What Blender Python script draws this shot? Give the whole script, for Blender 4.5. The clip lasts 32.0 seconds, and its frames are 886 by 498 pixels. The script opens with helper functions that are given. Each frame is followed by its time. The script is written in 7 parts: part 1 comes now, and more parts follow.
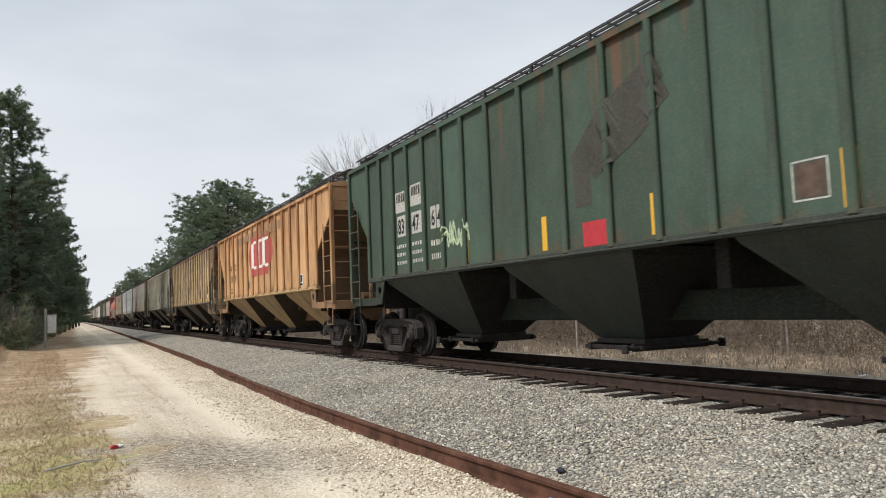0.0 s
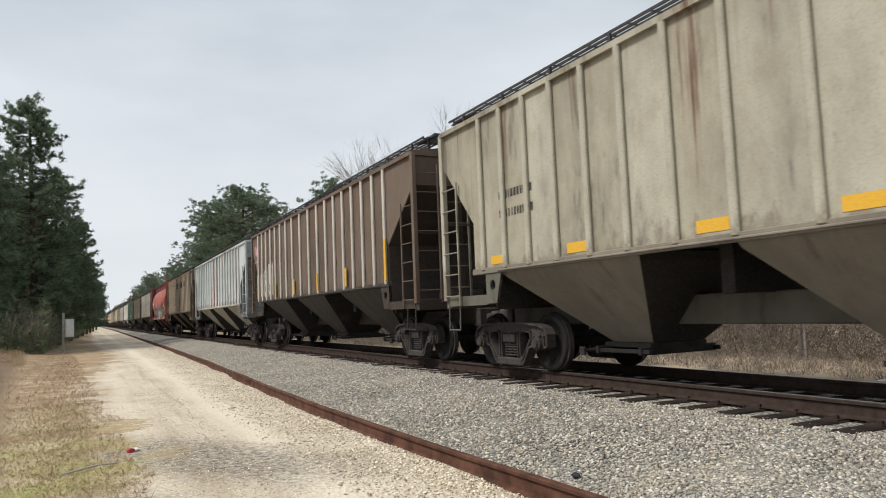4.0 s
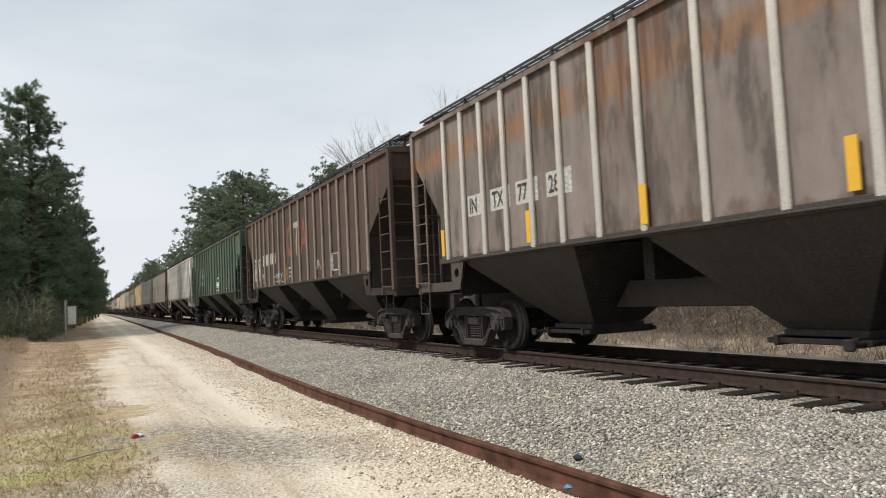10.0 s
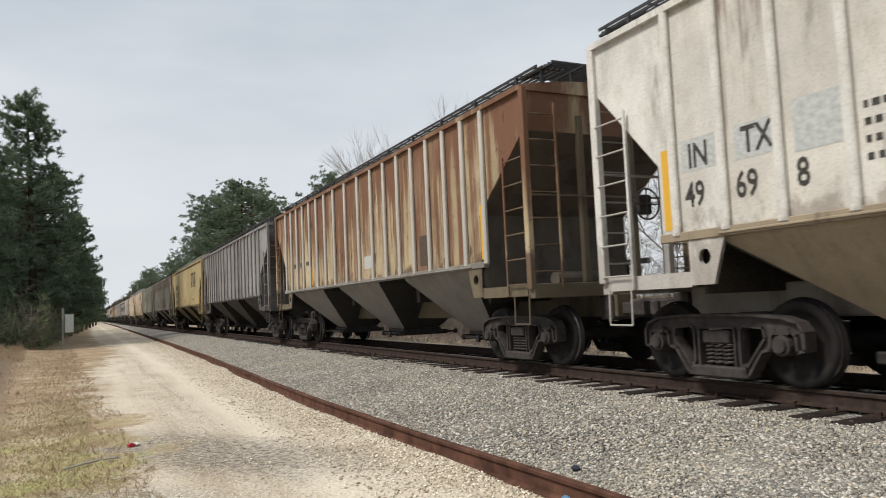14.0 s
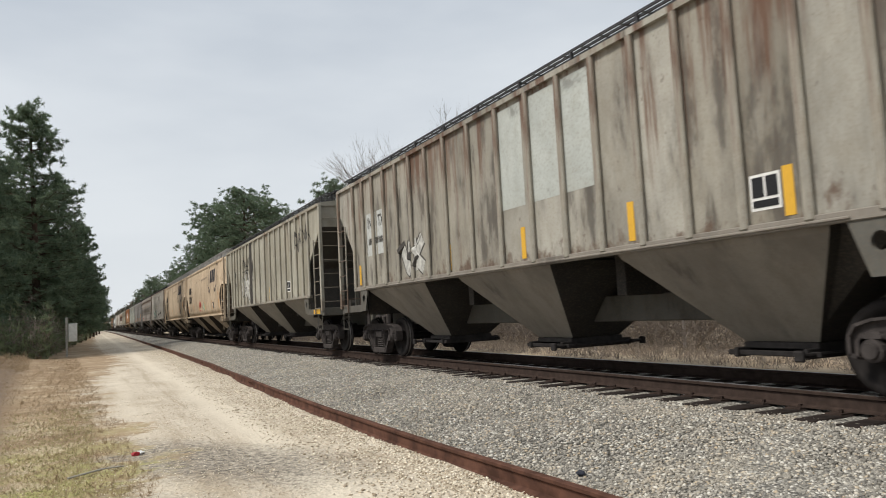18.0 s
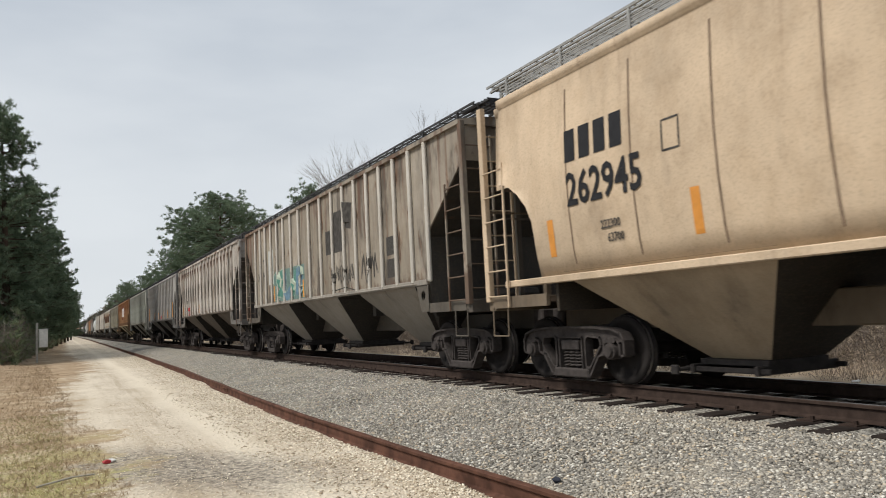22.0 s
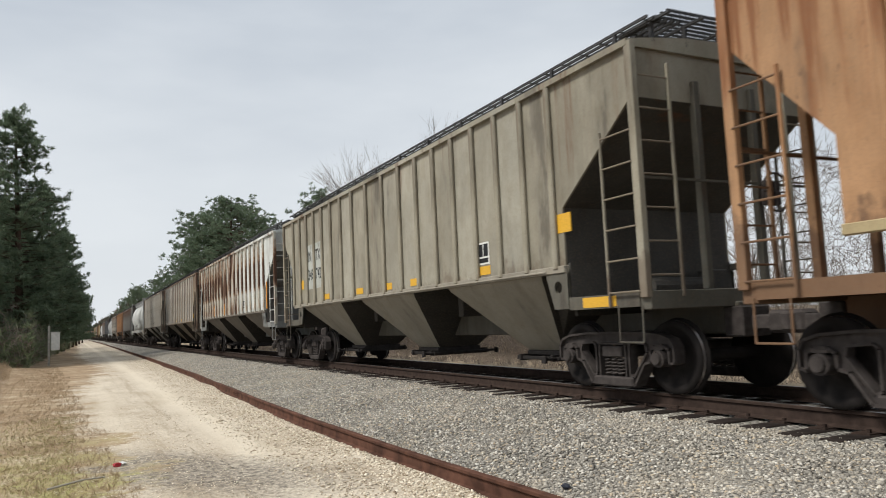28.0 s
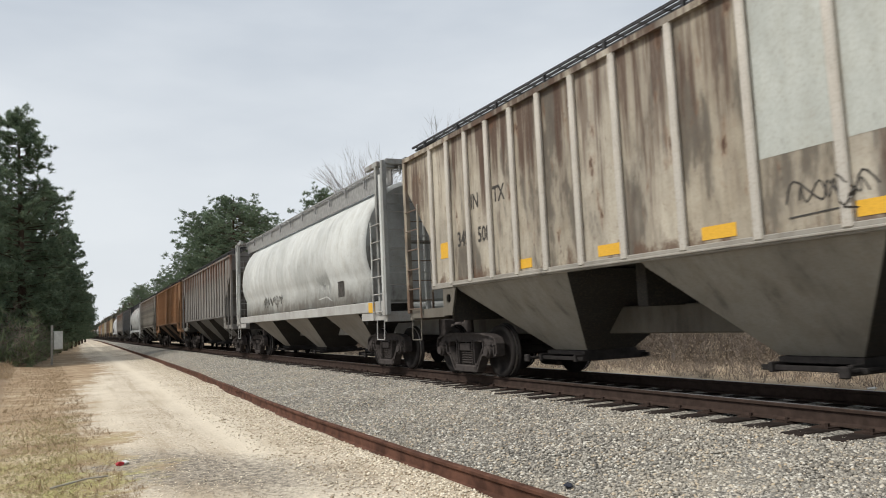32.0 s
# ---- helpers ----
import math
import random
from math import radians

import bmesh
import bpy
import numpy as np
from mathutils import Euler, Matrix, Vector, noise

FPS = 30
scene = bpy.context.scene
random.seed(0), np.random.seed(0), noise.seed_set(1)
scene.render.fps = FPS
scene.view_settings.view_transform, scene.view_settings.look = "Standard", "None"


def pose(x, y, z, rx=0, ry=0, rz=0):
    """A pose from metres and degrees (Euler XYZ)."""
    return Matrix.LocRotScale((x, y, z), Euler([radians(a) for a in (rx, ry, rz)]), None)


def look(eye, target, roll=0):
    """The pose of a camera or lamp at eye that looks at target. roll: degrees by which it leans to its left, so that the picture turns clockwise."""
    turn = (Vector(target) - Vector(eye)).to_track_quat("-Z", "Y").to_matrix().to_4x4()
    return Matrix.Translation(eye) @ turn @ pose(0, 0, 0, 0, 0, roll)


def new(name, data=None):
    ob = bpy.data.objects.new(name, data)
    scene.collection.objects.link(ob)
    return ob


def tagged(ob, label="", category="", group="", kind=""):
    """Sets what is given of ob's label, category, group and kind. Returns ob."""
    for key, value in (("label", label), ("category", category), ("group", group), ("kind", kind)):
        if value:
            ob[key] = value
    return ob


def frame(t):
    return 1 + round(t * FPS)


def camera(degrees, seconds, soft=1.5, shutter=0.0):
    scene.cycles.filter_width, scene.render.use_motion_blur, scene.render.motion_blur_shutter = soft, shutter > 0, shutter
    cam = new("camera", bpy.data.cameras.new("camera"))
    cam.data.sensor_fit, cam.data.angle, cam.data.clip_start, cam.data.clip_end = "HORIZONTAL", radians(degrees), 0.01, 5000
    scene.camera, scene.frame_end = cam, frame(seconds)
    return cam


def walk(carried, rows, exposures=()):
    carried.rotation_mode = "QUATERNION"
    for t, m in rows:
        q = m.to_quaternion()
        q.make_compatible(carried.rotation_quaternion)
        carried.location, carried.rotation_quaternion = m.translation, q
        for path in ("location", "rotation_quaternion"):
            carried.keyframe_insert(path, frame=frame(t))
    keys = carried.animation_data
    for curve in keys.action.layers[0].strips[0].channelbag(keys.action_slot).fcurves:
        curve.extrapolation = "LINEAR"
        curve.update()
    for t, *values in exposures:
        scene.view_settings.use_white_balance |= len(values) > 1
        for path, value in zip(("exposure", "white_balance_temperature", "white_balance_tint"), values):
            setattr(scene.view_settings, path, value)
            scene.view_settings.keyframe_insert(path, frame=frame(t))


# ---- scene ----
# Plan: y runs along the track, away from the camera; x to the train; z up.
# The dirt road lies at z = 0, the running rails' heads at z = RT.
RT, XN, XC = 0.469, 6.72, 7.475
EYE = 1.5
cam = camera(62.18, 32.0, soft=1.0, shutter=0.07)
PATH = [
    (0, 26.858, 4.441, 2.258), (0.5, 26.694, 4.418, 2.085), (1, 26.610, 4.388, 2.240), (1.5, 26.541, 4.518, 2.369),
    (2, 26.411, 4.657, 2.419), (2.5, 26.082, 4.746, 2.393), (3, 25.884, 4.885, 2.331), (3.5, 25.761, 4.831, 2.292),
    (5.5, 25.957, 4.766, 2.306), (6, 26.080, 4.837, 2.320), (6.5, 26.215, 4.940, 2.288), (7, 26.328, 4.828, 2.332),
    (7.5, 26.427, 4.812, 2.378), (8, 26.406, 4.661, 2.437), (8.5, 26.262, 4.468, 2.404), (9, 26.028, 4.220, 2.400),
    (9.5, 25.854, 3.898, 2.552), (10, 25.668, 3.596, 2.750), (10.5, 25.474, 3.400, 2.863), (11, 25.393, 3.348, 2.880),
    (11.5, 25.520, 3.378, 2.957), (12, 25.415, 3.439, 3.043), (12.5, 25.336, 3.481, 2.854), (13, 25.604, 3.851, 2.636),
    (13.5, 25.742, 4.105, 2.556), (14, 25.823, 4.320, 2.527), (14.5, 26.044, 4.665, 2.545), (16.5, 25.890, 4.718, 2.751),
    (17, 25.865, 4.626, 2.908), (17.5, 25.774, 4.569, 3.067), (18, 25.641, 4.769, 3.046), (18.5, 25.666, 4.862, 2.962),
    (19, 25.750, 4.742, 2.925), (19.5, 26.086, 4.697, 2.877), (20, 26.634, 4.877, 2.865), (20.5, 27.081, 4.944, 2.929),
    (21, 27.271, 4.949, 2.904), (21.5, 27.389, 5.032, 2.967), (22, 27.420, 5.185, 2.857), (22.5, 27.550, 5.304, 2.861),
    (23, 27.433, 5.412, 2.835), (23.5, 27.226, 5.463, 2.925), (24, 27.219, 5.514, 2.976), (24.5, 27.279, 5.563, 2.965),
    (25, 27.237, 5.557, 3.031), (25.5, 27.227, 5.574, 2.915), (27.5, 26.789, 5.520, 2.543), (28, 26.674, 5.615, 2.577),
    (28.5, 26.627, 5.569, 2.546), (29, 26.613, 5.580, 2.481), (29.5, 26.734, 5.734, 2.438), (30, 26.737, 5.816, 2.400),
    (30.5, 26.591, 5.768, 2.396), (31, 26.393, 5.639, 2.388), (31.5, 26.362, 5.532, 2.466), (32, 26.494, 5.562, 2.580),
]


def aim(yaw, pitch, lean):
    return pose(0, 0, EYE, 90 + pitch, 0, -yaw) @ pose(0, 0, 0, 0, 0, -lean)


walk(cam, [(t, aim(a, b, c)) for t, a, b, c in PATH], [(0, 0.02), (6, -0.02), (9, 0.0), (11, 0.07), (12.5, 0.08), (14, -0.1), (20, -0.07), (22, -0.1), (28, -0.06), (32, -0.03)])

# ---- world, sun ----
SUN_EL, SUN_AZ = radians(60), radians(268)
world = bpy.data.worlds.new("overcast")
scene.world = world
world.use_nodes = True
wn, wl = world.node_tree.nodes, world.node_tree.links
wn.clear()
w_out = wn.new("ShaderNodeOutputWorld")
w_bg = wn.new("ShaderNodeBackground")
w_sky = wn.new("ShaderNodeTexSky")
w_sky.sky_type, w_sky.sun_disc = "NISHITA", False
w_sky.sun_elevation, w_sky.sun_rotation = SUN_EL, SUN_AZ
w_tc = wn.new("ShaderNodeTexCoord")
w_map = wn.new("ShaderNodeMapping")
w_map.inputs["Scale"].default_value = (1.0, 1.0, 3.2)
w_n = wn.new("ShaderNodeTexNoise")
w_n.inputs["Scale"].default_value, w_n.inputs["Detail"].default_value, w_n.inputs["Roughness"].default_value = 1.7, 5, 0.5
w_r = wn.new("ShaderNodeValToRGB")
w_r.color_ramp.elements[0].position, w_r.color_ramp.elements[0].color = 0.36, (0.505, 0.56, 0.63, 1)
w_r.color_ramp.elements[1].position, w_r.color_ramp.elements[1].color = 0.66, (0.725, 0.77, 0.815, 1)
w_sc = wn.new("ShaderNodeMixRGB")
w_sc.blend_type = "MULTIPLY"
w_sc.inputs[0].default_value, w_sc.inputs[2].default_value = 1.0, (0.1, 0.1, 0.1, 1)
w_mix = wn.new("ShaderNodeMixRGB")
w_mix.inputs[0].default_value = 0.9
wl.new(w_tc.outputs["Generated"], w_map.inputs["Vector"])
wl.new(w_map.outputs[0], w_n.inputs["Vector"])
wl.new(w_n.outputs["Fac"], w_r.inputs[0])
wl.new(w_sky.outputs[0], w_sc.inputs[1])
wl.new(w_sc.outputs[0], w_mix.inputs[1])
wl.new(w_r.outputs[0], w_mix.inputs[2])
w_z = wn.new("ShaderNodeSeparateXYZ")
w_low = wn.new("ShaderNodeMapRange")
w_low.inputs["From Min"].default_value, w_low.inputs["From Max"].default_value = 0.42, 0.02
w_low.inputs["To Max"].default_value = 0.75
w_hor = wn.new("ShaderNodeMixRGB")
w_hor.inputs[2].default_value = (0.785, 0.818, 0.842, 1)
wl.new(w_tc.outputs["Generated"], w_z.inputs[0])
wl.new(w_z.outputs["Z"], w_low.inputs["Value"])
wl.new(w_low.outputs[0], w_hor.inputs[0])
wl.new(w_mix.outputs[0], w_hor.inputs[1])
wl.new(w_hor.outputs[0], w_bg.inputs["Color"])
w_bg.inputs["Strength"].default_value = 1.06
wl.new(w_bg.outputs[0], w_out.inputs["Surface"])
sun_data = bpy.data.lights.new("sun", "SUN")
sun_data.energy, sun_data.angle, sun_data.color = 3.7, radians(14), (1.0, 0.962, 0.895)
sun = new("sun", sun_data)
sun.matrix_world = look((0, 0, 60), (60 * -math.sin(SUN_AZ), 60 * -math.cos(SUN_AZ), 60 - 85 * math.sin(SUN_EL)))
scene.view_settings.exposure = 0.0

# ---- materials ----


def shader(name, rough=0.6, metal=0.0):
    m = bpy.data.materials.new(name)
    m.use_nodes = True
    nt = m.node_tree
    b = nt.nodes["Principled BSDF"]
    b.inputs["Roughness"].default_value, b.inputs["Metallic"].default_value = rough, metal
    return m, nt, b


def tex_noise(nt, scale, detail=4, rough=0.55, stretch=(1, 1, 1), coord="Object", shift=0.0):
    tc, mp, nz = nt.nodes.new("ShaderNodeTexCoord"), nt.nodes.new("ShaderNodeMapping"), nt.nodes.new("ShaderNodeTexNoise")
    mp.inputs["Scale"].default_value = stretch
    mp.inputs["Location"].default_value = (shift, shift * 1.7, shift * 0.6)
    nz.inputs["Scale"].default_value, nz.inputs["Detail"].default_value, nz.inputs["Roughness"].default_value = scale, detail, rough
    nt.links.new(tc.outputs[coord], mp.inputs["Vector"])
    nt.links.new(mp.outputs[0], nz.inputs["Vector"])
    return nz.outputs["Fac"]


def ramp(nt, fac, a, b, c0=(0, 0, 0, 1), c1=(1, 1, 1, 1)):
    r = nt.nodes.new("ShaderNodeValToRGB")
    r.color_ramp.elements[0].position, r.color_ramp.elements[0].color = a, c0
    r.color_ramp.elements[1].position, r.color_ramp.elements[1].color = b, c1
    nt.links.new(fac, r.inputs[0])
    return r.outputs[0]


def mix(nt, fac, a, b, mode="MIX"):
    n = nt.nodes.new("ShaderNodeMixRGB")
    n.blend_type = mode
    for i, v in enumerate((fac, a, b)):
        if isinstance(v, (int, float)):
            n.inputs[i].default_value = v
        elif isinstance(v, tuple):
            n.inputs[i].default_value = (*v[:3], 1)
        else:
            nt.links.new(v, n.inputs[i])
    return n.outputs[0]


def bump(nt, b, height, strength=0.3, dist=0.02):
    n = nt.nodes.new("ShaderNodeBump")
    n.inputs["Strength"].default_value, n.inputs["Distance"].default_value = strength, dist
    nt.links.new(height, n.inputs["Height"])
    nt.links.new(n.outputs[0], b.inputs["Normal"])


def mul(nt, a, k):
    n = nt.nodes.new("ShaderNodeMath")
    n.operation = "MULTIPLY"
    nt.links.new(a, n.inputs[0])
    if isinstance(k, (int, float)):
        n.inputs[1].default_value = k
    else:
        nt.links.new(k, n.inputs[1])
    return n.outputs[0]


def plain(name, col, rough=0.6, metal=0.0, vary=0.25, scale=9.0):
    """A surface with grain at two scales."""
    m, nt, b = shader(name, rough, metal)
    b.inputs["Specular IOR Level"].default_value = 0.15 if max(col) < 0.12 else 0.4
    f = tex_noise(nt, scale, 5)
    f2 = tex_noise(nt, scale * 6, 3)
    c = mix(nt, ramp(nt, f, 0.35, 0.7), tuple(v * (1 - vary) for v in col), tuple(min(1, v * (1 + vary)) for v in col))
    c = mix(nt, mul(nt, ramp(nt, f2, 0.45, 0.75), 0.25), c, tuple(v * 0.6 for v in col))
    nt.links.new(c, b.inputs["Base Color"])
    bump(nt, b, f2, 0.15, 0.01)
    return m


RUST, DUST, SOOT = (0.115, 0.058, 0.036), (0.17, 0.125, 0.085), (0.045, 0.037, 0.032)


def place(nt, axis):
    """One coordinate of the thing's own space."""
    tc, sp = nt.nodes.new("ShaderNodeTexCoord"), nt.nodes.new("ShaderNodeSeparateXYZ")
    nt.links.new(tc.outputs["Object"], sp.inputs[0])
    return sp.outputs[axis]


def madd(nt, a, k, b):
    n = nt.nodes.new("ShaderNodeMath")
    n.operation = "MULTIPLY_ADD"
    nt.links.new(a, n.inputs[0])
    n.inputs[1].default_value = k
    if isinstance(b, (int, float)):
        n.inputs[2].default_value = b
    else:
        nt.links.new(b, n.inputs[2])
    return n.outputs[0]


def paint(name, col, rust=0.2, grime=0.3, stain=RUST, blotch=0.0, seed=0.0, rough=0.55, soot=SOOT, split=None, band=None, bays=(), foot=False):
    """Weathered car paint. rust: share under rust runs from the eave; blotch: share of larger rust spots; grime: brown film in
    runs; split: (y, colour) of another paint beyond y; band: (z0, z1, colour) of a stripe along the side; bays: places of the ribs, between which each plate has aged in its own way."""
    m, nt, b = shader(name, rough)
    big = tex_noise(nt, 0.7, 5, 0.62, (1, 1, 0.8), shift=seed)
    mid = tex_noise(nt, 3.4, 7, 0.66, (1, 1, 0.7), shift=seed + 1.3)
    c = mix(nt, ramp(nt, big, 0.36, 0.64), tuple(v * 0.8 for v in col), tuple(min(0.85, v * 1.1) for v in col))
    bay = None
    if bays:
        r = random.Random(int(seed * 10))
        n = nt.nodes.new("ShaderNodeValToRGB")
        n.color_ramp.interpolation = "CONSTANT"
        el = n.color_ramp.elements
        el[0].position, el[1].position = 0.0, 0.999
        for q in sorted(bays):
            el.new((q + 8.2) / 16.4)
        for e in el:
            v = r.random()
            e.color = (v, v, v, 1)
        nt.links.new(madd(nt, place(nt, 1), 1 / 16.4, 0.5), n.inputs[0])
        bay = n.outputs[0]
        c = mix(nt, bay, mix(nt, 1.0, c, (0.80, 0.77, 0.72), "MULTIPLY"), mix(nt, 1.0, c, (1.08, 1.08, 1.08), "MULTIPLY"))
    if split:
        f = madd(nt, place(nt, 1), 1.0, madd(nt, mid, 0.5, -split[0] - 0.25))
        wide = tex_noise(nt, 1.2, 8, 0.62, (1.0, 1.5, 0.5), shift=seed + 23.0)
        patchy = ramp(nt, wide, 0.44, 0.52, (*split[1], 1), (0.25, 0.145, 0.085, 1))
        patchy = mix(nt, ramp(nt, wide, 0.51, 0.56), patchy, (0.085, 0.042, 0.026))
        c = mix(nt, ramp(nt, f, 0.0, 0.08), c, patchy)
    if band:
        z = madd(nt, mid, 0.5, madd(nt, place(nt, 2), 1.0, -band[0] - 0.25))
        lo = ramp(nt, z, 0.0, 0.12)
        hi = ramp(nt, z, band[1] - band[0] - 0.15, band[1] - band[0], (1, 1, 1, 1), (0, 0, 0, 1))
        c = mix(nt, mul(nt, mul(nt, lo, hi), 0.85), c, band[2])
    c = mix(nt, mul(nt, ramp(nt, mid, 0.46, 0.66), 0.35), c, mix(nt, 1.0, c, (0.66, 0.6, 0.52), "MULTIPLY"))
    runs = tex_noise(nt, 1.0, 7, 0.64, (1.0, 1.9, 0.5), shift=seed + 3.1)
    lo = 0.60 - 0.2 * grime
    if bay:
        runs = madd(nt, bay, -0.07, madd(nt, runs, 1.0, 0.035))
    c = mix(nt, mul(nt, ramp(nt, runs, lo, lo + 0.2), min(0.7, 0.3 + 0.4 * grime)), c, soot)
    c = mix(nt, mul(nt, ramp(nt, runs, lo + 0.08, lo + 0.13), min(0.7, 0.15 + 0.5 * grime)), c, soot)
    runs2 = tex_noise(nt, 1.0, 8, 0.68, (1.0, 4.2, 0.22), shift=seed + 7.7)
    gate = tex_noise(nt, 0.5, 3, 0.5, (1.0, 1.0, 1.0), shift=seed + 11.0)
    down = madd(nt, place(nt, 2), 0.075, madd(nt, gate, 0.35, madd(nt, runs2, 1.0, -0.415)))
    if bay:
        down = madd(nt, bay, -0.07, madd(nt, down, 1.0, 0.035))
    lo = 0.635 - 0.24 * rust
    c = mix(nt, mul(nt, ramp(nt, down, lo, lo + 0.16), 0.55), c, tuple(v * 1.2 for v in stain))
    c = mix(nt, mul(nt, ramp(nt, down, lo + 0.06, lo + 0.15), 0.8), c, stain)
    if blotch > 0:
        sp = tex_noise(nt, 2.3, 8, 0.6, (1.0, 1.7, 0.62), shift=seed + 17.0)
        lo = 0.66 - 0.2 * blotch
        halo = ramp(nt, sp, lo - 0.05, lo + 0.04)
        core = ramp(nt, sp, lo, lo + 0.035)
        c = mix(nt, mul(nt, halo, 0.55), c, (0.20, 0.095, 0.045))
        c = mix(nt, mul(nt, core, 0.9), c, (0.065, 0.035, 0.023))
    pale = tex_noise(nt, 1.0, 7, 0.66, (1.0, 1.7, 0.3), shift=seed + 33.0)
    c = mix(nt, mul(nt, ramp(nt, pale, 0.52, 0.7), 0.28), c, tuple(min(0.8, 1.4 * v + 0.01) for v in col))
    creep = tex_noise(nt, 2.6, 7, 0.68, (1.0, 1.2, 0.8), shift=seed + 27.0)
    edge = madd(nt, place(nt, 2), -0.55, madd(nt, creep, 1.0, 1.025))
    if foot:
        c = mix(nt, mul(nt, ramp(nt, edge, 0.52, 0.64), min(0.85, 0.25 + 0.5 * (rust + grime))), c, (0.095, 0.055, 0.036))
    chip = tex_noise(nt, 9.0, 9, 0.7, (1, 1, 0.6), shift=seed + 5.0)
    c = mix(nt, mul(nt, ramp(nt, chip, 0.63 - 0.03 * rust, 0.68), min(0.6, 0.05 + 0.7 * rust + 0.3 * grime)), c, (0.07, 0.042, 0.03))
    fine = tex_noise(nt, 38.0, 4, 0.6, shift=seed)
    c = mix(nt, mul(nt, ramp(nt, fine, 0.48, 0.7), 0.3), c, DUST)
    nt.links.new(c, b.inputs["Base Color"])
    b.inputs["Specular IOR Level"].default_value = 0.3
    nt.links.new(mix(nt, runs2, (0.5, 0.5, 0.5), (0.9, 0.9, 0.9)), b.inputs["Roughness"])
    bump(nt, b, mix(nt, 0.3, big, mid), 0.25, 0.05)
    return m


M = {
    "cast": plain("cast_steel", (0.057, 0.049, 0.046), 0.8, 0.0, 0.3),
    "dark": plain("sooty_steel", (0.03, 0.027, 0.026), 0.8, 0.0, 0.3),
    "wheel": plain("wheel_steel", (0.022, 0.019, 0.018), 0.8, 0.0, 0.3, 5),
    "tread": plain("bright_tread", (0.42, 0.40, 0.385), 0.3, 0.85, 0.1),
    "grate": plain("grating", (0.06, 0.06, 0.062), 0.6, 0.3, 0.2),
    "black": plain("black_paint", (0.022, 0.022, 0.024), 0.6, 0, 0.2),
    "white": plain("white_paint", (0.72, 0.71, 0.68), 0.6, 0, 0.08),
    "grey": plain("grey_patch", (0.42, 0.43, 0.42), 0.6, 0, 0.1),
    "brownp": plain("brown_patch", (0.10, 0.07, 0.055), 0.6, 0, 0.25),
    "yellow": plain("yellow_reflector", (0.66, 0.37, 0.035), 0.45, 0, 0.08),
    "orange": plain("orange_reflector", (0.60, 0.25, 0.045), 0.45, 0, 0.1),
    "redp": plain("red_paint", (0.42, 0.03, 0.04), 0.6, 0, 0.15),
    "bluep": plain("blue_paint", (0.10, 0.22, 0.36), 0.6, 0, 0.2),
    "greenp": plain("green_paint", (0.07, 0.20, 0.16), 0.6, 0, 0.2),
    "limep": plain("pale_green_paint", (0.45, 0.55, 0.36), 0.6, 0, 0.15),
    "pinkp": plain("pink_paint", (0.62, 0.30, 0.40), 0.6, 0, 0.15),
    "navy": plain("dark_blue_paint", (0.026, 0.029, 0.040), 0.55, 0, 0.15),
    "tie": plain("creosoted_wood", (0.028, 0.021, 0.018), 0.95, 0, 0.45, 5),
    "rail": plain("brown_rail", (0.045, 0.03, 0.024), 0.85, 0.0, 0.3),
    "railtop": plain("worn_rail_head", (0.22, 0.20, 0.19), 0.35, 0.8, 0.15),
    "rust_rail": plain("rusted_rail", (0.098, 0.047, 0.032), 0.9, 0.0, 0.45, 4),
    "box": plain("pale_cabinet", (0.62, 0.62, 0.58), 0.5, 0, 0.1),
    "post": plain("weathered_post", (0.36, 0.34, 0.30), 0.8, 0, 0.2),
    "bark": plain("pine_bark", (0.085, 0.060, 0.045), 0.95, 0, 0.4, 3),
    "twig": plain("bare_twig", (0.27, 0.24, 0.22), 0.9, 0, 0.3, 3),
}

# ---- mesh helpers ----


def part(name, bm, material, parent=None, label=""):
    me = bpy.data.meshes.new(name)
    bm.to_mesh(me)
    bm.free()
    return hang(name, me, material, parent, label)


def hang(name, me, material, parent=None, label="", m=None):
    """Links a mesh, which others may share, under a thing; the material belongs to the object."""
    mats = material if isinstance(material, (list, tuple)) else [material]
    while len(me.materials) < len(mats):
        me.materials.append(None)
    ob = new(name, me)
    for slot, mt in zip(ob.material_slots, mats):
        slot.link, slot.material = "OBJECT", mt
    if parent:
        ob.parent = parent
    if m is not None:
        ob.matrix_basis = m
    if label:
        tagged(ob, label)
    return ob


def raw(name, verts, faces, smooth=False):
    me = bpy.data.meshes.new(name)
    me.from_pydata([tuple(v) for v in verts], [], faces)
    if smooth:
        for p in me.polygons:
            p.use_smooth = True
    return me


def add_box(bm, x0, x1, y0, y1, z0, z1, bev=0.0, mi=0):
    vs = [bm.verts.new((x, y, z)) for x in (x0, x1) for y in (y0, y1) for z in (z0, z1)]
    fs = []
    for q in ((0, 1, 3, 2), (4, 6, 7, 5), (0, 4, 5, 1), (2, 3, 7, 6), (0, 2, 6, 4), (1, 5, 7, 3)):
        f = bm.faces.new([vs[i] for i in q])
        f.material_index = mi
        fs.append(f)
    if bev:
        es = list({e for f in fs for e in f.edges})
        bmesh.ops.bevel(bm, geom=es, offset=bev, segments=1, affect="EDGES")


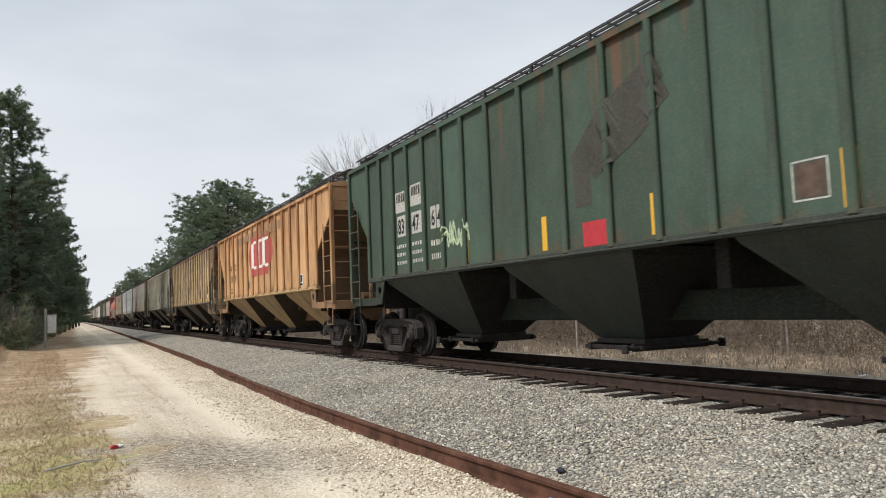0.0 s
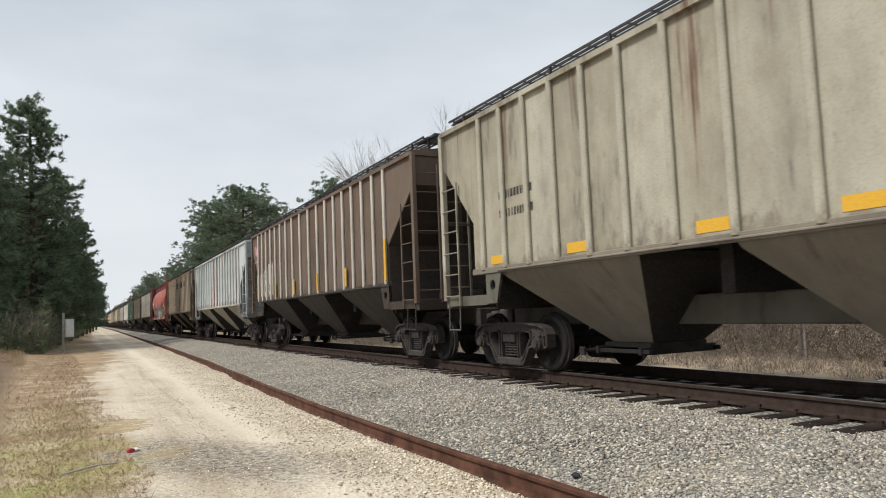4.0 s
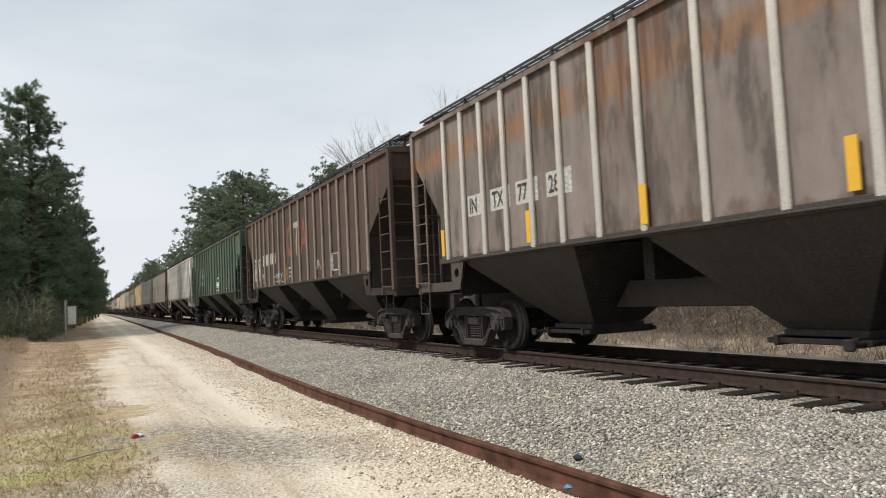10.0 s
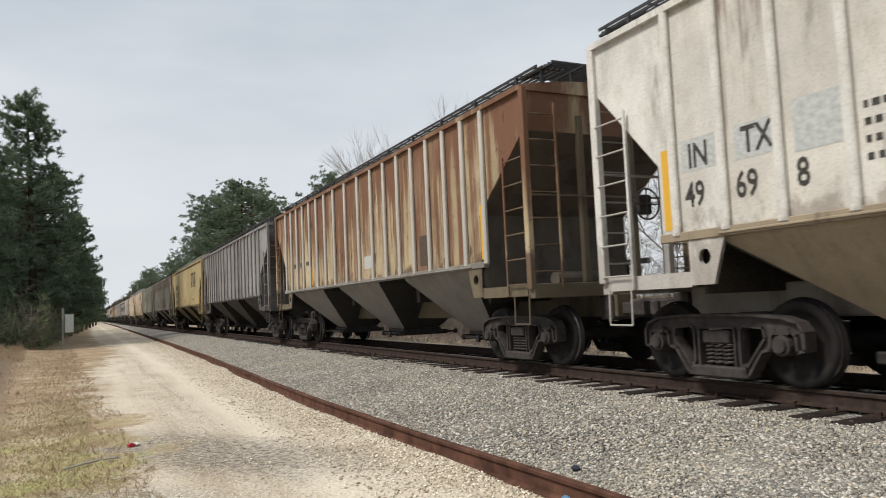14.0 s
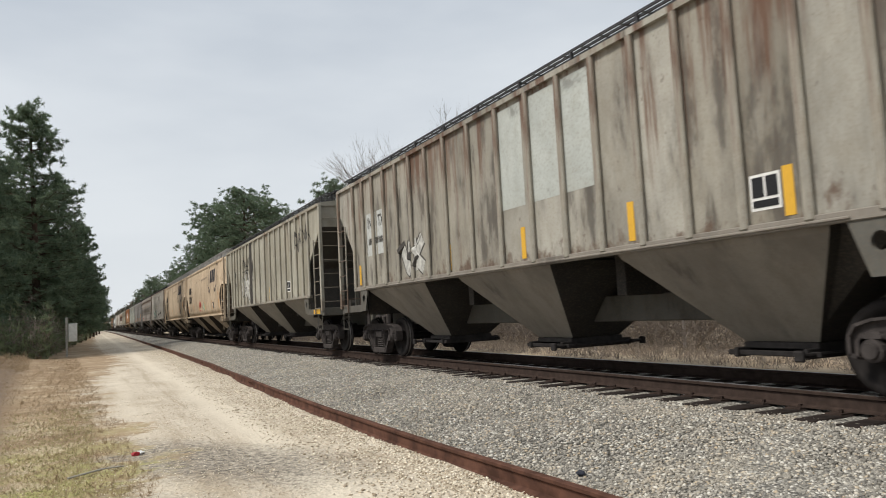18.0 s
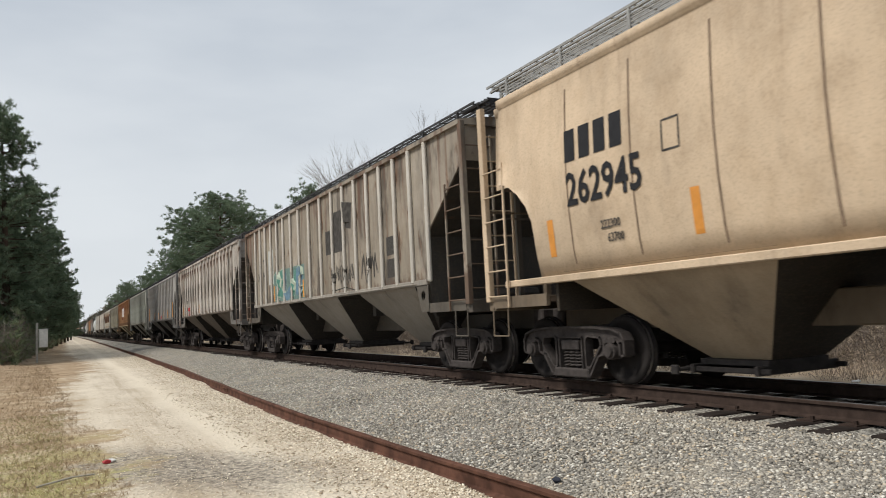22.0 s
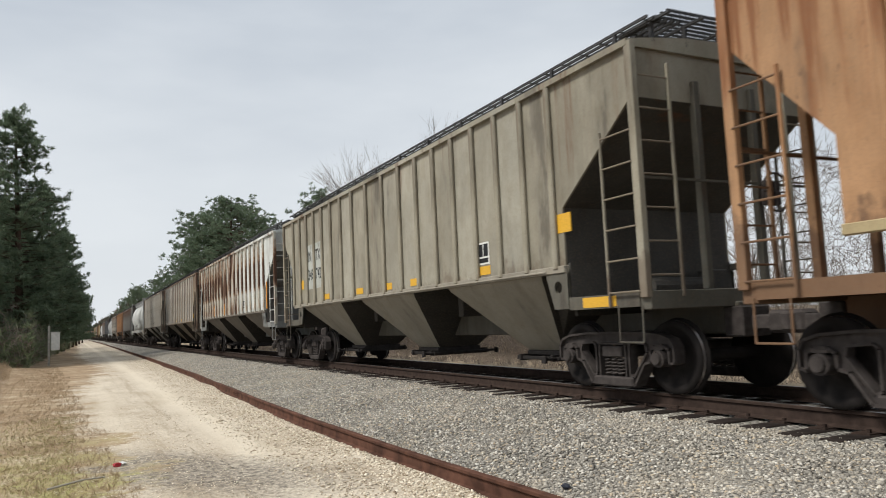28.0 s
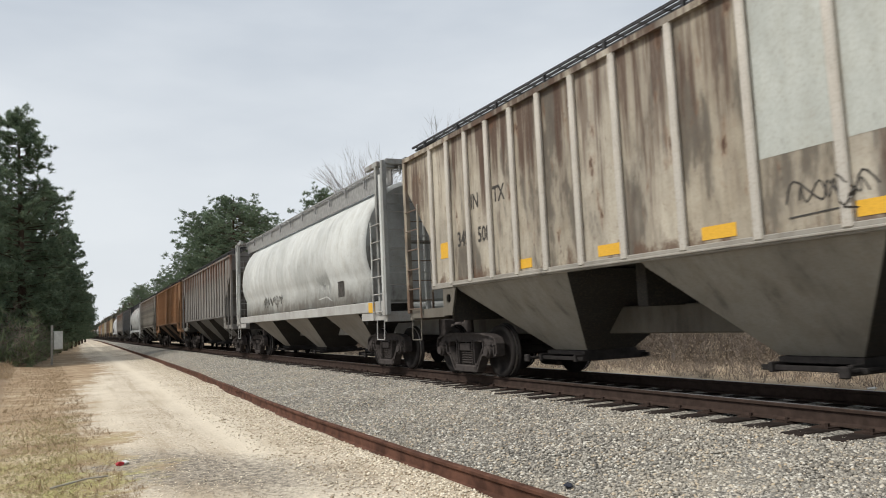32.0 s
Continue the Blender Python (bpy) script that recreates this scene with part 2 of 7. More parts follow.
def add_rod(bm, a, b, r, n=6):
    a, b = Vector(a), Vector(b)
    d = (b - a).normalized()
    u = d.orthogonal().normalized()
    v = d.cross(u)
    ring = []
    for p in (a, b):
        ring.append([bm.verts.new(p + r * (math.cos(2 * math.pi * i / n) * u + math.sin(2 * math.pi * i / n) * v)) for i in range(n)])
    for i in range(n):
        bm.faces.new((ring[0][i], ring[0][(i + 1) % n], ring[1][(i + 1) % n], ring[1][i]))
    bm.faces.new(ring[0][::-1])
    bm.faces.new(ring[1])


def add_prism(bm, poly, x0, x1, mi=0):
    """A polygon in (y, z), drawn out from x0 to x1."""
    a = [bm.verts.new((x0, y, z)) for y, z in poly]
    b = [bm.verts.new((x1, y, z)) for y, z in poly]
    n = len(poly)
    fs = [bm.faces.new(a), bm.faces.new(b[::-1])]
    for i in range(n):
        fs.append(bm.faces.new((a[i], b[i], b[(i + 1) % n], a[(i + 1) % n])))
    for f in fs:
        f.material_index = mi
    bmesh.ops.recalc_face_normals(bm, faces=fs)
    return fs


def mesh_of(name, bm, smooth=False):
    me = bpy.data.meshes.new(name)
    bm.to_mesh(me)
    bm.free()
    if smooth:
        for p in me.polygons:
            p.use_smooth = True
    return me


def boxes(name, rows, bev=0.0):
    bm = bmesh.new()
    for r in rows:
        add_box(bm, *r, bev=bev)
    return mesh_of(name, bm)


# stencil letters, as meshes
GLYPHS = {}
for text in '0,06,07,073,08,10,13,15,174,222300,222500,25,250,262859,262945,28,349,35,350,37,39,4,47,49,508,59,6,63500,63700,69,7039,71,742,771,8,82,83,87,949,957,A,AE,G,GX,IN,INTX,T,TX,X'.split(","):
    cu = bpy.data.curves.new("lettering", "FONT")
    cu.body, cu.size, cu.resolution_u, cu.offset = text, 1.0, 2, 0.02
    ob = new("lettering", cu)
    GLYPHS[text] = bpy.data.meshes.new_from_object(ob.evaluated_get(bpy.context.evaluated_depsgraph_get()))
    bpy.data.objects.remove(ob)

# ---- ground, ballast, track ----
RUST_WAY = [(3.7, -8.0), (3.4, 0.0), (3.28, 3.5), (3.23, 4.5), (3.19, 6.0), (3.16, 8.4), (3.15, 11.0), (3.19, 13.4), (3.32, 18.2), (3.57, 26.3), (3.82, 43.2), (4.3, 95.0), (4.9, 180.0), (5.4, 420.0)]


def rust_x(y):
    ys = [q[1] for q in RUST_WAY]
    return float(np.interp(y, ys, [q[0] for q in RUST_WAY]))


def smooth_way(y):
    return (rust_x(y - 1.2) + rust_x(y - 0.5) + rust_x(y) + rust_x(y + 0.5) + rust_x(y + 1.2)) / 5


def axis(near, step, far, grow):
    out, v = [], 0.0
    while v < far:
        out.append(v)
        v += step if v < near else step * (1 + (v - near) * grow)
    return out + [far]


def ground_z(x, y):
    n = noise.noise(Vector((x * 0.35, y * 0.35, 0))) * 0.035 + noise.noise(Vector((x * 1.6, y * 1.6, 4))) * 0.012
    k = max(0.0, min(1.0, (60 - math.hypot(x, y)) / 40))
    rut = -0.03 * math.exp(-((x - 1.75) / 0.28) ** 2) * k
    bank = 0.25 * max(0.0, min(1.0, (-x - 1.5) / 3.0))
    return n * k + rut + bank * max(0.0, min(1.0, (200 - abs(y)) / 100)) - 0.012


def ground_material():
    m, nt, b = shader("ground_cover", 0.95)
    tc = nt.nodes.new("ShaderNodeTexCoord")
    sep = nt.nodes.new("ShaderNodeSeparateXYZ")
    nt.links.new(tc.outputs["Object"], sep.inputs[0])

    def lin(a, k, c, out):
        n = nt.nodes.new("ShaderNodeMath")
        n.operation = "MULTIPLY_ADD"
        nt.links.new(a, n.inputs[0])
        n.inputs[1].default_value = k
        if isinstance(c, (int, float)):
            n.inputs[2].default_value = c
        else:
            nt.links.new(c, n.inputs[2])
        return n.outputs[0]

    wob = tex_noise(nt, 0.9, 6, 0.7, (1, 0.55, 1))
    wob2 = tex_noise(nt, 7.0, 5, 0.7, (1, 1, 1))
    fine = tex_noise(nt, 40.0, 4, 0.65)
    peb = nt.nodes.new("ShaderNodeTexVoronoi")
    peb.inputs["Scale"].default_value = 26.0
    nt.links.new(tc.outputs["Object"], peb.inputs["Vector"])
    # sand of the road, with pebbles and a grey stain
    big = tex_noise(nt, 0.8, 5, 0.6, shift=2.0)
    sand = mix(nt, ramp(nt, big, 0.3, 0.7), (0.46, 0.385, 0.29), (0.65, 0.575, 0.465))
    sand = mix(nt, mul(nt, ramp(nt, wob2, 0.45, 0.75), 0.45), sand, (0.68, 0.61, 0.49))
    sand = mix(nt, mul(nt, ramp(nt, fine, 0.5, 0.75), 0.5), sand, (0.25, 0.19, 0.13))
    clod = tex_noise(nt, 13.0, 5, 0.75, shift=9.0)
    sand = mix(nt, mul(nt, ramp(nt, clod, 0.53, 0.66), 0.75), sand, (0.24, 0.185, 0.12))
    drag = tex_noise(nt, 1.0, 6, 0.65, (4.5, 0.22, 1), shift=12.0)
    sand = mix(nt, mul(nt, ramp(nt, drag, 0.5, 0.64), 0.5), sand, (0.33, 0.26, 0.175))
    damp = tex_noise(nt, 0.45, 5, 0.6, (1.2, 0.7, 1), shift=21.0)
    sand = mix(nt, mul(nt, ramp(nt, damp, 0.5, 0.66), 0.4), sand, (0.36, 0.285, 0.19))
    # wheel tracks, packed smooth and pale
    weave = tex_noise(nt, 0.25, 3, 0.5, shift=3.0)
    for at, wide, share in ((2.0, 0.3, 0.8), (0.6, 0.26, 0.45)):
        off = lin(weave, 0.5, lin(sep.outputs[0], 1.0, -at - 0.25, None), None)
        ab = nt.nodes.new("ShaderNodeMath")
        ab.operation = "ABSOLUTE"
        nt.links.new(off, ab.inputs[0])
        sand = mix(nt, mul(nt, ramp(nt, lin(wob2, 0.3, ab.outputs[0], None), 0.1 + wide * 0.4, 0.15 + wide * 1.3, (1, 1, 1, 1), (0, 0, 0, 1)), share), sand, (0.63, 0.555, 0.44))
    vec = nt.nodes.new("ShaderNodeCombineXYZ")
    nt.links.new(lin(sep.outputs[0], 0.24, lin(sep.outputs[1], -0.41, 3.32, None), None), vec.inputs[0])
    nt.links.new(lin(sep.outputs[0], 1.1, lin(sep.outputs[1], 0.65, -6.9, None), None), vec.inputs[1])
    ln = nt.nodes.new("ShaderNodeVectorMath")
    ln.operation = "LENGTH"
    nt.links.new(vec.outputs[0], ln.inputs[0])
    spot = lin(wob2, -1.3, ln.outputs["Value"], None)
    gate = mul(nt, ramp(nt, spot, -0.1, 0.75, (1, 1, 1, 1), (0, 0, 0, 1)), 0.9)
    sand = mix(nt, mul(nt, gate, ramp(nt, clod, 0.3, 0.6)), sand, (0.085, 0.072, 0.058))
    # bare pale gravel beside the verge
    vec2 = nt.nodes.new("ShaderNodeCombineXYZ")
    nt.links.new(lin(sep.outputs[0], 0.8, 0.1, None), vec2.inputs[0])
    nt.links.new(lin(sep.outputs[1], 0.75, -4.6, None), vec2.inputs[1])
    ln2 = nt.nodes.new("ShaderNodeVectorMath")
    ln2.operation = "LENGTH"
    nt.links.new(vec2.outputs[0], ln2.inputs[0])
    bare_at = ramp(nt, lin(wob2, -0.9, ln2.outputs["Value"], None), 0.3, 0.65, (1, 1, 1, 1), (0, 0, 0, 1))
    gravel = ramp(nt, peb.outputs["Distance"], 0.1, 0.6, (0.66, 0.62, 0.54, 1), (0.30, 0.26, 0.20, 1))
    # grass: dry brown, greener near the camera
    tone = tex_noise(nt, 1.1, 5, 0.65, shift=5.0)
    grass = mix(nt, ramp(nt, tone, 0.35, 0.65), (0.30, 0.205, 0.115), (0.42, 0.315, 0.19))
    gsel = nt.nodes.new("ShaderNodeMapRange")
    gsel.inputs["From Min"].default_value, gsel.inputs["From Max"].default_value = 15.0, 7.0
    nt.links.new(sep.outputs[1], gsel.inputs["Value"])
    grass = mix(nt, mul(nt, gsel.outputs[0], ramp(nt, tone, 0.42, 0.6)), grass, (0.345, 0.345, 0.115))
    red = nt.nodes.new("ShaderNodeMapRange")
    red.inputs["From Min"].default_value, red.inputs["From Max"].default_value = 15.0, 32.0
    nt.links.new(sep.outputs[1], red.inputs["Value"])
    grass = mix(nt, mul(nt, red.outputs[0], 0.6), grass, (0.27, 0.178, 0.105))
    mott = tex_noise(nt, 1.2, 8, 0.72, (0.8, 0.9, 1), shift=31.0)
    grass = mix(nt, mul(nt, ramp(nt, mott, 0.52, 0.60), 0.75), grass, (0.52, 0.42, 0.29))
    grass = mix(nt, mul(nt, ramp(nt, mott, 0.36, 0.47, (1, 1, 1, 1), (0, 0, 0, 1)), 0.65), grass, (0.17, 0.115, 0.065))
    grass = mix(nt, mul(nt, ramp(nt, fine, 0.45, 0.75), 0.6), grass, (0.16, 0.115, 0.065))
    # which where: the verge's edge wanders
    e = sep.outputs[0]
    for y0, y1, k in ((6.0, 10.0, -0.4), (11.0, 17.0, 0.65), (22.0, 35.0, -1.15), (40.0, 62.0, 0.9)):
        edge = nt.nodes.new("ShaderNodeMapRange")
        edge.inputs["From Min"].default_value, edge.inputs["From Max"].default_value = y0, y1
        edge.inputs["To Min"].default_value, edge.inputs["To Max"].default_value = 0.0, k
        nt.links.new(sep.outputs[1], edge.inputs["Value"])
        add = nt.nodes.new("ShaderNodeMath")
        nt.links.new(e, add.inputs[0])
        nt.links.new(edge.outputs[0], add.inputs[1])
        e = add.outputs[0]
    lick = tex_noise(nt, 1.0, 7, 0.68, (0.7, 1.15, 1), shift=8.0)
    e = lin(lick, 4.2, e, None)
    e = lin(wob2, 1.6, e, None)
    isgrass = ramp(nt, lin(e, 1.0, -2.85, None), 0.0, 0.5, (1, 1, 1, 1), (0, 0, 0, 1))
    right = nt.nodes.new("ShaderNodeMapRange")
    right.inputs["From Min"].default_value, right.inputs["From Max"].default_value = 10.2, 11.6
    nt.links.new(sep.outputs[0], right.inputs["Value"])
    # Ground by the pines: brown litter, with the trees' shade in the colour.
    wood = lin(sep.outputs[1], -0.062, lin(sep.outputs[0], -1.0, lin(mott, 1.2, -0.85, None), None), None)
    grass = mix(nt, mul(nt, ramp(nt, wood, -0.35, 0.5), 0.85), grass, (0.13, 0.088, 0.055))
    c = mix(nt, isgrass, sand, grass)
    c = mix(nt, mul(nt, bare_at, 0.8), c, gravel)
    c = mix(nt, right.outputs[0], c, mix(nt, ramp(nt, tone, 0.35, 0.65), (0.30, 0.22, 0.14), (0.42, 0.34, 0.24)))
    nt.links.new(c, b.inputs["Base Color"])
    hgt = mix(nt, 0.5, clod, peb.outputs["Distance"])
    bump(nt, b, hgt, 0.75, 0.035)
    return m


M["ground"] = ground_material()
xs = sorted({round(s * v, 3) for v in axis(8, 0.33, 2400, 0.25) for s in (1, -1)})
ys = sorted({round(v, 3) for v in axis(30, 0.4, 2600, 0.12)} | {round(-v, 3) for v in axis(8, 1.2, 900, 0.3)})
gv = [(x, y, ground_z(x, y)) for y in ys for x in xs]
nx = len(xs)
gf = [(j * nx + i, j * nx + i + 1, (j + 1) * nx + i + 1, (j + 1) * nx + i) for j in range(len(ys) - 1) for i in range(nx - 1)]
ground = hang("ground", raw("ground", gv, gf, True), M["ground"])
tagged(ground, "pale sandy dirt road beside brown dry grass", "ground", kind="structure")


def stone_material():
    m, nt, b = shader("crushed_stone", 0.85)
    g = nt.nodes.new("ShaderNodeNewGeometry")
    r = nt.nodes.new("ShaderNodeValToRGB")
    el = r.color_ramp.elements
    el[0].position, el[0].color = 0.0, (0.12, 0.113, 0.102, 1)
    el[1].position, el[1].color = 1.0, (0.72, 0.69, 0.615, 1)
    for p, c in ((0.2, (0.185, 0.173, 0.15, 1)), (0.5, (0.315, 0.294, 0.254, 1)), (0.76, (0.46, 0.428, 0.366, 1)), (0.86, (0.50, 0.39, 0.26, 1)), (0.91, (0.66, 0.63, 0.56, 1))):
        e = el.new(p)
        e.color = c
    nt.links.new(g.outputs["Random Per Island"], r.inputs[0])
    f = tex_noise(nt, 60, 3)
    c = mix(nt, mul(nt, f, 0.4), r.outputs[0], (0.20, 0.18, 0.15))
    dust = tex_noise(nt, 0.9, 6, 0.65, shift=2.5)
    c = mix(nt, mul(nt, ramp(nt, dust, 0.5, 0.68), 0.4), c, (0.50, 0.43, 0.33))
    c = mix(nt, mul(nt, ramp(nt, dust, 0.32, 0.48, (1, 1, 1, 1), (0, 0, 0, 1)), 0.45), c, mix(nt, 1.0, c, (0.76, 0.74, 0.72), "MULTIPLY"))
    nt.links.new(c, b.inputs["Base Color"])
    return m


def ballast_material():
    m, nt, b = shader("ballast_bed", 0.9)
    tc = nt.nodes.new("ShaderNodeTexCoord")
    v = nt.nodes.new("ShaderNodeTexVoronoi")
    v.inputs["Scale"].default_value = 27.0
    nt.links.new(tc.outputs["Object"], v.inputs["Vector"])
    sp = nt.nodes.new("ShaderNodeSeparateXYZ")
    nt.links.new(v.outputs["Color"], sp.inputs[0])
    c = ramp(nt, sp.outputs[0], 0.0, 1.0, (0.25, 0.235, 0.207, 1), (0.53, 0.50, 0.44, 1))
    # Shade between the stones, painted as dark cell edges.
    c = mix(nt, mul(nt, ramp(nt, v.outputs["Distance"], 0.35, 0.75), 0.85), c, (0.055, 0.05, 0.042))
    big = tex_noise(nt, 0.6, 5)
    c = mix(nt, mul(nt, ramp(nt, big, 0.4, 0.7), 0.3), c, (0.42, 0.37, 0.29))
    nt.links.new(c, b.inputs["Base Color"])
    inv = ramp(nt, v.outputs["Distance"], 0.0, 0.8, (1, 1, 1, 1), (0, 0, 0, 1))
    bump(nt, b, inv, 0.9, 0.04)
    return m


M["stone"], M["ballast"] = stone_material(), ballast_material()


def bed_rows(y):
    rx = smooth_way(y)
    toe = rx + 0.06
    top = max(5.35, toe + 0.5)
    return [(toe - 0.12, -0.04), (toe, 0.03), (toe + 0.35, 0.075), (0.55 * toe + 0.45 * top, 0.15), (top, 0.245), (5.95, 0.262), (6.2, 0.266), (8.75, 0.266), (9.0, 0.262), (9.7, 0.22), (11.2, -0.05)]


def bed_z(x, y):
    r = bed_rows(y)
    return float(np.interp(x, [q[0] for q in r], [q[1] for q in r]))


by = sorted({-60.0, -30.0, -10.0} | {round(-6 + 0.5 * i, 2) for i in range(130)} | {60.0 + 8 * i for i in range(30)} | {300.0 + 60 * i for i in range(14)})
bv, bf, nb = [], [], 11
for y in by:
    for x, z in bed_rows(y):
        bv.append((x, y, z + (noise.noise(Vector((x * 2, y * 2, 0))) * 0.015 if 3.2 < x < 5.9 else 0)))
for j in range(len(by) - 1):
    for i in range(nb - 1):
        a = j * nb + i
        bf.append((a, a + 1, a + nb + 1, a + nb))
ballast = hang("ballast_bed", raw("ballast_bed", bv, bf, True), M["ballast"])
tagged(ballast, "sloping bed of grey crushed stone under the track", "ballast", kind="structure")


def stones(count, place, lo, hi, seed):
    """Loose angular stones as one mesh; place(rng) gives a spot on the ground."""
    rng = np.random.default_rng(seed)
    base = np.array([(1, 0, 0), (-1, 0, 0), (0, 1, 0), (0, -1, 0), (0, 0, 1), (0, 0, -1)], float)
    tri = np.array([(0, 2, 4), (2, 1, 4), (1, 3, 4), (3, 0, 4), (2, 0, 5), (1, 2, 5), (3, 1, 5), (0, 3, 5)])
    pts = np.array([place(rng) for _ in range(count)])
    size = rng.uniform(lo, hi, (count, 1, 1)) * 0.5
    v = base[None] * rng.uniform(0.6, 1.25, (count, 6, 1)) + rng.uniform(-0.25, 0.25, (count, 6, 3))
    ang = rng.uniform(0, 6.283, count)
    tilt = rng.uniform(-0.7, 0.7, count)
    c, s, ct, stl = np.cos(ang), np.sin(ang), np.cos(tilt), np.sin(tilt)
    x, y, z = v[..., 0], v[..., 1] * 0.75, v[..., 2] * 0.5
    y, z = y * ct[:, None] - z * stl[:, None], y * stl[:, None] + z * ct[:, None]
    v = np.stack([x * c[:, None] - y * s[:, None], x * s[:, None] + y * c[:, None], z], -1) * size + pts[:, None, :]
    f = (tri[None] + 6 * np.arange(count)[:, None, None]).reshape(-1, 3)
    me = bpy.data.meshes.new("stones")
    me.vertices.add(count * 6)
    me.vertices.foreach_set("co", v.reshape(-1))
    me.loops.add(len(f) * 3)
    me.loops.foreach_set("vertex_index", f.reshape(-1))
    me.polygons.add(len(f))
    me.polygons.foreach_set("loop_start", np.arange(len(f)) * 3)
    me.update(calc_edges=True)
    return me


def on_bed(rng):
    y = 2.2 + 52 * rng.random() ** 1.9 if rng.random() < 0.88 else rng.uniform(-9, 2.2)
    lo = smooth_way(y) + 0.08
    x = lo + (6.27 - lo) * rng.random()
    return x, y, bed_z(x, y) + 0.004


def on_shoulder(rng):
    y = 2.2 + 48 * rng.random() ** 2.3 if rng.random() < 0.88 else rng.uniform(-9, 2.2)
    x = smooth_way(y) - 0.06 - abs(rng.normal(0, 0.5))
    return x, y, ground_z(x, y) + 0.002


def on_road(rng):
    y = 3.5 + 14 * rng.random() ** 1.4
    x = rng.uniform(-1.2, 2.4)
    return x, y, ground_z(x, y)


tagged(hang("ballast_stones", stones(135000, on_bed, 0.020, 0.064, 5), M["stone"]), "loose grey and tan crushed stones beside the rails", "ballast", kind="stuff")


def pale_stone():
    m, nt, b = shader("pale_pebble", 0.9)
    g = nt.nodes.new("ShaderNodeNewGeometry")
    nt.links.new(ramp(nt, g.outputs["Random Per Island"], 0, 1, (0.26, 0.20, 0.13, 1), (0.80, 0.72, 0.58, 1)), b.inputs["Base Color"])
    return m


M["pebble"] = pale_stone()
tagged(hang("road_pebbles", stones(24000, on_shoulder, 0.012, 0.056, 6), M["pebble"]), "pale tan gravel along the rusted rail", "gravel", kind="stuff")
tagged(hang("dirt_clods", stones(12000, on_road, 0.008, 0.032, 8), M["pebble"]), "small pebbles and clods on the dirt road", "gravel", kind="stuff")


def sweep(name, profile, way, smooth=False):
    """A closed profile in (across, up) drawn along a way of (x, y, z)."""
    v, f, n = [], [], len(profile)
    for i, p in enumerate(way):
        a, b = way[max(0, i - 1)], way[min(len(way) - 1, i + 1)]
        d = Vector((b[0] - a[0], b[1] - a[1], 0)).normalized()
        r = Vector((d.y, -d.x, 0))
        for s, u in profile:
            v.append((p[0] + r.x * s, p[1] + r.y * s, p[2] + u))
    for i in range(len(way) - 1):
        for j in range(n):
            f.append((i * n + j, i * n + (j + 1) % n, (i + 1) * n + (j + 1) % n, (i + 1) * n + j))
    f += [tuple(range(n)), tuple(range((len(way) - 1) * n, len(way) * n))[::-1]]
    return raw(name, v, f, smooth)


RAIL = [(-0.070, 0), (0.070, 0), (0.070, 0.012), (0.012, 0.030), (0.009, 0.125), (0.034, 0.138), (0.036, 0.165), (0.026, 0.172), (-0.026, 0.172), (-0.036, 0.165), (-0.034, 0.138), (-0.009, 0.125), (-0.012, 0.030), (-0.070, 0.012)]
ry = [-8 + 0.5 * i for i in range(110)] + [47 + 4 * i for i in range(30)] + [170.0, 200.0, 260.0, 420.0]
rust_rail = hang("rusted_rail", sweep("rusted_rail", RAIL, [(smooth_way(y), y, -0.024 + 0.012 * noise.noise(Vector((0, y * 0.3, 0)))) for y in ry]), M["rust_rail"])
tagged(rust_rail, "disused rail, brown with rust, at the ballast's foot", "rail")
for y in (17.5, 28.4):
    bm = bmesh.new()
    for s in (-1, 1):
        add_box(bm, s * 0.018 - 0.008, s * 0.018 + 0.008, -0.3, 0.3, 0.035, 0.12, 0.004)
        for q in (-0.21, -0.07, 0.07, 0.21):
            add_rod(bm, (s * 0.022, q, 0.078), (s * 0.047, q, 0.078), 0.014, 6)
    part("joint_bar", bm, M["rust_rail"], rust_rail, "bolted rusty joint bars").matrix_basis = pose(smooth_way(y), y, 0, 0, 0, -math.degrees(math.atan2(smooth_way(y + 0.5) - smooth_way(y - 0.5), 1)))

track = tagged(new("railway_track"), "mainline track of brown rails on dark wooden ties", "track")
track.location = (XC, 0, 0)
for s in (-1, 1):
    r = hang("running_rail", sweep("running_rail", RAIL[:8] + RAIL[8:], [(s * 0.755, -70, RT - 0.172), (s * 0.755, 60, RT - 0.172), (s * 0.755, 1100, RT - 0.172)]), M["rail"], track, "steel rail with a worn head")
    bm = bmesh.new()
    add_box(bm, s * 0.755 - 0.025, s * 0.755 + 0.025, -70, 1100, RT - 0.001, RT + 0.002)
    part("rail_head", bm, M["railtop"], r, "bright worn running surface")
tie_mesh = boxes("tie", [(-1.36, 1.36, -0.115, 0.115, -0.17, 0.0)], 0.012)
plate_mesh = boxes("tie_plate", [(-0.17, 0.17, -0.09, 0.09, 0.0, 0.014), (-0.12, -0.09, -0.06, -0.03, 0.0, 0.05), (0.09, 0.12, 0.03, 0.06, 0.0, 0.05)])
rng = random.Random(4)
far_ties = bmesh.new()
for i in range(420):
    y = -12 + 0.5 * i
    m = pose(rng.uniform(-0.05, 0.05), y + rng.uniform(-0.03, 0.03), RT - 0.186 + rng.uniform(-0.008, 0.004), 0, rng.uniform(-0.4, 0.4), rng.uniform(-1.2, 1.2))
    if i < 150:
        t = hang("tie", tie_mesh, M["tie"], track, m=m)
        hang("tie_plate", plate_mesh, M["rail"], t, m=pose(-0.755, 0, 0))
    else:
        add_box(far_ties, m.translation.x - 1.36, m.translation.x + 1.36, y - 0.11, y + 0.11, RT - 0.34, RT - 0.186)
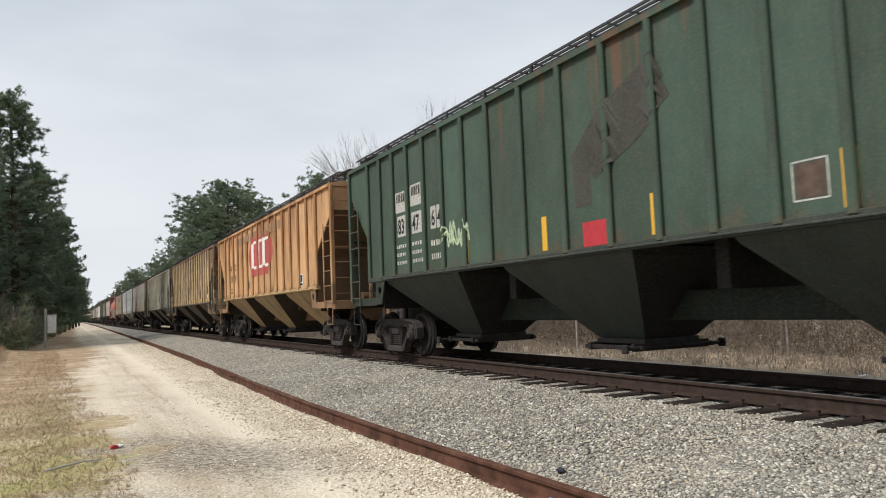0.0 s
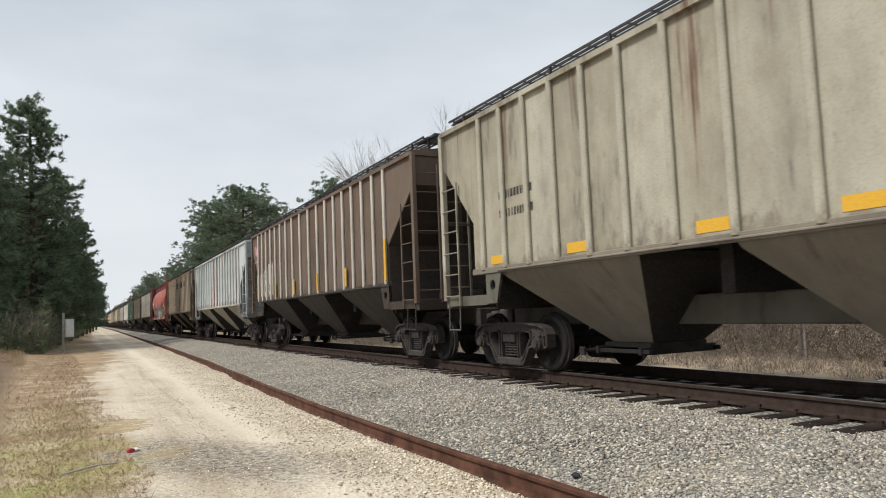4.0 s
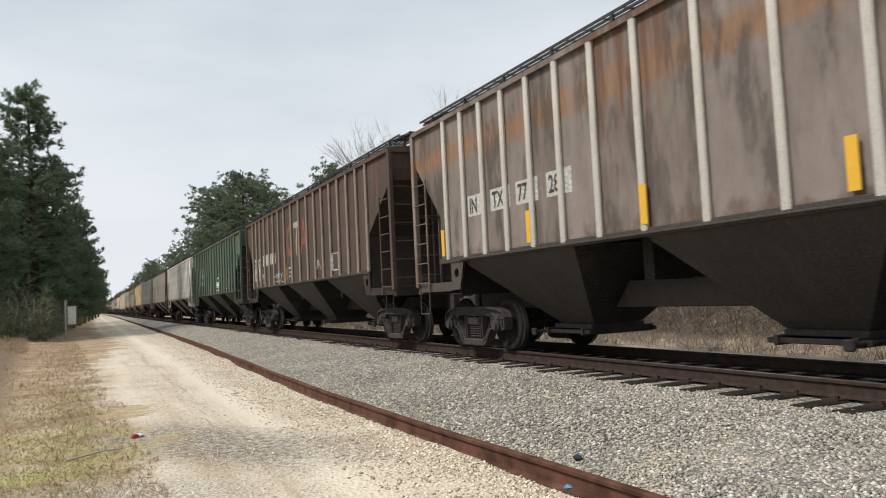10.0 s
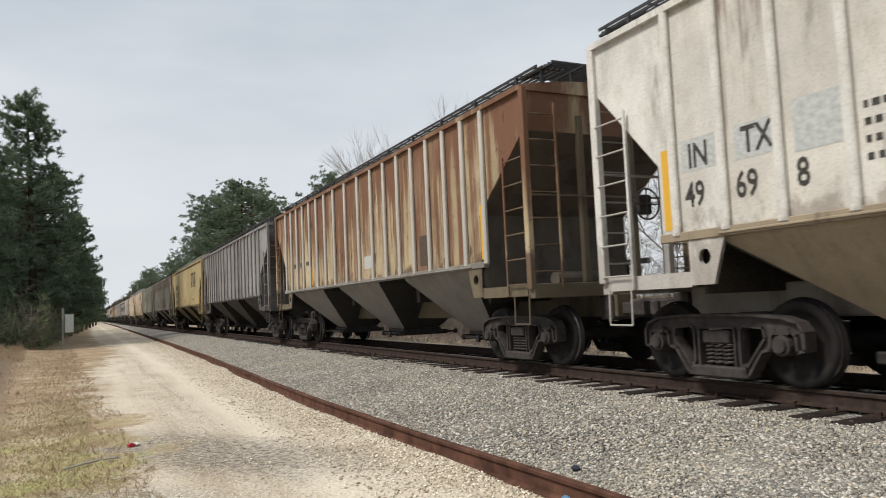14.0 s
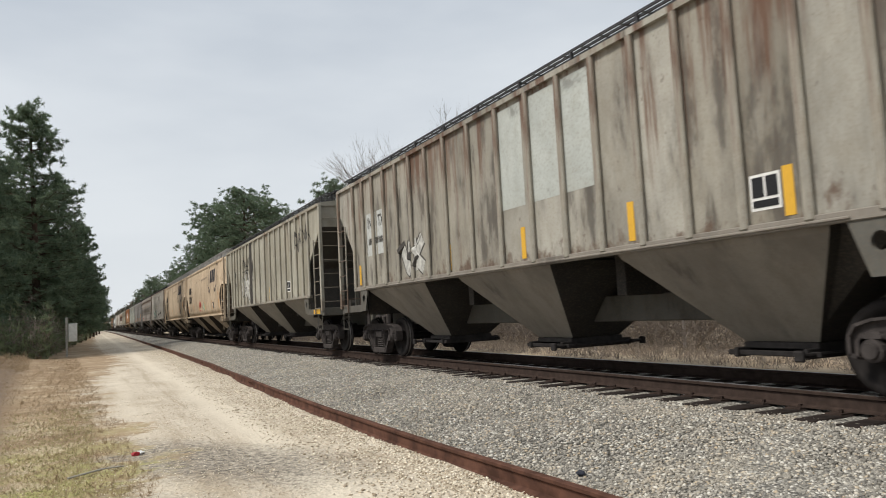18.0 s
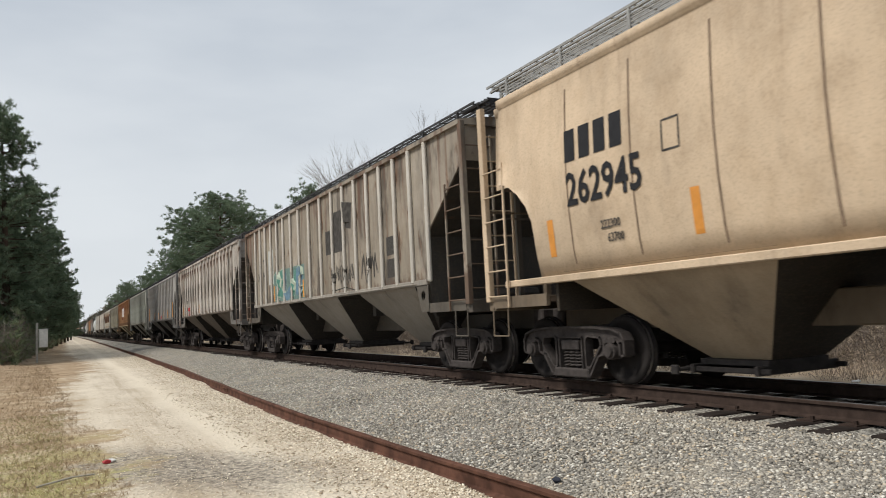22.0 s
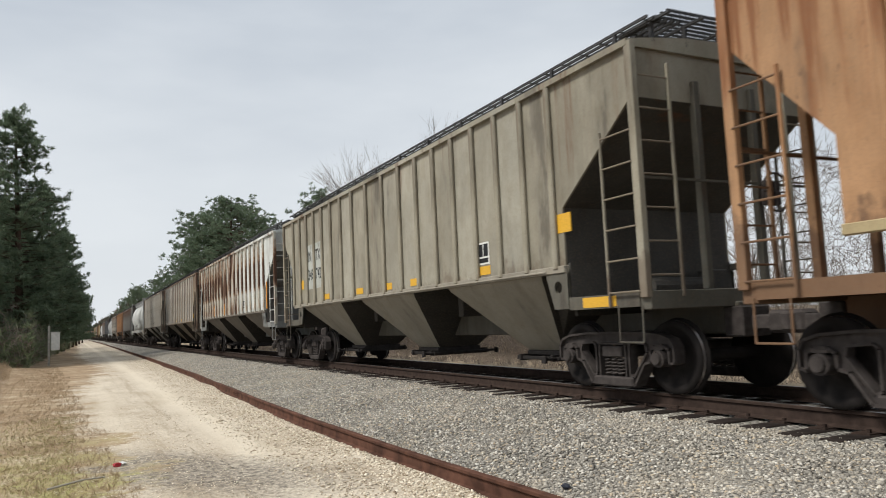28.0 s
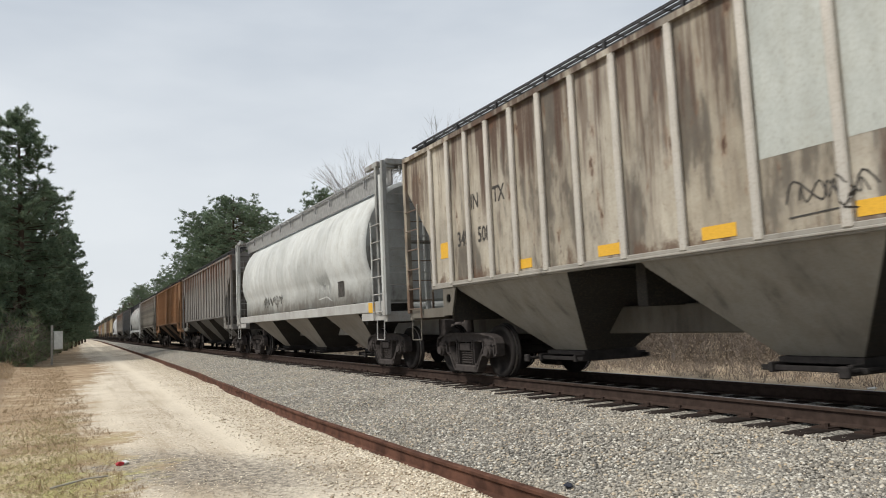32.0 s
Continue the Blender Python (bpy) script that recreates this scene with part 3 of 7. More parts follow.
tagged(part("tie_bed", far_ties, M["tie"], track), "further dark ties", kind="stuff")

# ---- trees and brush ----


def leaf_material(name, a, b_, rough=0.7, clear=0.0):
    m, nt, b = shader(name, rough)
    g = nt.nodes.new("ShaderNodeNewGeometry")
    f = tex_noise(nt, 0.5, 3)
    c = ramp(nt, g.outputs["Random Per Island"], 0, 1, (*a, 1), (*b_, 1))
    c = mix(nt, mul(nt, f, 0.5), c, tuple(v * 0.6 for v in a))
    nt.links.new(c, b.inputs["Base Color"])
    if clear:
        tr, ms = nt.nodes.new("ShaderNodeBsdfTranslucent"), nt.nodes.new("ShaderNodeMixShader")
        nt.links.new(c, tr.inputs["Color"])
        ms.inputs[0].default_value = clear
        nt.links.new(b.outputs[0], ms.inputs[1])
        nt.links.new(tr.outputs[0], ms.inputs[2])
        nt.links.new(ms.outputs[0], nt.nodes["Material Output"].inputs["Surface"])
    return m


M["needle"] = leaf_material("pine_needles", (0.105, 0.155, 0.10), (0.25, 0.315, 0.19), 0.7, 0.45)
M["shrub"] = leaf_material("evergreen_leaves", (0.12, 0.155, 0.08), (0.26, 0.30, 0.165), 0.7, 0.45)
M["straw"] = leaf_material("dry_grass", (0.27, 0.18, 0.10), (0.48, 0.37, 0.23))
M["bank_straw"] = leaf_material("bank_straw", (0.13, 0.10, 0.08), (0.30, 0.25, 0.20))
M["green_grass"] = leaf_material("short_grass", (0.28, 0.26, 0.10), (0.42, 0.39, 0.18))
M["bramble"] = leaf_material("dead_bramble", (0.075, 0.058, 0.047), (0.20, 0.155, 0.115))
M["farwood"] = leaf_material("far_woods", (0.06, 0.07, 0.045), (0.17, 0.13, 0.09))


def tris(name, v):
    """A mesh of loose triangles from an array of n x 3 corners."""
    n = len(v)
    me = bpy.data.meshes.new(name)
    me.vertices.add(n * 3)
    me.vertices.foreach_set("co", v.reshape(-1).astype(np.float32))
    me.loops.add(n * 3)
    me.loops.foreach_set("vertex_index", np.arange(n * 3))
    me.polygons.add(n)
    me.polygons.foreach_set("loop_start", np.arange(n) * 3)
    me.update(calc_edges=True)
    return me


def tufts(centres, per, length, width, up, rng):
    """Sprays of needles or leaves round the centres."""
    c = np.repeat(centres, per, 0)
    n = len(c)
    d = rng.normal(0, 1, (n, 3))
    d[:, 2] += up
    d /= np.linalg.norm(d, axis=1)[:, None]
    side = np.cross(d, rng.normal(0, 1, (n, 3)))
    side /= np.linalg.norm(side, axis=1)[:, None]
    ln = length * rng.uniform(0.6, 1.2, (n, 1))
    base = c + rng.normal(0, 0.12 * length, (n, 3))
    return np.stack([base - side * width, base + side * width, base + d * ln], 1)


def limb(bm, a, b, r0, r1, n=5):
    a, b = Vector(a), Vector(b)
    d = (b - a).normalized()
    u = d.orthogonal().normalized()
    w = d.cross(u)
    rings = [[bm.verts.new(p + r * (math.cos(6.2832 * i / n) * u + math.sin(6.2832 * i / n) * w)) for i in range(n)] for p, r in ((a, r0), (b, r1))]
    for i in range(n):
        bm.faces.new((rings[0][i], rings[0][(i + 1) % n], rings[1][(i + 1) % n], rings[1][i]))


def pine(seed, h, low, reach, rounded):
    """Meshes of a pine: trunk with limbs, and its needles. low: height share where limbs start."""
    rng = np.random.default_rng(seed)
    bm = bmesh.new()
    bend = rng.uniform(-0.25, 0.25, 2)
    spine = [(bend[0] * (i / 8) ** 2 * 2, bend[1] * (i / 8) ** 2 * 2, h * i / 8) for i in range(9)]
    for i in range(8):
        limb(bm, spine[i], spine[i + 1], 0.017 * h * (1 - i / 9), 0.017 * h * (1 - (i + 1) / 9), 7)
    cs, far_tips = [], []
    z = h * low
    while z < h * 0.985:
        k = (z / h - low) / (1 - low)
        if rounded:
            r = reach * (math.sin(math.pi * min(1, 0.2 + 0.78 * k)) ** 0.55) * 0.95
        else:
            r = reach * ((1 - k) ** 0.55) * min(1.0, 0.6 + 1.5 * k) + 0.45
        for q in range(rng.integers(3, 6) if rounded else rng.integers(4, 7)):
            ang = rng.uniform(0, 6.283)
            ln = r * rng.uniform(0.4, 1.1)
            i = min(7, int(z / h * 8))
            f = z / h * 8 - i
            p = np.array(spine[i]) * (1 - f) + np.array(spine[i + 1]) * f
            rise = ln * rng.uniform(-0.1, 0.5) * (0.4 + k)
            mid = p + np.array([math.cos(ang) * ln * 0.6, math.sin(ang) * ln * 0.6, rise * 0.3])
            tip = p + np.array([math.cos(ang + 0.1) * ln, math.sin(ang + 0.1) * ln, rise])
            limb(bm, p, mid, 0.004 * h * (1.15 - k), 0.02, 4)
            limb(bm, mid, tip, 0.02, 0.008, 4)
            m = max(2, int(ln * 1.9))
            for j in range(m):
                g = 0.35 + 0.65 * (j + rng.random()) / m
                on = p + (mid - p) * g / 0.6 if g < 0.6 else mid + (tip - mid) * (g - 0.6) / 0.4
                for _ in range(2):
                    side = rng.normal(0, 0.10 + 0.13 * ln * (1.2 - g), 3) * (1, 1, 0.55)
                    c = on + side
                    limb(bm, on, c, 0.011, 0.005, 3)
                    cs.append(c)
            far_tips.append(tip)
        z += h * rng.uniform(0.010, 0.022)
    cs.append(np.array(spine[8]))
    cs = np.array(cs + far_tips)
    near = cs + rng.normal(0, 0.13, cs.shape)
    cs = np.concatenate([cs, near])
    return mesh_of("trunk", bm), tris("crown", tufts(cs, 26, 0.26, 0.018, 0.45, rng))


PINES = [pine(11, 17, 0.12, 3.6, False), pine(12, 13, 0.10, 3.2, False), pine(13, 18, 0.42, 4.6, True), pine(14, 16, 0.35, 3.9, True)]


def plant_pine(kind, x, y, h, turn, label, group, girth=1.12):
    src = (17, 13, 18, 16)[kind]
    t = tagged(new("pine_tree"), label, "tree", group)
    k = h / src
    t.matrix_basis = pose(x, y, ground_z(x, y) - 0.05, 0, 0, turn) @ Matrix.Diagonal((k * girth, k * girth, k, 1))
    hang("trunk", PINES[kind][0], M["bark"], t)
    hang("crown", PINES[kind][1], M["needle"], t, "dark green needles")


for i, (x, y, h) in enumerate([(-4.5, 57, 17.0), (-8.2, 51, 16.0), (-3.9, 68, 13.6), (-3.3, 82, 12.0), (-3.2, 97, 11.6), (-3.1, 114, 11.2), (-3.0, 134, 11), (-2.9, 158, 11), (-2.8, 186, 12), (-2.6, 220, 13), (-7.5, 62, 14.5), (-7.2, 75, 14), (-7.0, 90, 14), (-7.5, 106, 14), (-12, 58, 17), (-12, 72, 17), (-11.5, 46, 15)]):
    plant_pine(i % 2, x + 0.019 * y, y, h, 67 * i, "dense dark green pine at the road's edge", "pines beside the road")
for i, (x, y, h, kd) in enumerate([(15.5, 84, 16.6, 2), (18.5, 92, 17.0, 2), (14.8, 94, 16.6, 3), (17.5, 110, 16.5, 3), (16, 128, 14, 2), (15.5, 150, 13, 3), (18.2, 58, 12.6, 3), (20.5, 62, 12.6, 3), (16, 180, 14, 2), (15, 215, 15, 3), (17, 236, 15, 2), (15, 262, 14, 3), (19, 130, 14, 3), (22, 140, 13.5, 2)]):
    plant_pine(kd, x, y, h, 41 * i + 20, "tall pine with a rounded dark crown behind the track", "pines behind the track", 1.4 if i < 4 else 1.15)


def bare(seed, h, spread):
    rng = np.random.default_rng(seed)
    segs = []

    def grow(p, d, ln, r, depth):
        q = p + d * ln
        segs.append((p, q, r, r * 0.72))
        if depth == 0:
            return
        for _ in range(3 if depth > 1 else 4):
            e = d + rng.normal(0, spread, 3)
            e[2] = abs(e[2]) * 0.6 + 0.35
            e /= np.linalg.norm(e)
            grow(p + d * ln * rng.uniform(0.55, 1.0), e, ln * rng.uniform(0.58, 0.82), r * rng.uniform(0.45, 0.62), depth - 1)

    grow(np.zeros(3), np.array([0, 0, 1.0]), h * 0.32, 0.0075 * h, 5)
    bm_t, v = bmesh.new(), []
    for a, b, r0, r1 in segs:
        if r0 > 0.022:
            limb(bm_t, a, b, r0, r1, 5)
        else:
            d = b - a
            s = np.cross(d, rng.normal(0, 1, 3))
            s = s / np.linalg.norm(s) * max(r0, 0.0045)
            v.append((a - s, a + s, b))
            s2 = np.cross(d, s)
            s2 = s2 / np.linalg.norm(s2) * max(r0, 0.0045)
            v.append((a - s2, a + s2, b))
    return mesh_of("trunk", bm_t), tris("twig_spray", np.array(v))


BARES = [bare(21, 13, 0.26), bare(22, 13, 0.30), bare(23, 9, 0.5)]
rng = random.Random(9)
spots = [(16.2, 44, 15.5, 0), (18.0, 47, 16.5, 1), (15.4, 41, 14, 1), (17.5, 36, 15.4, 1), (16.4, 33, 14.0, 0), (15.6, 58, 13.6, 1), (19.5, 26, 12, 0), (16.8, 39, 14.6, 1)]
spots += [(rng.uniform(13.6, 20), y, rng.uniform(5, 9), 2) for y in (-4, -1, 2, 4, 6, 7.5, 9, 10.5, 12, 13.5, 15, 17, 19, 22, 25)]
for i, (x, y, h, kd) in enumerate(spots):
    t = tagged(new("bare_tree"), "leafless grey-brown tree behind the track", "tree", "bare trees behind the track")
    k = h / (13, 13, 9)[kd]
    t.matrix_basis = pose(x, y, -0.05, 0, 0, 53 * i) @ Matrix.Diagonal((k, k, k, 1))
    hang("trunk", BARES[kd][0], M["twig"], t)
    hang("twig_spray", BARES[kd][1], M["twig"], t, "fine bare twigs")


def scatter(name, n, spot, length, width, up, mat, label, seed, cat):
    rng = np.random.default_rng(seed)
    c = np.array([spot(rng) for _ in range(n)])
    return tagged(hang(name, tris(name, tufts(c, 6, length, width, up, rng)), mat), label, cat, kind="stuff")


def verge(rng):
    y = 5 + 40 * rng.random() ** 1.6
    x = 0.75 - 0.035 * y - abs(rng.normal(0, 1.3)) + 0.4 * noise.noise(Vector((0, y * 0.8, 3)))
    return x, y, ground_z(x, y)


def near_verge(rng):
    y = 5 + 11 * rng.random() ** 1.6
    x = 0.0 - abs(rng.normal(0, 0.9))
    return x, y, ground_z(x, y)


def bank(rng):
    y, x = rng.uniform(-8, 75), rng.uniform(12.2, 17)
    return x, y, -0.02


def thick(rng):
    y, x = rng.uniform(-8, 70), rng.uniform(14.2, 21)
    return x, y, abs(rng.normal(0, 1.05))


scatter("dry_grass", 15000, verge, 0.05, 0.0016, 1.2, M["straw"], "short dry brown grass on the road's verge", 31, "grass")
scatter("short_grass", 6000, near_verge, 0.035, 0.0016, 1.5, M["green_grass"], "thin yellow-green grass near the road", 32, "grass")
scatter("dry_tussocks", 800, verge, 0.11, 0.004, 1.1, M["straw"], "small tussocks of dry brown grass along the road", 41, "grass")
scatter("bank_grass", 12000, bank, 0.30, 0.0045, 1.7, M["bank_straw"], "tall dull straw-coloured grass behind the track", 33, "grass")
scatter("bramble_thicket", 24000, thick, 0.8, 0.006, 0.7, M["bramble"], "brown leafless bramble thicket behind the track", 34, "brush")


def left_under(rng):
    y = 44 + 150 * rng.random() ** 1.3
    x = -2.9 + 0.017 * y - 8 * rng.random() ** 1.5
    return x, y, 0.2 + abs(rng.normal(0, 1.1))


scatter("undergrowth", 8000, left_under, 0.42, 0.045, 0.6, M["shrub"], "evergreen undergrowth below the pines", 35, "shrub")
scatter("dry_understory", 6000, left_under, 0.55, 0.014, 0.9, M["bank_straw"], "grey-brown dry stems below the pines", 40, "brush")



def left_edge(rng):
    y = 31 + 20 * rng.random()
    x = -(0.066 * y + 0.2) - 3.5 * rng.random() ** 1.4 + 0.35 * noise.noise(Vector((0, y * 0.7, 9)))
    return x, y, ground_z(x, y) + 0.03 + 0.006 * (y - 14) * abs(rng.normal(0, 0.7))


scatter("dead_stalks", 2500, left_edge, 0.15, 0.0035, 1.0, M["straw"], "brown dead stalks at the wood's edge", 39, "brush")


def far_spot(rng):
    y = 240 + 900 * rng.random()
    x = -3.5 - 40 * rng.random() ** 2 if rng.random() < 0.45 else 14.5 + 50 * rng.random() ** 2
    return x, y, 11 * rng.random() ** 0.8


scatter("far_woods", 9000, far_spot, 2.2, 0.45, 0.6, M["farwood"], "hazy mixed woods along the far line", 36, "woods")


def side_spot(rng):
    y = rng.uniform(-40, 240)
    x = 22 + 30 * rng.random()
    return x, y, 9 * rng.random()


scatter("back_woods", 16000, side_spot, 1.0, 0.014, 0.8, M["bramble"], "grey-brown leafless woods behind the thicket", 37, "woods")

# ---- box on a post, litter ----
cabinet = tagged(new("utility_cabinet"), "pale metal box fixed to a weathered post", "cabinet")
cabinet.matrix_basis = pose(-1.36, 47.5, ground_z(-1.4, 47.5), 0, 0, 4)
part("post", (lambda bm: (add_box(bm, -0.06, 0.06, -0.05, 0.05, -0.1, 2.25, 0.008), bm)[1])(bmesh.new()), M["post"], cabinet, "weathered wooden post")
bx = part("housing", (lambda bm: (add_box(bm, 0.09, 0.54, -0.16, 0.16, 0.86, 1.86, 0.02), bm)[1])(bmesh.new()), M["box"], cabinet, "pale metal housing")
part("door", (lambda bm: (add_box(bm, 0.12, 0.51, -0.178, -0.162, 0.9, 1.82, 0.006), bm)[1])(bmesh.new()), M["box"], bx)
part("cap", (lambda bm: (add_box(bm, 0.07, 0.56, -0.19, 0.18, 1.862, 1.90, 0.01), bm)[1])(bmesh.new()), M["box"], bx)


def litter(name, label, x, y, z, mats, seed):
    """A crumpled scrap of packaging."""
    t = tagged(new(name), label, "litter")
    t.matrix_basis = pose(x, y, z, 0, 0, seed * 40)
    for j, mt in enumerate(mats):
        bm = bmesh.new()
        bmesh.ops.create_icosphere(bm, subdivisions=2, radius=0.05)
        for v in bm.verts:
            n = noise.noise_vector(v.co * 22 + Vector((seed, j, 0)))
            v.co = Vector((v.co.x * 1.1 + 0.07 * j, v.co.y * 0.7, v.co.z * 0.5)) + n * 0.018
        part("wrapper", bm, M[mt], t)


litter("crushed_can", "crushed red and white can on the dirt", 0.44, 9.6, ground_z(0.44, 9.6) + 0.02, ["redp", "white"], 1)
litter("blue_scrap", "dark blue scrap of plastic among the stones", 3.63, 5.17, bed_z(3.63, 5.17) + 0.02, ["navy"], 2)
litter("blue_scrap", "faded blue scrap of plastic beside the rusted rail", 3.22, 4.7, bed_z(3.22, 4.7) + 0.02, ["bluep"], 3)
litter("white_litter", "white scraps of litter behind the track", 11.9, 8.0, 0.05, ["white", "white"], 4)
stick = tagged(hang("stick", mesh_of("stick", (lambda bm: (add_rod(bm, (0, 0, 0), (0.34, 0.16, 0.02), 0.012, 6), add_rod(bm, (0.34, 0.16, 0.02), (0.55, 0.19, 0.015), 0.009, 6), bm)[2])(bmesh.new())), M["post"]), "thin grey stick on the dry grass", "stick")
stick.matrix_basis = pose(-0.25, 8.55, ground_z(-0.2, 8.5) + 0.02, 0, 0, 5)

# ---- freight cars: shared meshes; x across (the camera's side is -x), y along, z up from the rail heads ----
HALF, SHEET = 1.60, 1.535          # to the ribs' face, to the sheet
END, COR = 8.2, 6.65               # end posts, lower corner of the side
SILL, EAVE = 1.68, 4.28
WB, WR = 0.91, 0.457              # half wheel base, wheel radius
TRUCK_Y = 6.9


def wheelset_mesh():
    bm = bmesh.new()
    for s in (-1, 1):
        prof = [(0.70, 0.0), (0.70, 0.485), (0.725, 0.49), (0.735, 0.46), (0.765, 0.458), (0.795, 0.456), (0.84, 0.452), (0.845, 0.37), (0.80, 0.34), (0.775, 0.17), (0.85, 0.14), (0.86, 0.0)]
        rings = []
        for x, r in prof:
            rings.append([bm.verts.new((s * x, r * math.cos(6.2832 * i / 28), r * math.sin(6.2832 * i / 28))) for i in range(28)] if r > 0 else [bm.verts.new((s * x, 0, 0))])
        for j, (a, b) in enumerate(zip(rings, rings[1:])):
            for i in range(28):
                k = (i + 1) % 28
                if len(a) == 1:
                    f = bm.faces.new((a[0], b[i], b[k]))
                elif len(b) == 1:
                    f = bm.faces.new((a[i], b[0], a[k]))
                else:
                    f = bm.faces.new((a[i], b[i], b[k], a[k]))
                f.material_index = 1 if j == 4 else 0
                f.smooth = True
        for q in range(6):
            a = q * 1.0472
            add_rod(bm, (s * 0.79, 0.26 * math.cos(a), 0.26 * math.sin(a)), (s * 0.80, 0.26 * math.cos(a), 0.26 * math.sin(a)), 0.018, 5)
    add_rod(bm, (-0.7, 0, 0), (0.7, 0, 0), 0.085, 10)
    bmesh.ops.recalc_face_normals(bm, faces=bm.faces)
    return mesh_of("wheelset", bm)


def side_frame_mesh():
    """Cast side frame: a web with window openings, flanged along its edges, and jaws over the bearings."""
    bm = bmesh.new()
    half = [(0.0, 0.79), (0.55, 0.785), (0.92, 0.755), (1.10, 0.70), (1.17, 0.60), (1.17, 0.40), (1.06, 0.37), (1.05, 0.55), (0.98, 0.60), (0.84, 0.60), (0.77, 0.55), (0.76, 0.40), (0.64, 0.37), (0.44, 0.09), (0.0, 0.08)]
    outer = half + [(-y, z) for y, z in half[-2:0:-1]]
    holes = [[(s * 0.64, 0.62), (s * 0.66, 0.53), (s * 0.40, 0.21), (s * 0.35, 0.24), (s * 0.35, 0.60), (s * 0.39, 0.64)] for s in (-1, 1)]
    holes.append([(-0.25, 0.62), (0.25, 0.62), (0.25, 0.19), (-0.25, 0.19)])
    for x in (-0.03, 0.03):
        es = []
        for loop in [outer] + holes:
            vs = [bm.verts.new((x, y, z)) for y, z in loop]
            es += [bm.edges.new((a, b)) for a, b in zip(vs, vs[1:] + vs[:1])]
        bmesh.ops.triangle_fill(bm, edges=es, use_beauty=True)
    for loop, wide, t in [(outer, 0.085, 0.03)] + [(h, 0.07, -0.026) for h in holes]:
        area = sum(a[0] * b[1] - b[0] * a[1] for a, b in zip(loop, loop[1:] + loop[:1]))
        k = t if area > 0 else -t
        for a, b in zip(loop, loop[1:] + loop[:1]):
            d = Vector((b[0] - a[0], b[1] - a[1])).normalized()
            n = Vector((-d.y, d.x)) * k
            add_prism(bm, [a, b, (b[0] + n.x, b[1] + n.y), (a[0] + n.x, a[1] + n.y)], -wide, wide)
    for q in (-1, 1):
        add_prism(bm, [(q * 0.80, 0.60), (q * 1.02, 0.60), (q * 0.99, 0.565), (q * 0.83, 0.565)], -0.1, 0.1)
    add_box(bm, -0.09, 0.09, -0.40, 0.40, 0.07, 0.20, 0.02)
    return mesh_of("side_frame", bm)


def spring_mesh():
    bm = bmesh.new()
    last, n = None, 40
    for i in range(n + 1):
        a = i * 0.7854
        c = Vector((0.058 * math.cos(a), 0.058 * math.sin(a), 0.215 + 0.225 * i / n))
        out = Vector((math.cos(a), math.sin(a), 0))
        q = [bm.verts.new(c + 0.016 * (math.cos(v) * out + Vector((0, 0, math.sin(v))))) for v in (0, 1.5708, 3.1416, 4.7124)]
        if last:
            for j in range(4):
                bm.faces.new((last[j], last[(j + 1) % 4], q[(j + 1) % 4], q[j]))
        last = q
    return mesh_of("spring", bm)


def bearing_mesh():
    bm = bmesh.new()
    prof = [(0.05, 0.0), (0.05, 0.11), (-0.12, 0.11), (-0.125, 0.085), (-0.16, 0.075), (-0.165, 0.0)]
    rings = [[bm.verts.new((x, r * math.cos(6.2832 * i / 12), r * math.sin(6.2832 * i / 12))) for i in range(12)] for x, r in prof[1:-1]]
    for p, q in zip(rings, rings[1:]):
        for i in range(12):
            bm.faces.new((p[i], p[(i + 1) % 12], q[(i + 1) % 12], q[i]))
    bm.faces.new(rings[0])
    bm.faces.new(rings[-1][::-1])
    bmesh.ops.recalc_face_normals(bm, faces=bm.faces)
    return mesh_of("bearing", bm)


TRUCK = {
    "wheelset": wheelset_mesh(), "side_frame": side_frame_mesh(), "spring": spring_mesh(), "bearing": bearing_mesh(),
    "bolster": boxes("bolster", [(-1.07, 1.07, -0.2, 0.2, 0.45, 0.60), (-0.45, 0.45, -0.25, 0.25, 0.6, 0.78)], 0.02),
}

# The wheels' spin: one turn of keys for all wheelsets, by the way rolled.
V0, V1, V2 = 14.3025, 0.023054, 0.0000128


def rolled(t):
    return V0 * t + V1 * t * t + V2 * t ** 3


SPIN = {}


def add_truck(car, y, full):
    t = hang("truck", TRUCK["bolster"], M["cast"], car, "dark cast steel truck", pose(0, y, 0))
    for s in (-1, 1):
        m = pose(s * 0.985, 0, 0, 0, 0, 0 if s < 0 else 180)
        hang("side_frame", TRUCK["side_frame"], M["cast"], t, m=m)
        for q in (-1, 1):
            hang("bearing", TRUCK["bearing"], M["cast"], t, m=m @ pose(0, q * WB, WR))
        if full:
            for q in (-0.13, 0, 0.13):
                hang("spring", TRUCK["spring"], M["cast"], t, m=m @ pose(0, q, 0))
        w = hang("wheelset", TRUCK["wheelset"], [M["wheel"], M["tread"]], t)
        w.matrix_parent_inverse = pose(0, s * WB, 0)
        w.location = (0, 0, WR)
        SPIN.setdefault("all", []).append(w)
    return t


def tank_at(a):
    """A point of the round hull's section, a from its bottom."""
    if a < math.pi / 2:
        return 1.60 * math.sin(a), 2.78 - 1.52 * math.cos(a)
    return 1.60 * max(0.0, math.sin(a)) ** 0.8, 2.78 - 1.68 * math.cos(a)


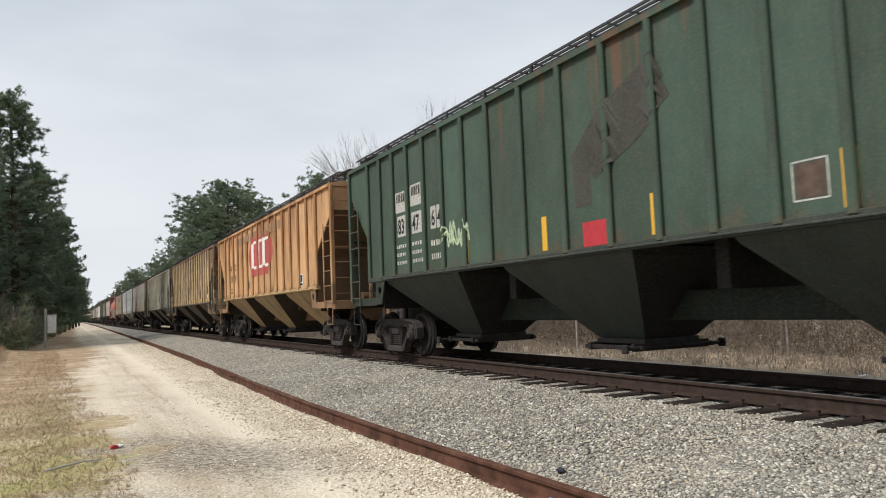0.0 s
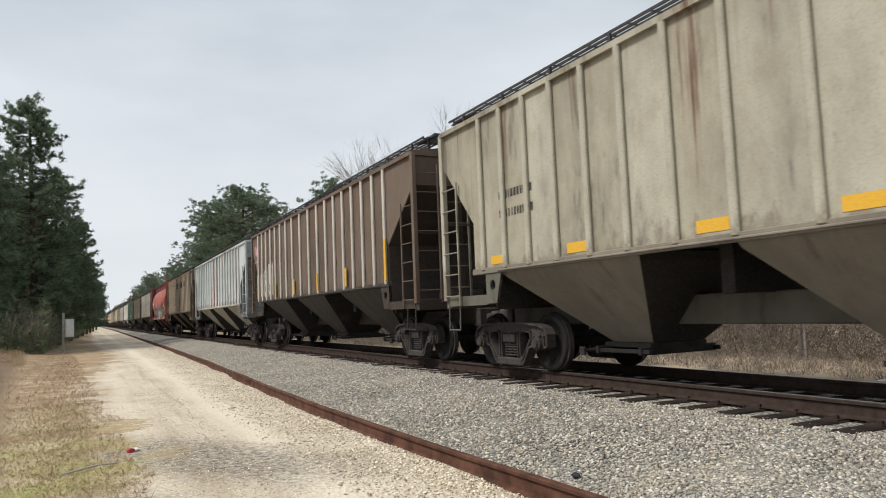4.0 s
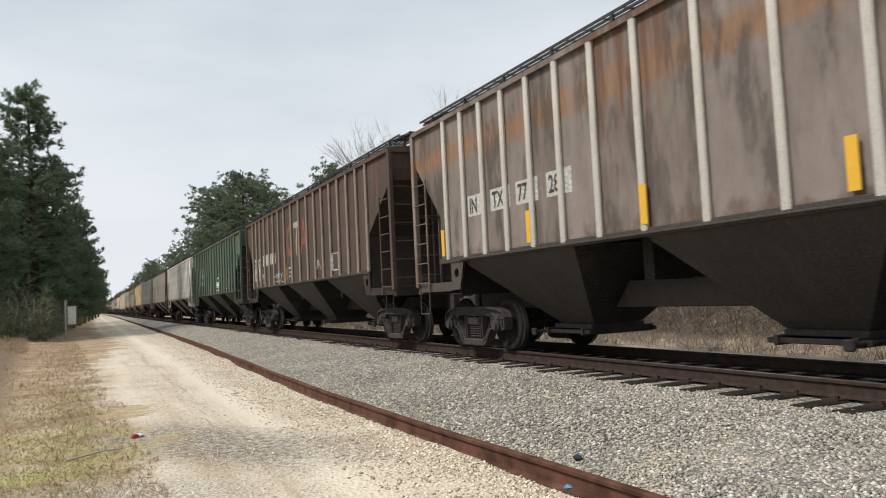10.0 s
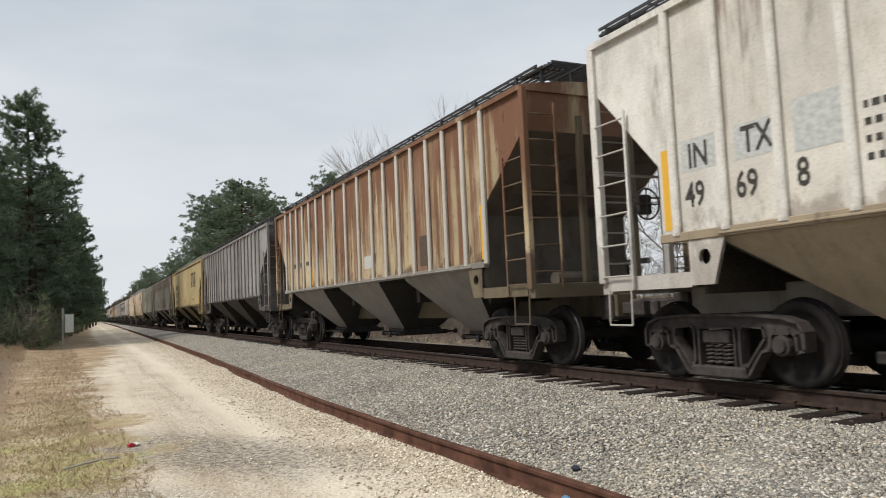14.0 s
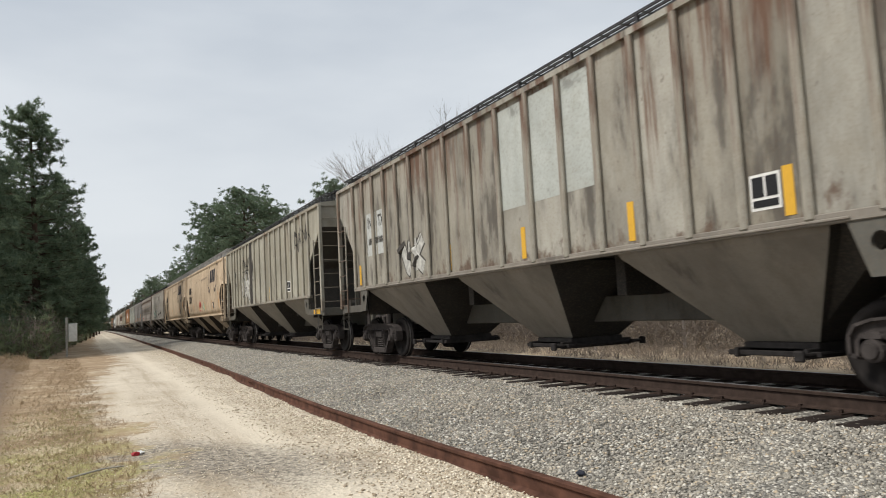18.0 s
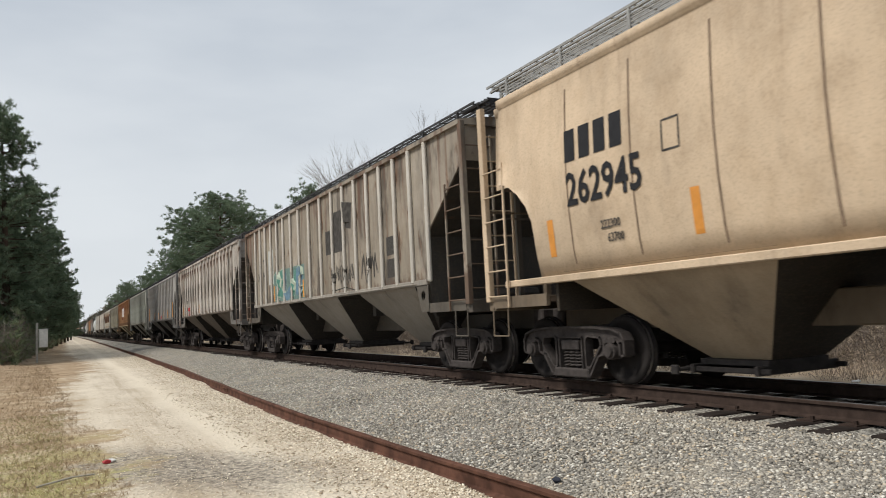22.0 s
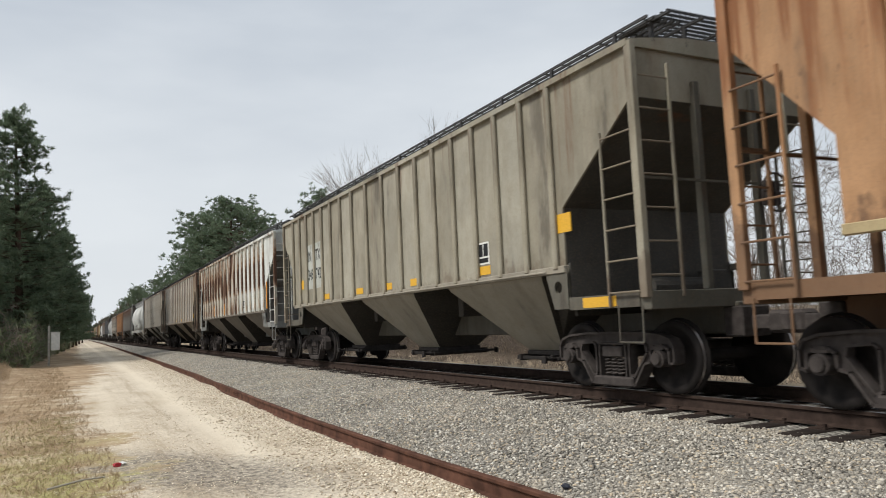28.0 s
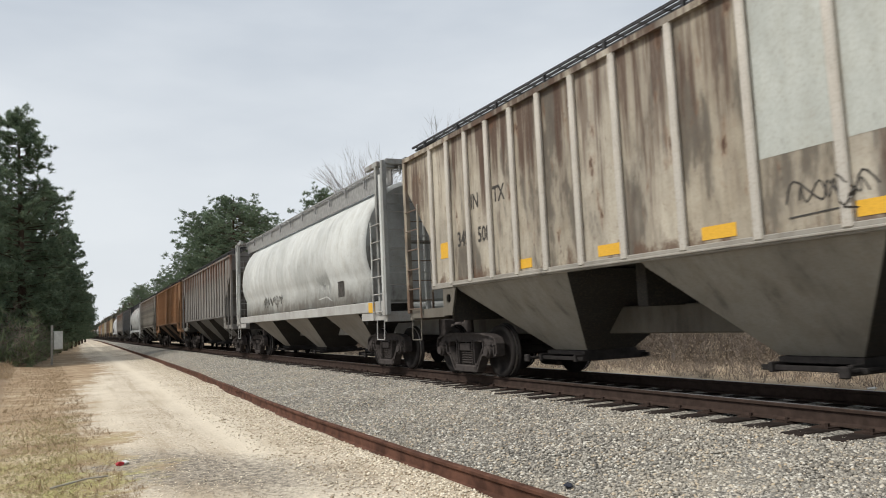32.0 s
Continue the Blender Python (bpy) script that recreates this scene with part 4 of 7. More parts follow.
def profile_body(kind):
    """The car's hull. Slot 1: the end sheets; slot 2: undersides, with shade in the colour."""
    bm = bmesh.new()
    if kind == "rib":
        poly = [(-COR, SILL), (COR + 0.45, SILL), (COR + 0.45, 2.50), (END - 0.05, 3.62), (END - 0.05, EAVE), (-END + 0.05, EAVE), (-END + 0.05, 3.62), (-COR, 2.50)]
        notch = poly[:1] + [(-3.05, SILL), (-2.25, SILL + 0.1), (-1.45, SILL), (1.45, SILL), (2.25, SILL + 0.1), (3.05, SILL)] + poly[1:]
        for f in add_prism(bm, notch, -SHEET + 0.03, SHEET - 0.03):
            n = f.normal
            c = f.calc_center_median()
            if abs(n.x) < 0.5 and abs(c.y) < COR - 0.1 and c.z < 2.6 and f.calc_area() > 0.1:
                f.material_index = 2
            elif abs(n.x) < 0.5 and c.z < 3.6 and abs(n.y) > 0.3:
                # Downward slope and recessed wall: the end colour, darkened for shade.
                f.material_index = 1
        for s in (-1, 1):
            add_prism(bm, poly, s * SHEET, s * (SHEET - 0.03))
    else:
        if kind == "curved":
            sec = [(1.50, 1.50), (1.56, 1.8), (1.60, 2.3), (1.61, 2.8), (1.59, 3.3), (1.555, 3.8), (1.53, 4.1), (1.53, 4.14), (1.57, 4.17), (1.57, 4.27), (1.45, 4.33), (0.8, 4.42), (0.0, 4.45)]
            ends = [(y * s, 0) for s, q in ((-1, 1), (1, -1)) for y in (8.12, 7.72, 7.7, 7.6, 7.4, 7.2, 7.0, 6.88, 6.85, 5.0)[::q]]
        else:
            sec = [(1.44, 1.50)] + [tank_at(a) for a in [0.62 * math.pi / 2 + i * (math.pi - 0.62 * math.pi / 2) / 15 for i in range(1, 16)]]
            ends = [(-7.0, 0.06), (-6.93, 0), (-5.0, 0), (5.0, 0), (6.93, 0), (7.0, 0.06)]
        loop = [(x, z) for x, z in sec] + [(-x, z) for x, z in sec[::-1] if x > 1e-3]
        rings = []
        for y, inset in ends:
            low = float(np.interp(abs(y), [6.85, 6.88, 7.0, 7.2, 7.4, 7.6], [1.5, 2.28, 2.52, 2.73, 2.86, 2.95])) if kind == "curved" else 0.0
            ring = []
            for x, z in loop:
                if z < low:
                    x, z = math.copysign(float(np.interp(low, [q[1] for q in sec], [q[0] for q in sec])), x), low
                ring.append(bm.verts.new((x * (1 - inset) * (0.86 if kind == "curved" and abs(y) > 7.71 else 1.0), y, 2.8 + (z - 2.8) * (1 - inset))))
            rings.append(ring)
        n = len(loop)
        for a, b in zip(rings, rings[1:]):
            for i in range(n):
                f = bm.faces.new((a[i], a[(i + 1) % n], b[(i + 1) % n], b[i]))
                f.smooth = i != n - 1
                # Notch undersides take the end colour too, with its shade.
                f.material_index = 1 if i == n - 1 else 0
        for r in (rings[0], rings[-1]):
            bm.faces.new(r).material_index = 0 if kind == "curved" else 1
        bmesh.ops.recalc_face_normals(bm, faces=bm.faces)
    return mesh_of("body", bm)


def roof_mesh():
    bm = bmesh.new()
    xs_ = [-1.60, -1.60, -1.2, -0.6, 0, 0.6, 1.2, 1.60, 1.60]
    zs_ = [EAVE - 0.05, EAVE + 0.03, 4.37, 4.44, 4.46, 4.44, 4.37, EAVE + 0.03, EAVE - 0.05]
    a = [bm.verts.new((x, -END, z)) for x, z in zip(xs_, zs_)]
    b = [bm.verts.new((x, END, z)) for x, z in zip(xs_, zs_)]
    for i in range(8):
        bm.faces.new((a[i], b[i], b[i + 1], a[i + 1]))
    bm.faces.new(a)
    bm.faces.new(b[::-1])
    bm.faces.new((a[0], a[8], b[8], b[0]))
    bmesh.ops.recalc_face_normals(bm, faces=bm.faces)
    return mesh_of("roof", bm)


def hatch_mesh():
    return boxes("hatch", [(-0.35, 0.35, -1.75, 1.75, 4.42, 4.49), (-0.40, 0.40, -1.80, 1.80, 4.49, 4.53)], 0.015)


def walk_mesh(lift, out, screen=0):
    """Roof walk: open grating on brackets, with a cross platform at either end."""
    bm = bmesh.new()
    z = 4.44 + lift
    for s in (-1, 1):
        for i in range(6):
            x = s * (out - i * 0.105)
            add_box(bm, x - 0.014, x + 0.014, -END - 0.1, END + 0.1, z, z + 0.035)
        for j in range(40):
            y = -END + j * (2 * END / 39)
            add_box(bm, min(s * out, s * (out - 0.53)), max(s * out, s * (out - 0.53)), y - 0.01, y + 0.01, z + 0.004, z + 0.024)
        for j in range(screen):
            zz = EAVE + 0.09 + (z - EAVE - 0.09) * j / screen
            add_box(bm, s * out - 0.006, s * out + 0.006, -7.9, 7.9, zz, zz + 0.018)
        for j in range(12):
            y = -7.7 + j * 1.4
            add_box(bm, s * out - 0.02, s * out + 0.02, y - 0.025, y + 0.025, EAVE + 0.04, z)
    for s in (-1, 1):
        for i in range(9):
            y = s * (END - 0.55 + i * 0.1)
            add_box(bm, -1.15, 1.15, y - 0.012, y + 0.012, z + 0.04, z + 0.075)
        for x in (-1.15, -0.6, 0, 0.6, 1.15):
            add_box(bm, x - 0.02, x + 0.02, min(s * (END - 0.6), s * (END + 0.3)), max(s * (END - 0.6), s * (END + 0.3)), z + 0.01, z + 0.04)
            add_box(bm, x - 0.02, x + 0.02, min(s * (END - 0.06), s * END), max(s * (END - 0.06), s * END), EAVE + 0.05, z + 0.01)
    return mesh_of("roof_walk", bm)


def hopper_mesh(top=1.52, zt=1.66, out=1.50, foot=0.48):
    bm = bmesh.new()
    ring = []
    for x, y, o, z in ((1.51, top, out, zt), (1.45, top - 0.05, out - 0.06, zt - 0.11), (0.47, 0.50, foot, 0.48)):
        ring.append([bm.verts.new((sx * x, -o if sy < 0 else y, z)) for sx, sy in ((-1, -1), (1, -1), (1, 1), (-1, 1))])
    for a, b in zip(ring, ring[1:]):
        for i in range(4):
            # Fore and aft sheets: second slot, with shade put into its colour.
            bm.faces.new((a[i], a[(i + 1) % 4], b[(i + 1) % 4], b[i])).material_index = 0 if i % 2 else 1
    bm.faces.new(ring[0])
    bm.faces.new(ring[-1][::-1])
    bmesh.ops.recalc_face_normals(bm, faces=bm.faces)
    return mesh_of("hopper", bm)


SIDE_Z, END_Z = [1.28 + i * 0.385 for i in range(6)], [1.46 + i * 0.40 for i in range(7)]


def rung_mesh(side):
    bm = bmesh.new()
    if side:
        add_rod(bm, (-1.60, -END + 0.04, 0), (-1.60, -END + 0.60, 0), 0.012)
    else:
        add_rod(bm, (-1.50, -END - 0.05, 0), (-1.02, -END - 0.05, 0), 0.012)
    return mesh_of("rung", bm)


def stirrup_mesh():
    bm = bmesh.new()
    for y in (-END + 0.08, -END + 0.50):
        add_rod(bm, (-1.55, y, 1.12), (-1.56, y, 0.68), 0.012)
    add_rod(bm, (-1.56, -END + 0.08, 0.68), (-1.56, -END + 0.50, 0.68), 0.012)
    return mesh_of("stirrup", bm)


PLATFORM = {
    "end_sill": boxes("end_sill", [(-1.54, 1.54, -END - 0.06, -END + 0.12, 1.06, 1.28)], 0.01),
    "deck": boxes("deck", [(-1.48, 1.48, -END + 0.12, -COR - 0.05, 1.16, 1.22)]),
    "side_beam": boxes("side_beam", [(-1.55, -1.49, -END + 0.12, -COR - 0.05, 1.10, 1.27)]),
    "end_wall": boxes("end_wall", [(-1.5, 1.5, -COR - 0.055, -COR - 0.012, 1.225, SILL + 0.06)]),
    "end_post": boxes("end_post", [(-0.55, -0.45, -END + 0.0, -END + 0.1, 1.28, 3.9)], 0.01),
}


def gusset_mesh():
    bm = bmesh.new()
    n = 14
    y0, y1, z0, z1 = -COR - 0.05, -COR + 0.48, 1.12, 1.68
    cy, cz, r = -COR + 0.17, 1.42, 0.085
    for x, flip in ((-1.56, False), (-1.52, True)):
        hole = [bm.verts.new((x, cy + r * math.cos(6.2832 * i / n), cz + r * math.sin(6.2832 * i / n))) for i in range(n)]
        box = [bm.verts.new((x, y, z)) for y, z in ((y0, z0), (y1 - 0.2, z0), (y1, z1), (y0, z1))]
        es = [bm.edges.new((a, b)) for a, b in list(zip(hole, hole[1:] + hole[:1])) + list(zip(box, box[1:] + box[:1]))]
        bmesh.ops.triangle_fill(bm, edges=es, use_beauty=True)
    return mesh_of("gusset", bm)


def coupler_mesh():
    bm = bmesh.new()
    add_box(bm, -0.09, 0.09, -8.75, -8.1, 0.76, 0.94, 0.02)
    add_box(bm, -0.17, 0.12, -8.98, -8.68, 0.72, 0.99, 0.04)
    add_box(bm, 0.06, 0.2, -8.95, -8.8, 0.74, 0.97, 0.03)
    add_box(bm, -0.25, 0.25, -8.4, -8.1, 0.68, 1.06, 0.02)
    return mesh_of("coupler", bm)


def brake_mesh():
    bm = bmesh.new()
    n = 18
    for i in range(n):
        a, b = 6.2832 * i / n, 6.2832 * (i + 1) / n
        add_rod(bm, (0.25 * math.cos(a), 0, 0.25 * math.sin(a)), (0.25 * math.cos(b), 0, 0.25 * math.sin(b)), 0.016, 5)
    for i in range(4):
        a = 1.5708 * i
        add_rod(bm, (0, 0, 0), (0.25 * math.cos(a), 0, 0.25 * math.sin(a)), 0.012, 5)
    add_box(bm, -0.14, 0.14, 0.03, 0.14, -0.16, 0.16, 0.02)
    return mesh_of("brake_wheel", bm)


def gate_mesh():
    """Sliding outlet gate: frame, side rails, rack shaft with its capstans."""
    bm = bmesh.new()
    add_box(bm, -0.52, 0.52, -0.50, 0.50, 0.40, 0.475, 0.01)
    for y in (-0.50, 0.44):
        add_box(bm, -0.70, 0.70, y, y + 0.06, 0.31, 0.42, 0.01)
    add_box(bm, -0.62, 0.62, -0.40, 0.40, 0.34, 0.37)
    for x in (-0.66, 0.62):
        add_box(bm, x, x + 0.05, -0.62, 0.62, 0.33, 0.39, 0.008)
    add_rod(bm, (-0.92, -0.55, 0.36), (0.92, -0.55, 0.36), 0.026, 8)
    for x in (-0.92, 0.86):
        add_box(bm, x, x + 0.06, -0.61, -0.49, 0.30, 0.42, 0.015)
    return mesh_of("outlet_gate", bm)


def tank_mesh():
    bm = bmesh.new()
    add_rod(bm, (-0.45, -7.05, 1.37), (0.55, -7.05, 1.37), 0.13, 14)
    add_box(bm, 0.65, 0.95, -7.15, -6.85, 1.3, 1.6, 0.02)
    return mesh_of("air_reservoir", bm)


def end_slope_mesh():
    """The slope sheet behind the truck, from the side's lower corner to the end hopper."""
    bm = bmesh.new()
    top = [bm.verts.new(v) for v in ((-1.36, -COR + 0.03, SILL - 0.03), (1.36, -COR + 0.03, SILL - 0.03), (1.36, -4.6, SILL - 0.03), (-1.36, -4.6, SILL - 0.03))]
    foot = [bm.verts.new(v) for v in ((-0.44, -4.9, 0.52), (0.44, -4.9, 0.52), (0.44, -4.6, 0.52), (-0.44, -4.6, 0.52))]
    bm.faces.new(top)
    bm.faces.new(foot[::-1])
    for a in range(4):
        bm.faces.new((top[a], top[(a + 1) % 4], foot[(a + 1) % 4], foot[a]))
    bmesh.ops.recalc_face_normals(bm, faces=bm.faces)
    # Plate added to fill the shaded opening above the truck with dark.
    add_box(bm, -1.4, 1.4, -COR - 0.02, -COR + 0.04, 1.02, SILL - 0.04)
    return mesh_of("slope_sheet", bm)


CAR = {
    "end_slope": end_slope_mesh(),
    "rib_body": profile_body("rib"), "curved_body": profile_body("curved"), "tank_body": profile_body("tank"),
    "roof": roof_mesh(), "hatch": hatch_mesh(), "walk_low": walk_mesh(0.13, 1.32), "walk_high": walk_mesh(0.22, 1.34, 6), "hopper": hopper_mesh(), "hopper_out": hopper_mesh(out=1.82, foot=0.34), "fascia": boxes("walk_fascia", [(-0.012, 0.012, -7.9, 7.9, 4.14, 4.55)]),
    "lad_s": boxes("side_ladder", [(-1.612, -1.578, -END + 0.585, -END + 0.62, 1.10, 3.30)], 0.006), "lad_e": boxes("end_ladder", [(-1.04, -1.0, -END - 0.07, -END - 0.03, 1.2, 4.05)], 0.006),
    "rung_s": rung_mesh(True), "rung_e": rung_mesh(False), "stirrup": stirrup_mesh(), "gusset": gusset_mesh(),
    "coupler": coupler_mesh(), "brake": brake_mesh(), "gate": gate_mesh(), "reservoir": tank_mesh(),
    "rib": boxes("rib", [(-0.033, 0.033, -0.055, 0.055, SILL - 0.02, EAVE - 0.03)], 0.018),
    "sill": boxes("side_sill", [(-0.05, 0.05, -COR - 0.02, COR + 0.02, SILL - 0.07, SILL + 0.03), (-0.05, 0.05, COR + 0.02, COR + 0.47, SILL - 0.07, SILL + 0.03), (-0.07, -0.05, -COR + 0.4, COR - 0.4, SILL - 0.05, SILL - 0.02)], 0.008),
    "sill_long": boxes("side_sill", [(-0.06, 0.06, -8.2, 8.2, 1.28, 1.52)], 0.012), "sill_thin": boxes("side_sill", [(-0.05, 0.05, -7.75, 7.75, 1.40, 1.50)], 0.012),
    "spine": boxes("centre_sill", [(-0.2, 0.2, -8.3, 8.3, 0.72, 1.12)], 0.02),
    "post": boxes("corner_post", [(-0.045, 0.045, -0.06, 0.06, 1.2, EAVE)], 0.008),
    "bar": boxes("handrail", [(-1.5, 1.5, -0.015, 0.015, -0.015, 0.015)]),
    "cross_in": boxes("gap_plate", [(-0.85, 0.85, -0.1, 0.1, 1.1, SILL)], 0.01),
}
CAGE = [("cage_post", boxes("cage_post", [(s * 1.53 - 0.05, s * 1.53 + 0.05, y - 0.05, y + 0.05, 1.2, 4.58)], 0.008)) for s in (-1, 1) for y in (-7.92, -END - 0.1)]
CAGE += [("cage_beam", boxes("cage_beam", [b], 0.008)) for b in ((-1.47, 1.47, -END - 0.15, -END - 0.05, 4.5, 4.62), (-1.47, 1.47, -7.97, -7.87, 4.5, 4.62), (-1.58, -1.48, -8.05, -7.3, 4.5, 4.61), (1.48, 1.58, -8.05, -7.3, 4.5, 4.61))]
CAGE += [("cage_post", boxes("cage_post", [b], 0.008)) for b in ((-0.06, 0.06, -END, -END + 0.08, 1.28, 4.5), (-0.6, -0.52, -END - 0.1, -END - 0.03, 1.28, 4.5))]
CAGE += [("handrail", boxes("handrail", [(-1.5, 1.5, -END - 0.14, -END - 0.11, z, z + 0.03)])) for z in (2.1, 2.9, 3.6)]
MIRX, MIRY = Matrix.Diagonal((-1, 1, 1, 1)), Matrix.Diagonal((1, -1, 1, 1))
CORNERS = [Matrix.Identity(4), MIRX, MIRY, MIRX @ MIRY]


CAR_RIBS = {}


def side_mark(y, z, x=-SHEET - 0.004):
    """The pose of a mark on the flank that faces the camera: its x runs towards -y, its y up."""
    return Matrix(((0, 0, -1, x), (-1, 0, 0, y), (0, 1, 0, z), (0, 0, 0, 1)))


def lettering(car, text, y, z, size, mat, x=-SHEET - 0.004):
    me = GLYPHS[text]
    x0, x1 = min(v.co.x for v in me.vertices), max(v.co.x for v in me.vertices)
    k = size * 0.76
    if size < 0.6:
        mid = y - k * (x0 + x1) / 2
        for hi, lo in zip(CAR_RIBS.get(car.name, ())[::-1], CAR_RIBS.get(car.name, ())[::-1][1:]):
            if lo <= mid < hi:
                k = min(k, (hi - lo - 0.14) / (x1 - x0))
                y = max(min(mid + k * (x1 - x0) / 2, hi - 0.07), lo + 0.07 + k * (x1 - x0)) + k * x0
    return hang("lettering", me, M[mat], car, m=side_mark(y, z, x) @ Matrix.Diagonal((k, size, 1, 1)))


UNIT = raw("patch", [(0, 0, 0), (1, 0, 0), (1, 1, 0), (0, 1, 0), (0, 0, -0.02), (1, 0, -0.02), (1, 1, -0.02), (0, 1, -0.02)], [(0, 1, 2, 3), (0, 4, 5, 1), (1, 5, 6, 2), (2, 6, 7, 3), (3, 7, 4, 0)])


def patch(car, y, z, w, h, mat, x=-SHEET - 0.002, name="paint_patch", label="", tilt=0.0):
    """A painted field or plate on the flank; y: its edge nearer the far end."""
    m = side_mark(y, z, x) @ pose(0, 0, 0, 0, 0, tilt) @ Matrix.Diagonal((w, h, 1, 1))
    return hang(name, UNIT, M[mat] if isinstance(mat, str) else mat, car, label, m)


def bars(car, y, z, w, h, mat, rows=3, x=-SHEET - 0.004):
    """Small print that cannot be read."""
    bm = bmesh.new()
    r = random.Random(int(y * 100) + rows)
    for i in range(rows):
        u = 0.0
        while u < w - 0.03:
            k = r.uniform(0.03, 0.08)
            if u + k > w:
                break
            z0 = -i * h / rows
            q = [bm.verts.new(v) for v in ((u, z0 - 0.42 * h / rows, 0), (u + k, z0 - 0.42 * h / rows, 0), (u + k, z0, 0), (u, z0, 0))]
            bm.faces.new(q)
            u += k + r.uniform(0.02, 0.05)
    ob = tagged(part("small_print", bm, M[mat], car), "small stencilled print", kind="stuff")
    ob.matrix_basis = side_mark(y, z, x)


def skin(kind, ribs, y, z):
    """How far out the flank is at (y, z)."""
    if kind == "rib":
        for q in ribs:
            if abs(y - q) < 0.058:
                return HALF + 0.003
        return SHEET + 0.003
    if kind == "curved":
        return float(np.interp(z, [1.5, 1.8, 2.3, 2.8, 3.3, 3.8, 4.12], [1.50, 1.56, 1.60, 1.61, 1.59, 1.555, 1.53])) + 0.004
    if z > 2.78:
        return 1.60 * math.sin(math.acos(max(-1, (2.78 - z) / 1.68))) ** 0.8 + 0.008
    return 1.60 * math.sin(math.acos((2.78 - z) / 1.52)) + 0.006 if z > 2.105 else 1.446


def stroke(bm, pts, w, kind, ribs):
    """A sprayed line on the flank through the points (y, z)."""
    dense = []
    for (a, b), (c, d) in zip(pts, pts[1:]):
        n = max(1, int(math.hypot(c - a, d - b) / 0.05))
        dense += [(a + (c - a) * i / n, b + (d - b) * i / n) for i in range(n)]
    dense.append(pts[-1])
    last = None
    for i, (y, z) in enumerate(dense):
        a, b = dense[max(0, i - 1)], dense[min(len(dense) - 1, i + 1)]
        d = Vector((b[0] - a[0], b[1] - a[1]))
        d = d.normalized() if d.length > 1e-6 else Vector((1, 0))
        n = Vector((-d.y, d.x)) * w / 2
        pair = []
        for s in (-1, 1):
            yy, zz = y + s * n.x, z + s * n.y
            pair.append(bm.verts.new((-skin(kind, ribs, yy, zz), yy, zz)))
        if last:
            bm.faces.new((last[0], pair[0], pair[1], last[1]))
        last = pair


SHAPES = [
    [[(0, 1), (0.05, 0), (0.9, 0.12), (0.75, 0.4)]], [[(0, 0), (0.4, 1), (0.9, 0)], [(0.15, 0.42), (0.8, 0.36)]], [[(0.9, 0.85), (0.1, 1), (0.05, 0.55), (0.85, 0.5), (0.9, 0.05), (0, 0)]],
    [[(0.05, 0), (0, 1), (0.8, 0.9), (0.75, 0.55), (0.1, 0.5), (0.95, 0)]], [[(0.9, 1), (0.1, 0.9), (0, 0.1), (0.9, 0), (0.85, 0.48), (0.45, 0.45)]], [[(0, 0.95), (0.5, 0), (0.95, 1)]],
    [[(0, 0.95), (1, 1)], [(0.5, 1), (0.45, 0)]], [[(0.1, 0.1), (0, 0.9), (0.85, 1), (0.95, 0.05), (0.1, 0.1)]], [[(0, 0), (0.1, 1), (0.9, 0.1), (0.85, 1)]], [[(0.05, 1), (0, 0)], [(0.9, 1), (0.1, 0.5), (0.95, 0)]],
]


def scrawl(r, y, z, w, h, n):
    """A quick handwritten line of n strokes up and down, rounded."""
    ring = []
    for i in range(2 * n + 1):
        ring.append((y - w * (i + r.uniform(-0.7, 0.7)) / (2 * n), z - h * (r.uniform(0.0, 0.35) if i % 2 else r.uniform(0.6, 1.0))))
    out = []
    for i in range(len(ring) - 1):
        p0, p1, p2, p3 = ring[max(0, i - 1)], ring[i], ring[i + 1], ring[min(len(ring) - 1, i + 2)]
        for j in range(4):
            t = j / 4
            out.append(tuple(0.5 * (2 * p1[c] + (p2[c] - p0[c]) * t + (2 * p0[c] - 5 * p1[c] + 4 * p2[c] - p3[c]) * t * t + (3 * p1[c] - p0[c] - 3 * p2[c] + p3[c]) * t ** 3) for c in (0, 1)))
    return out


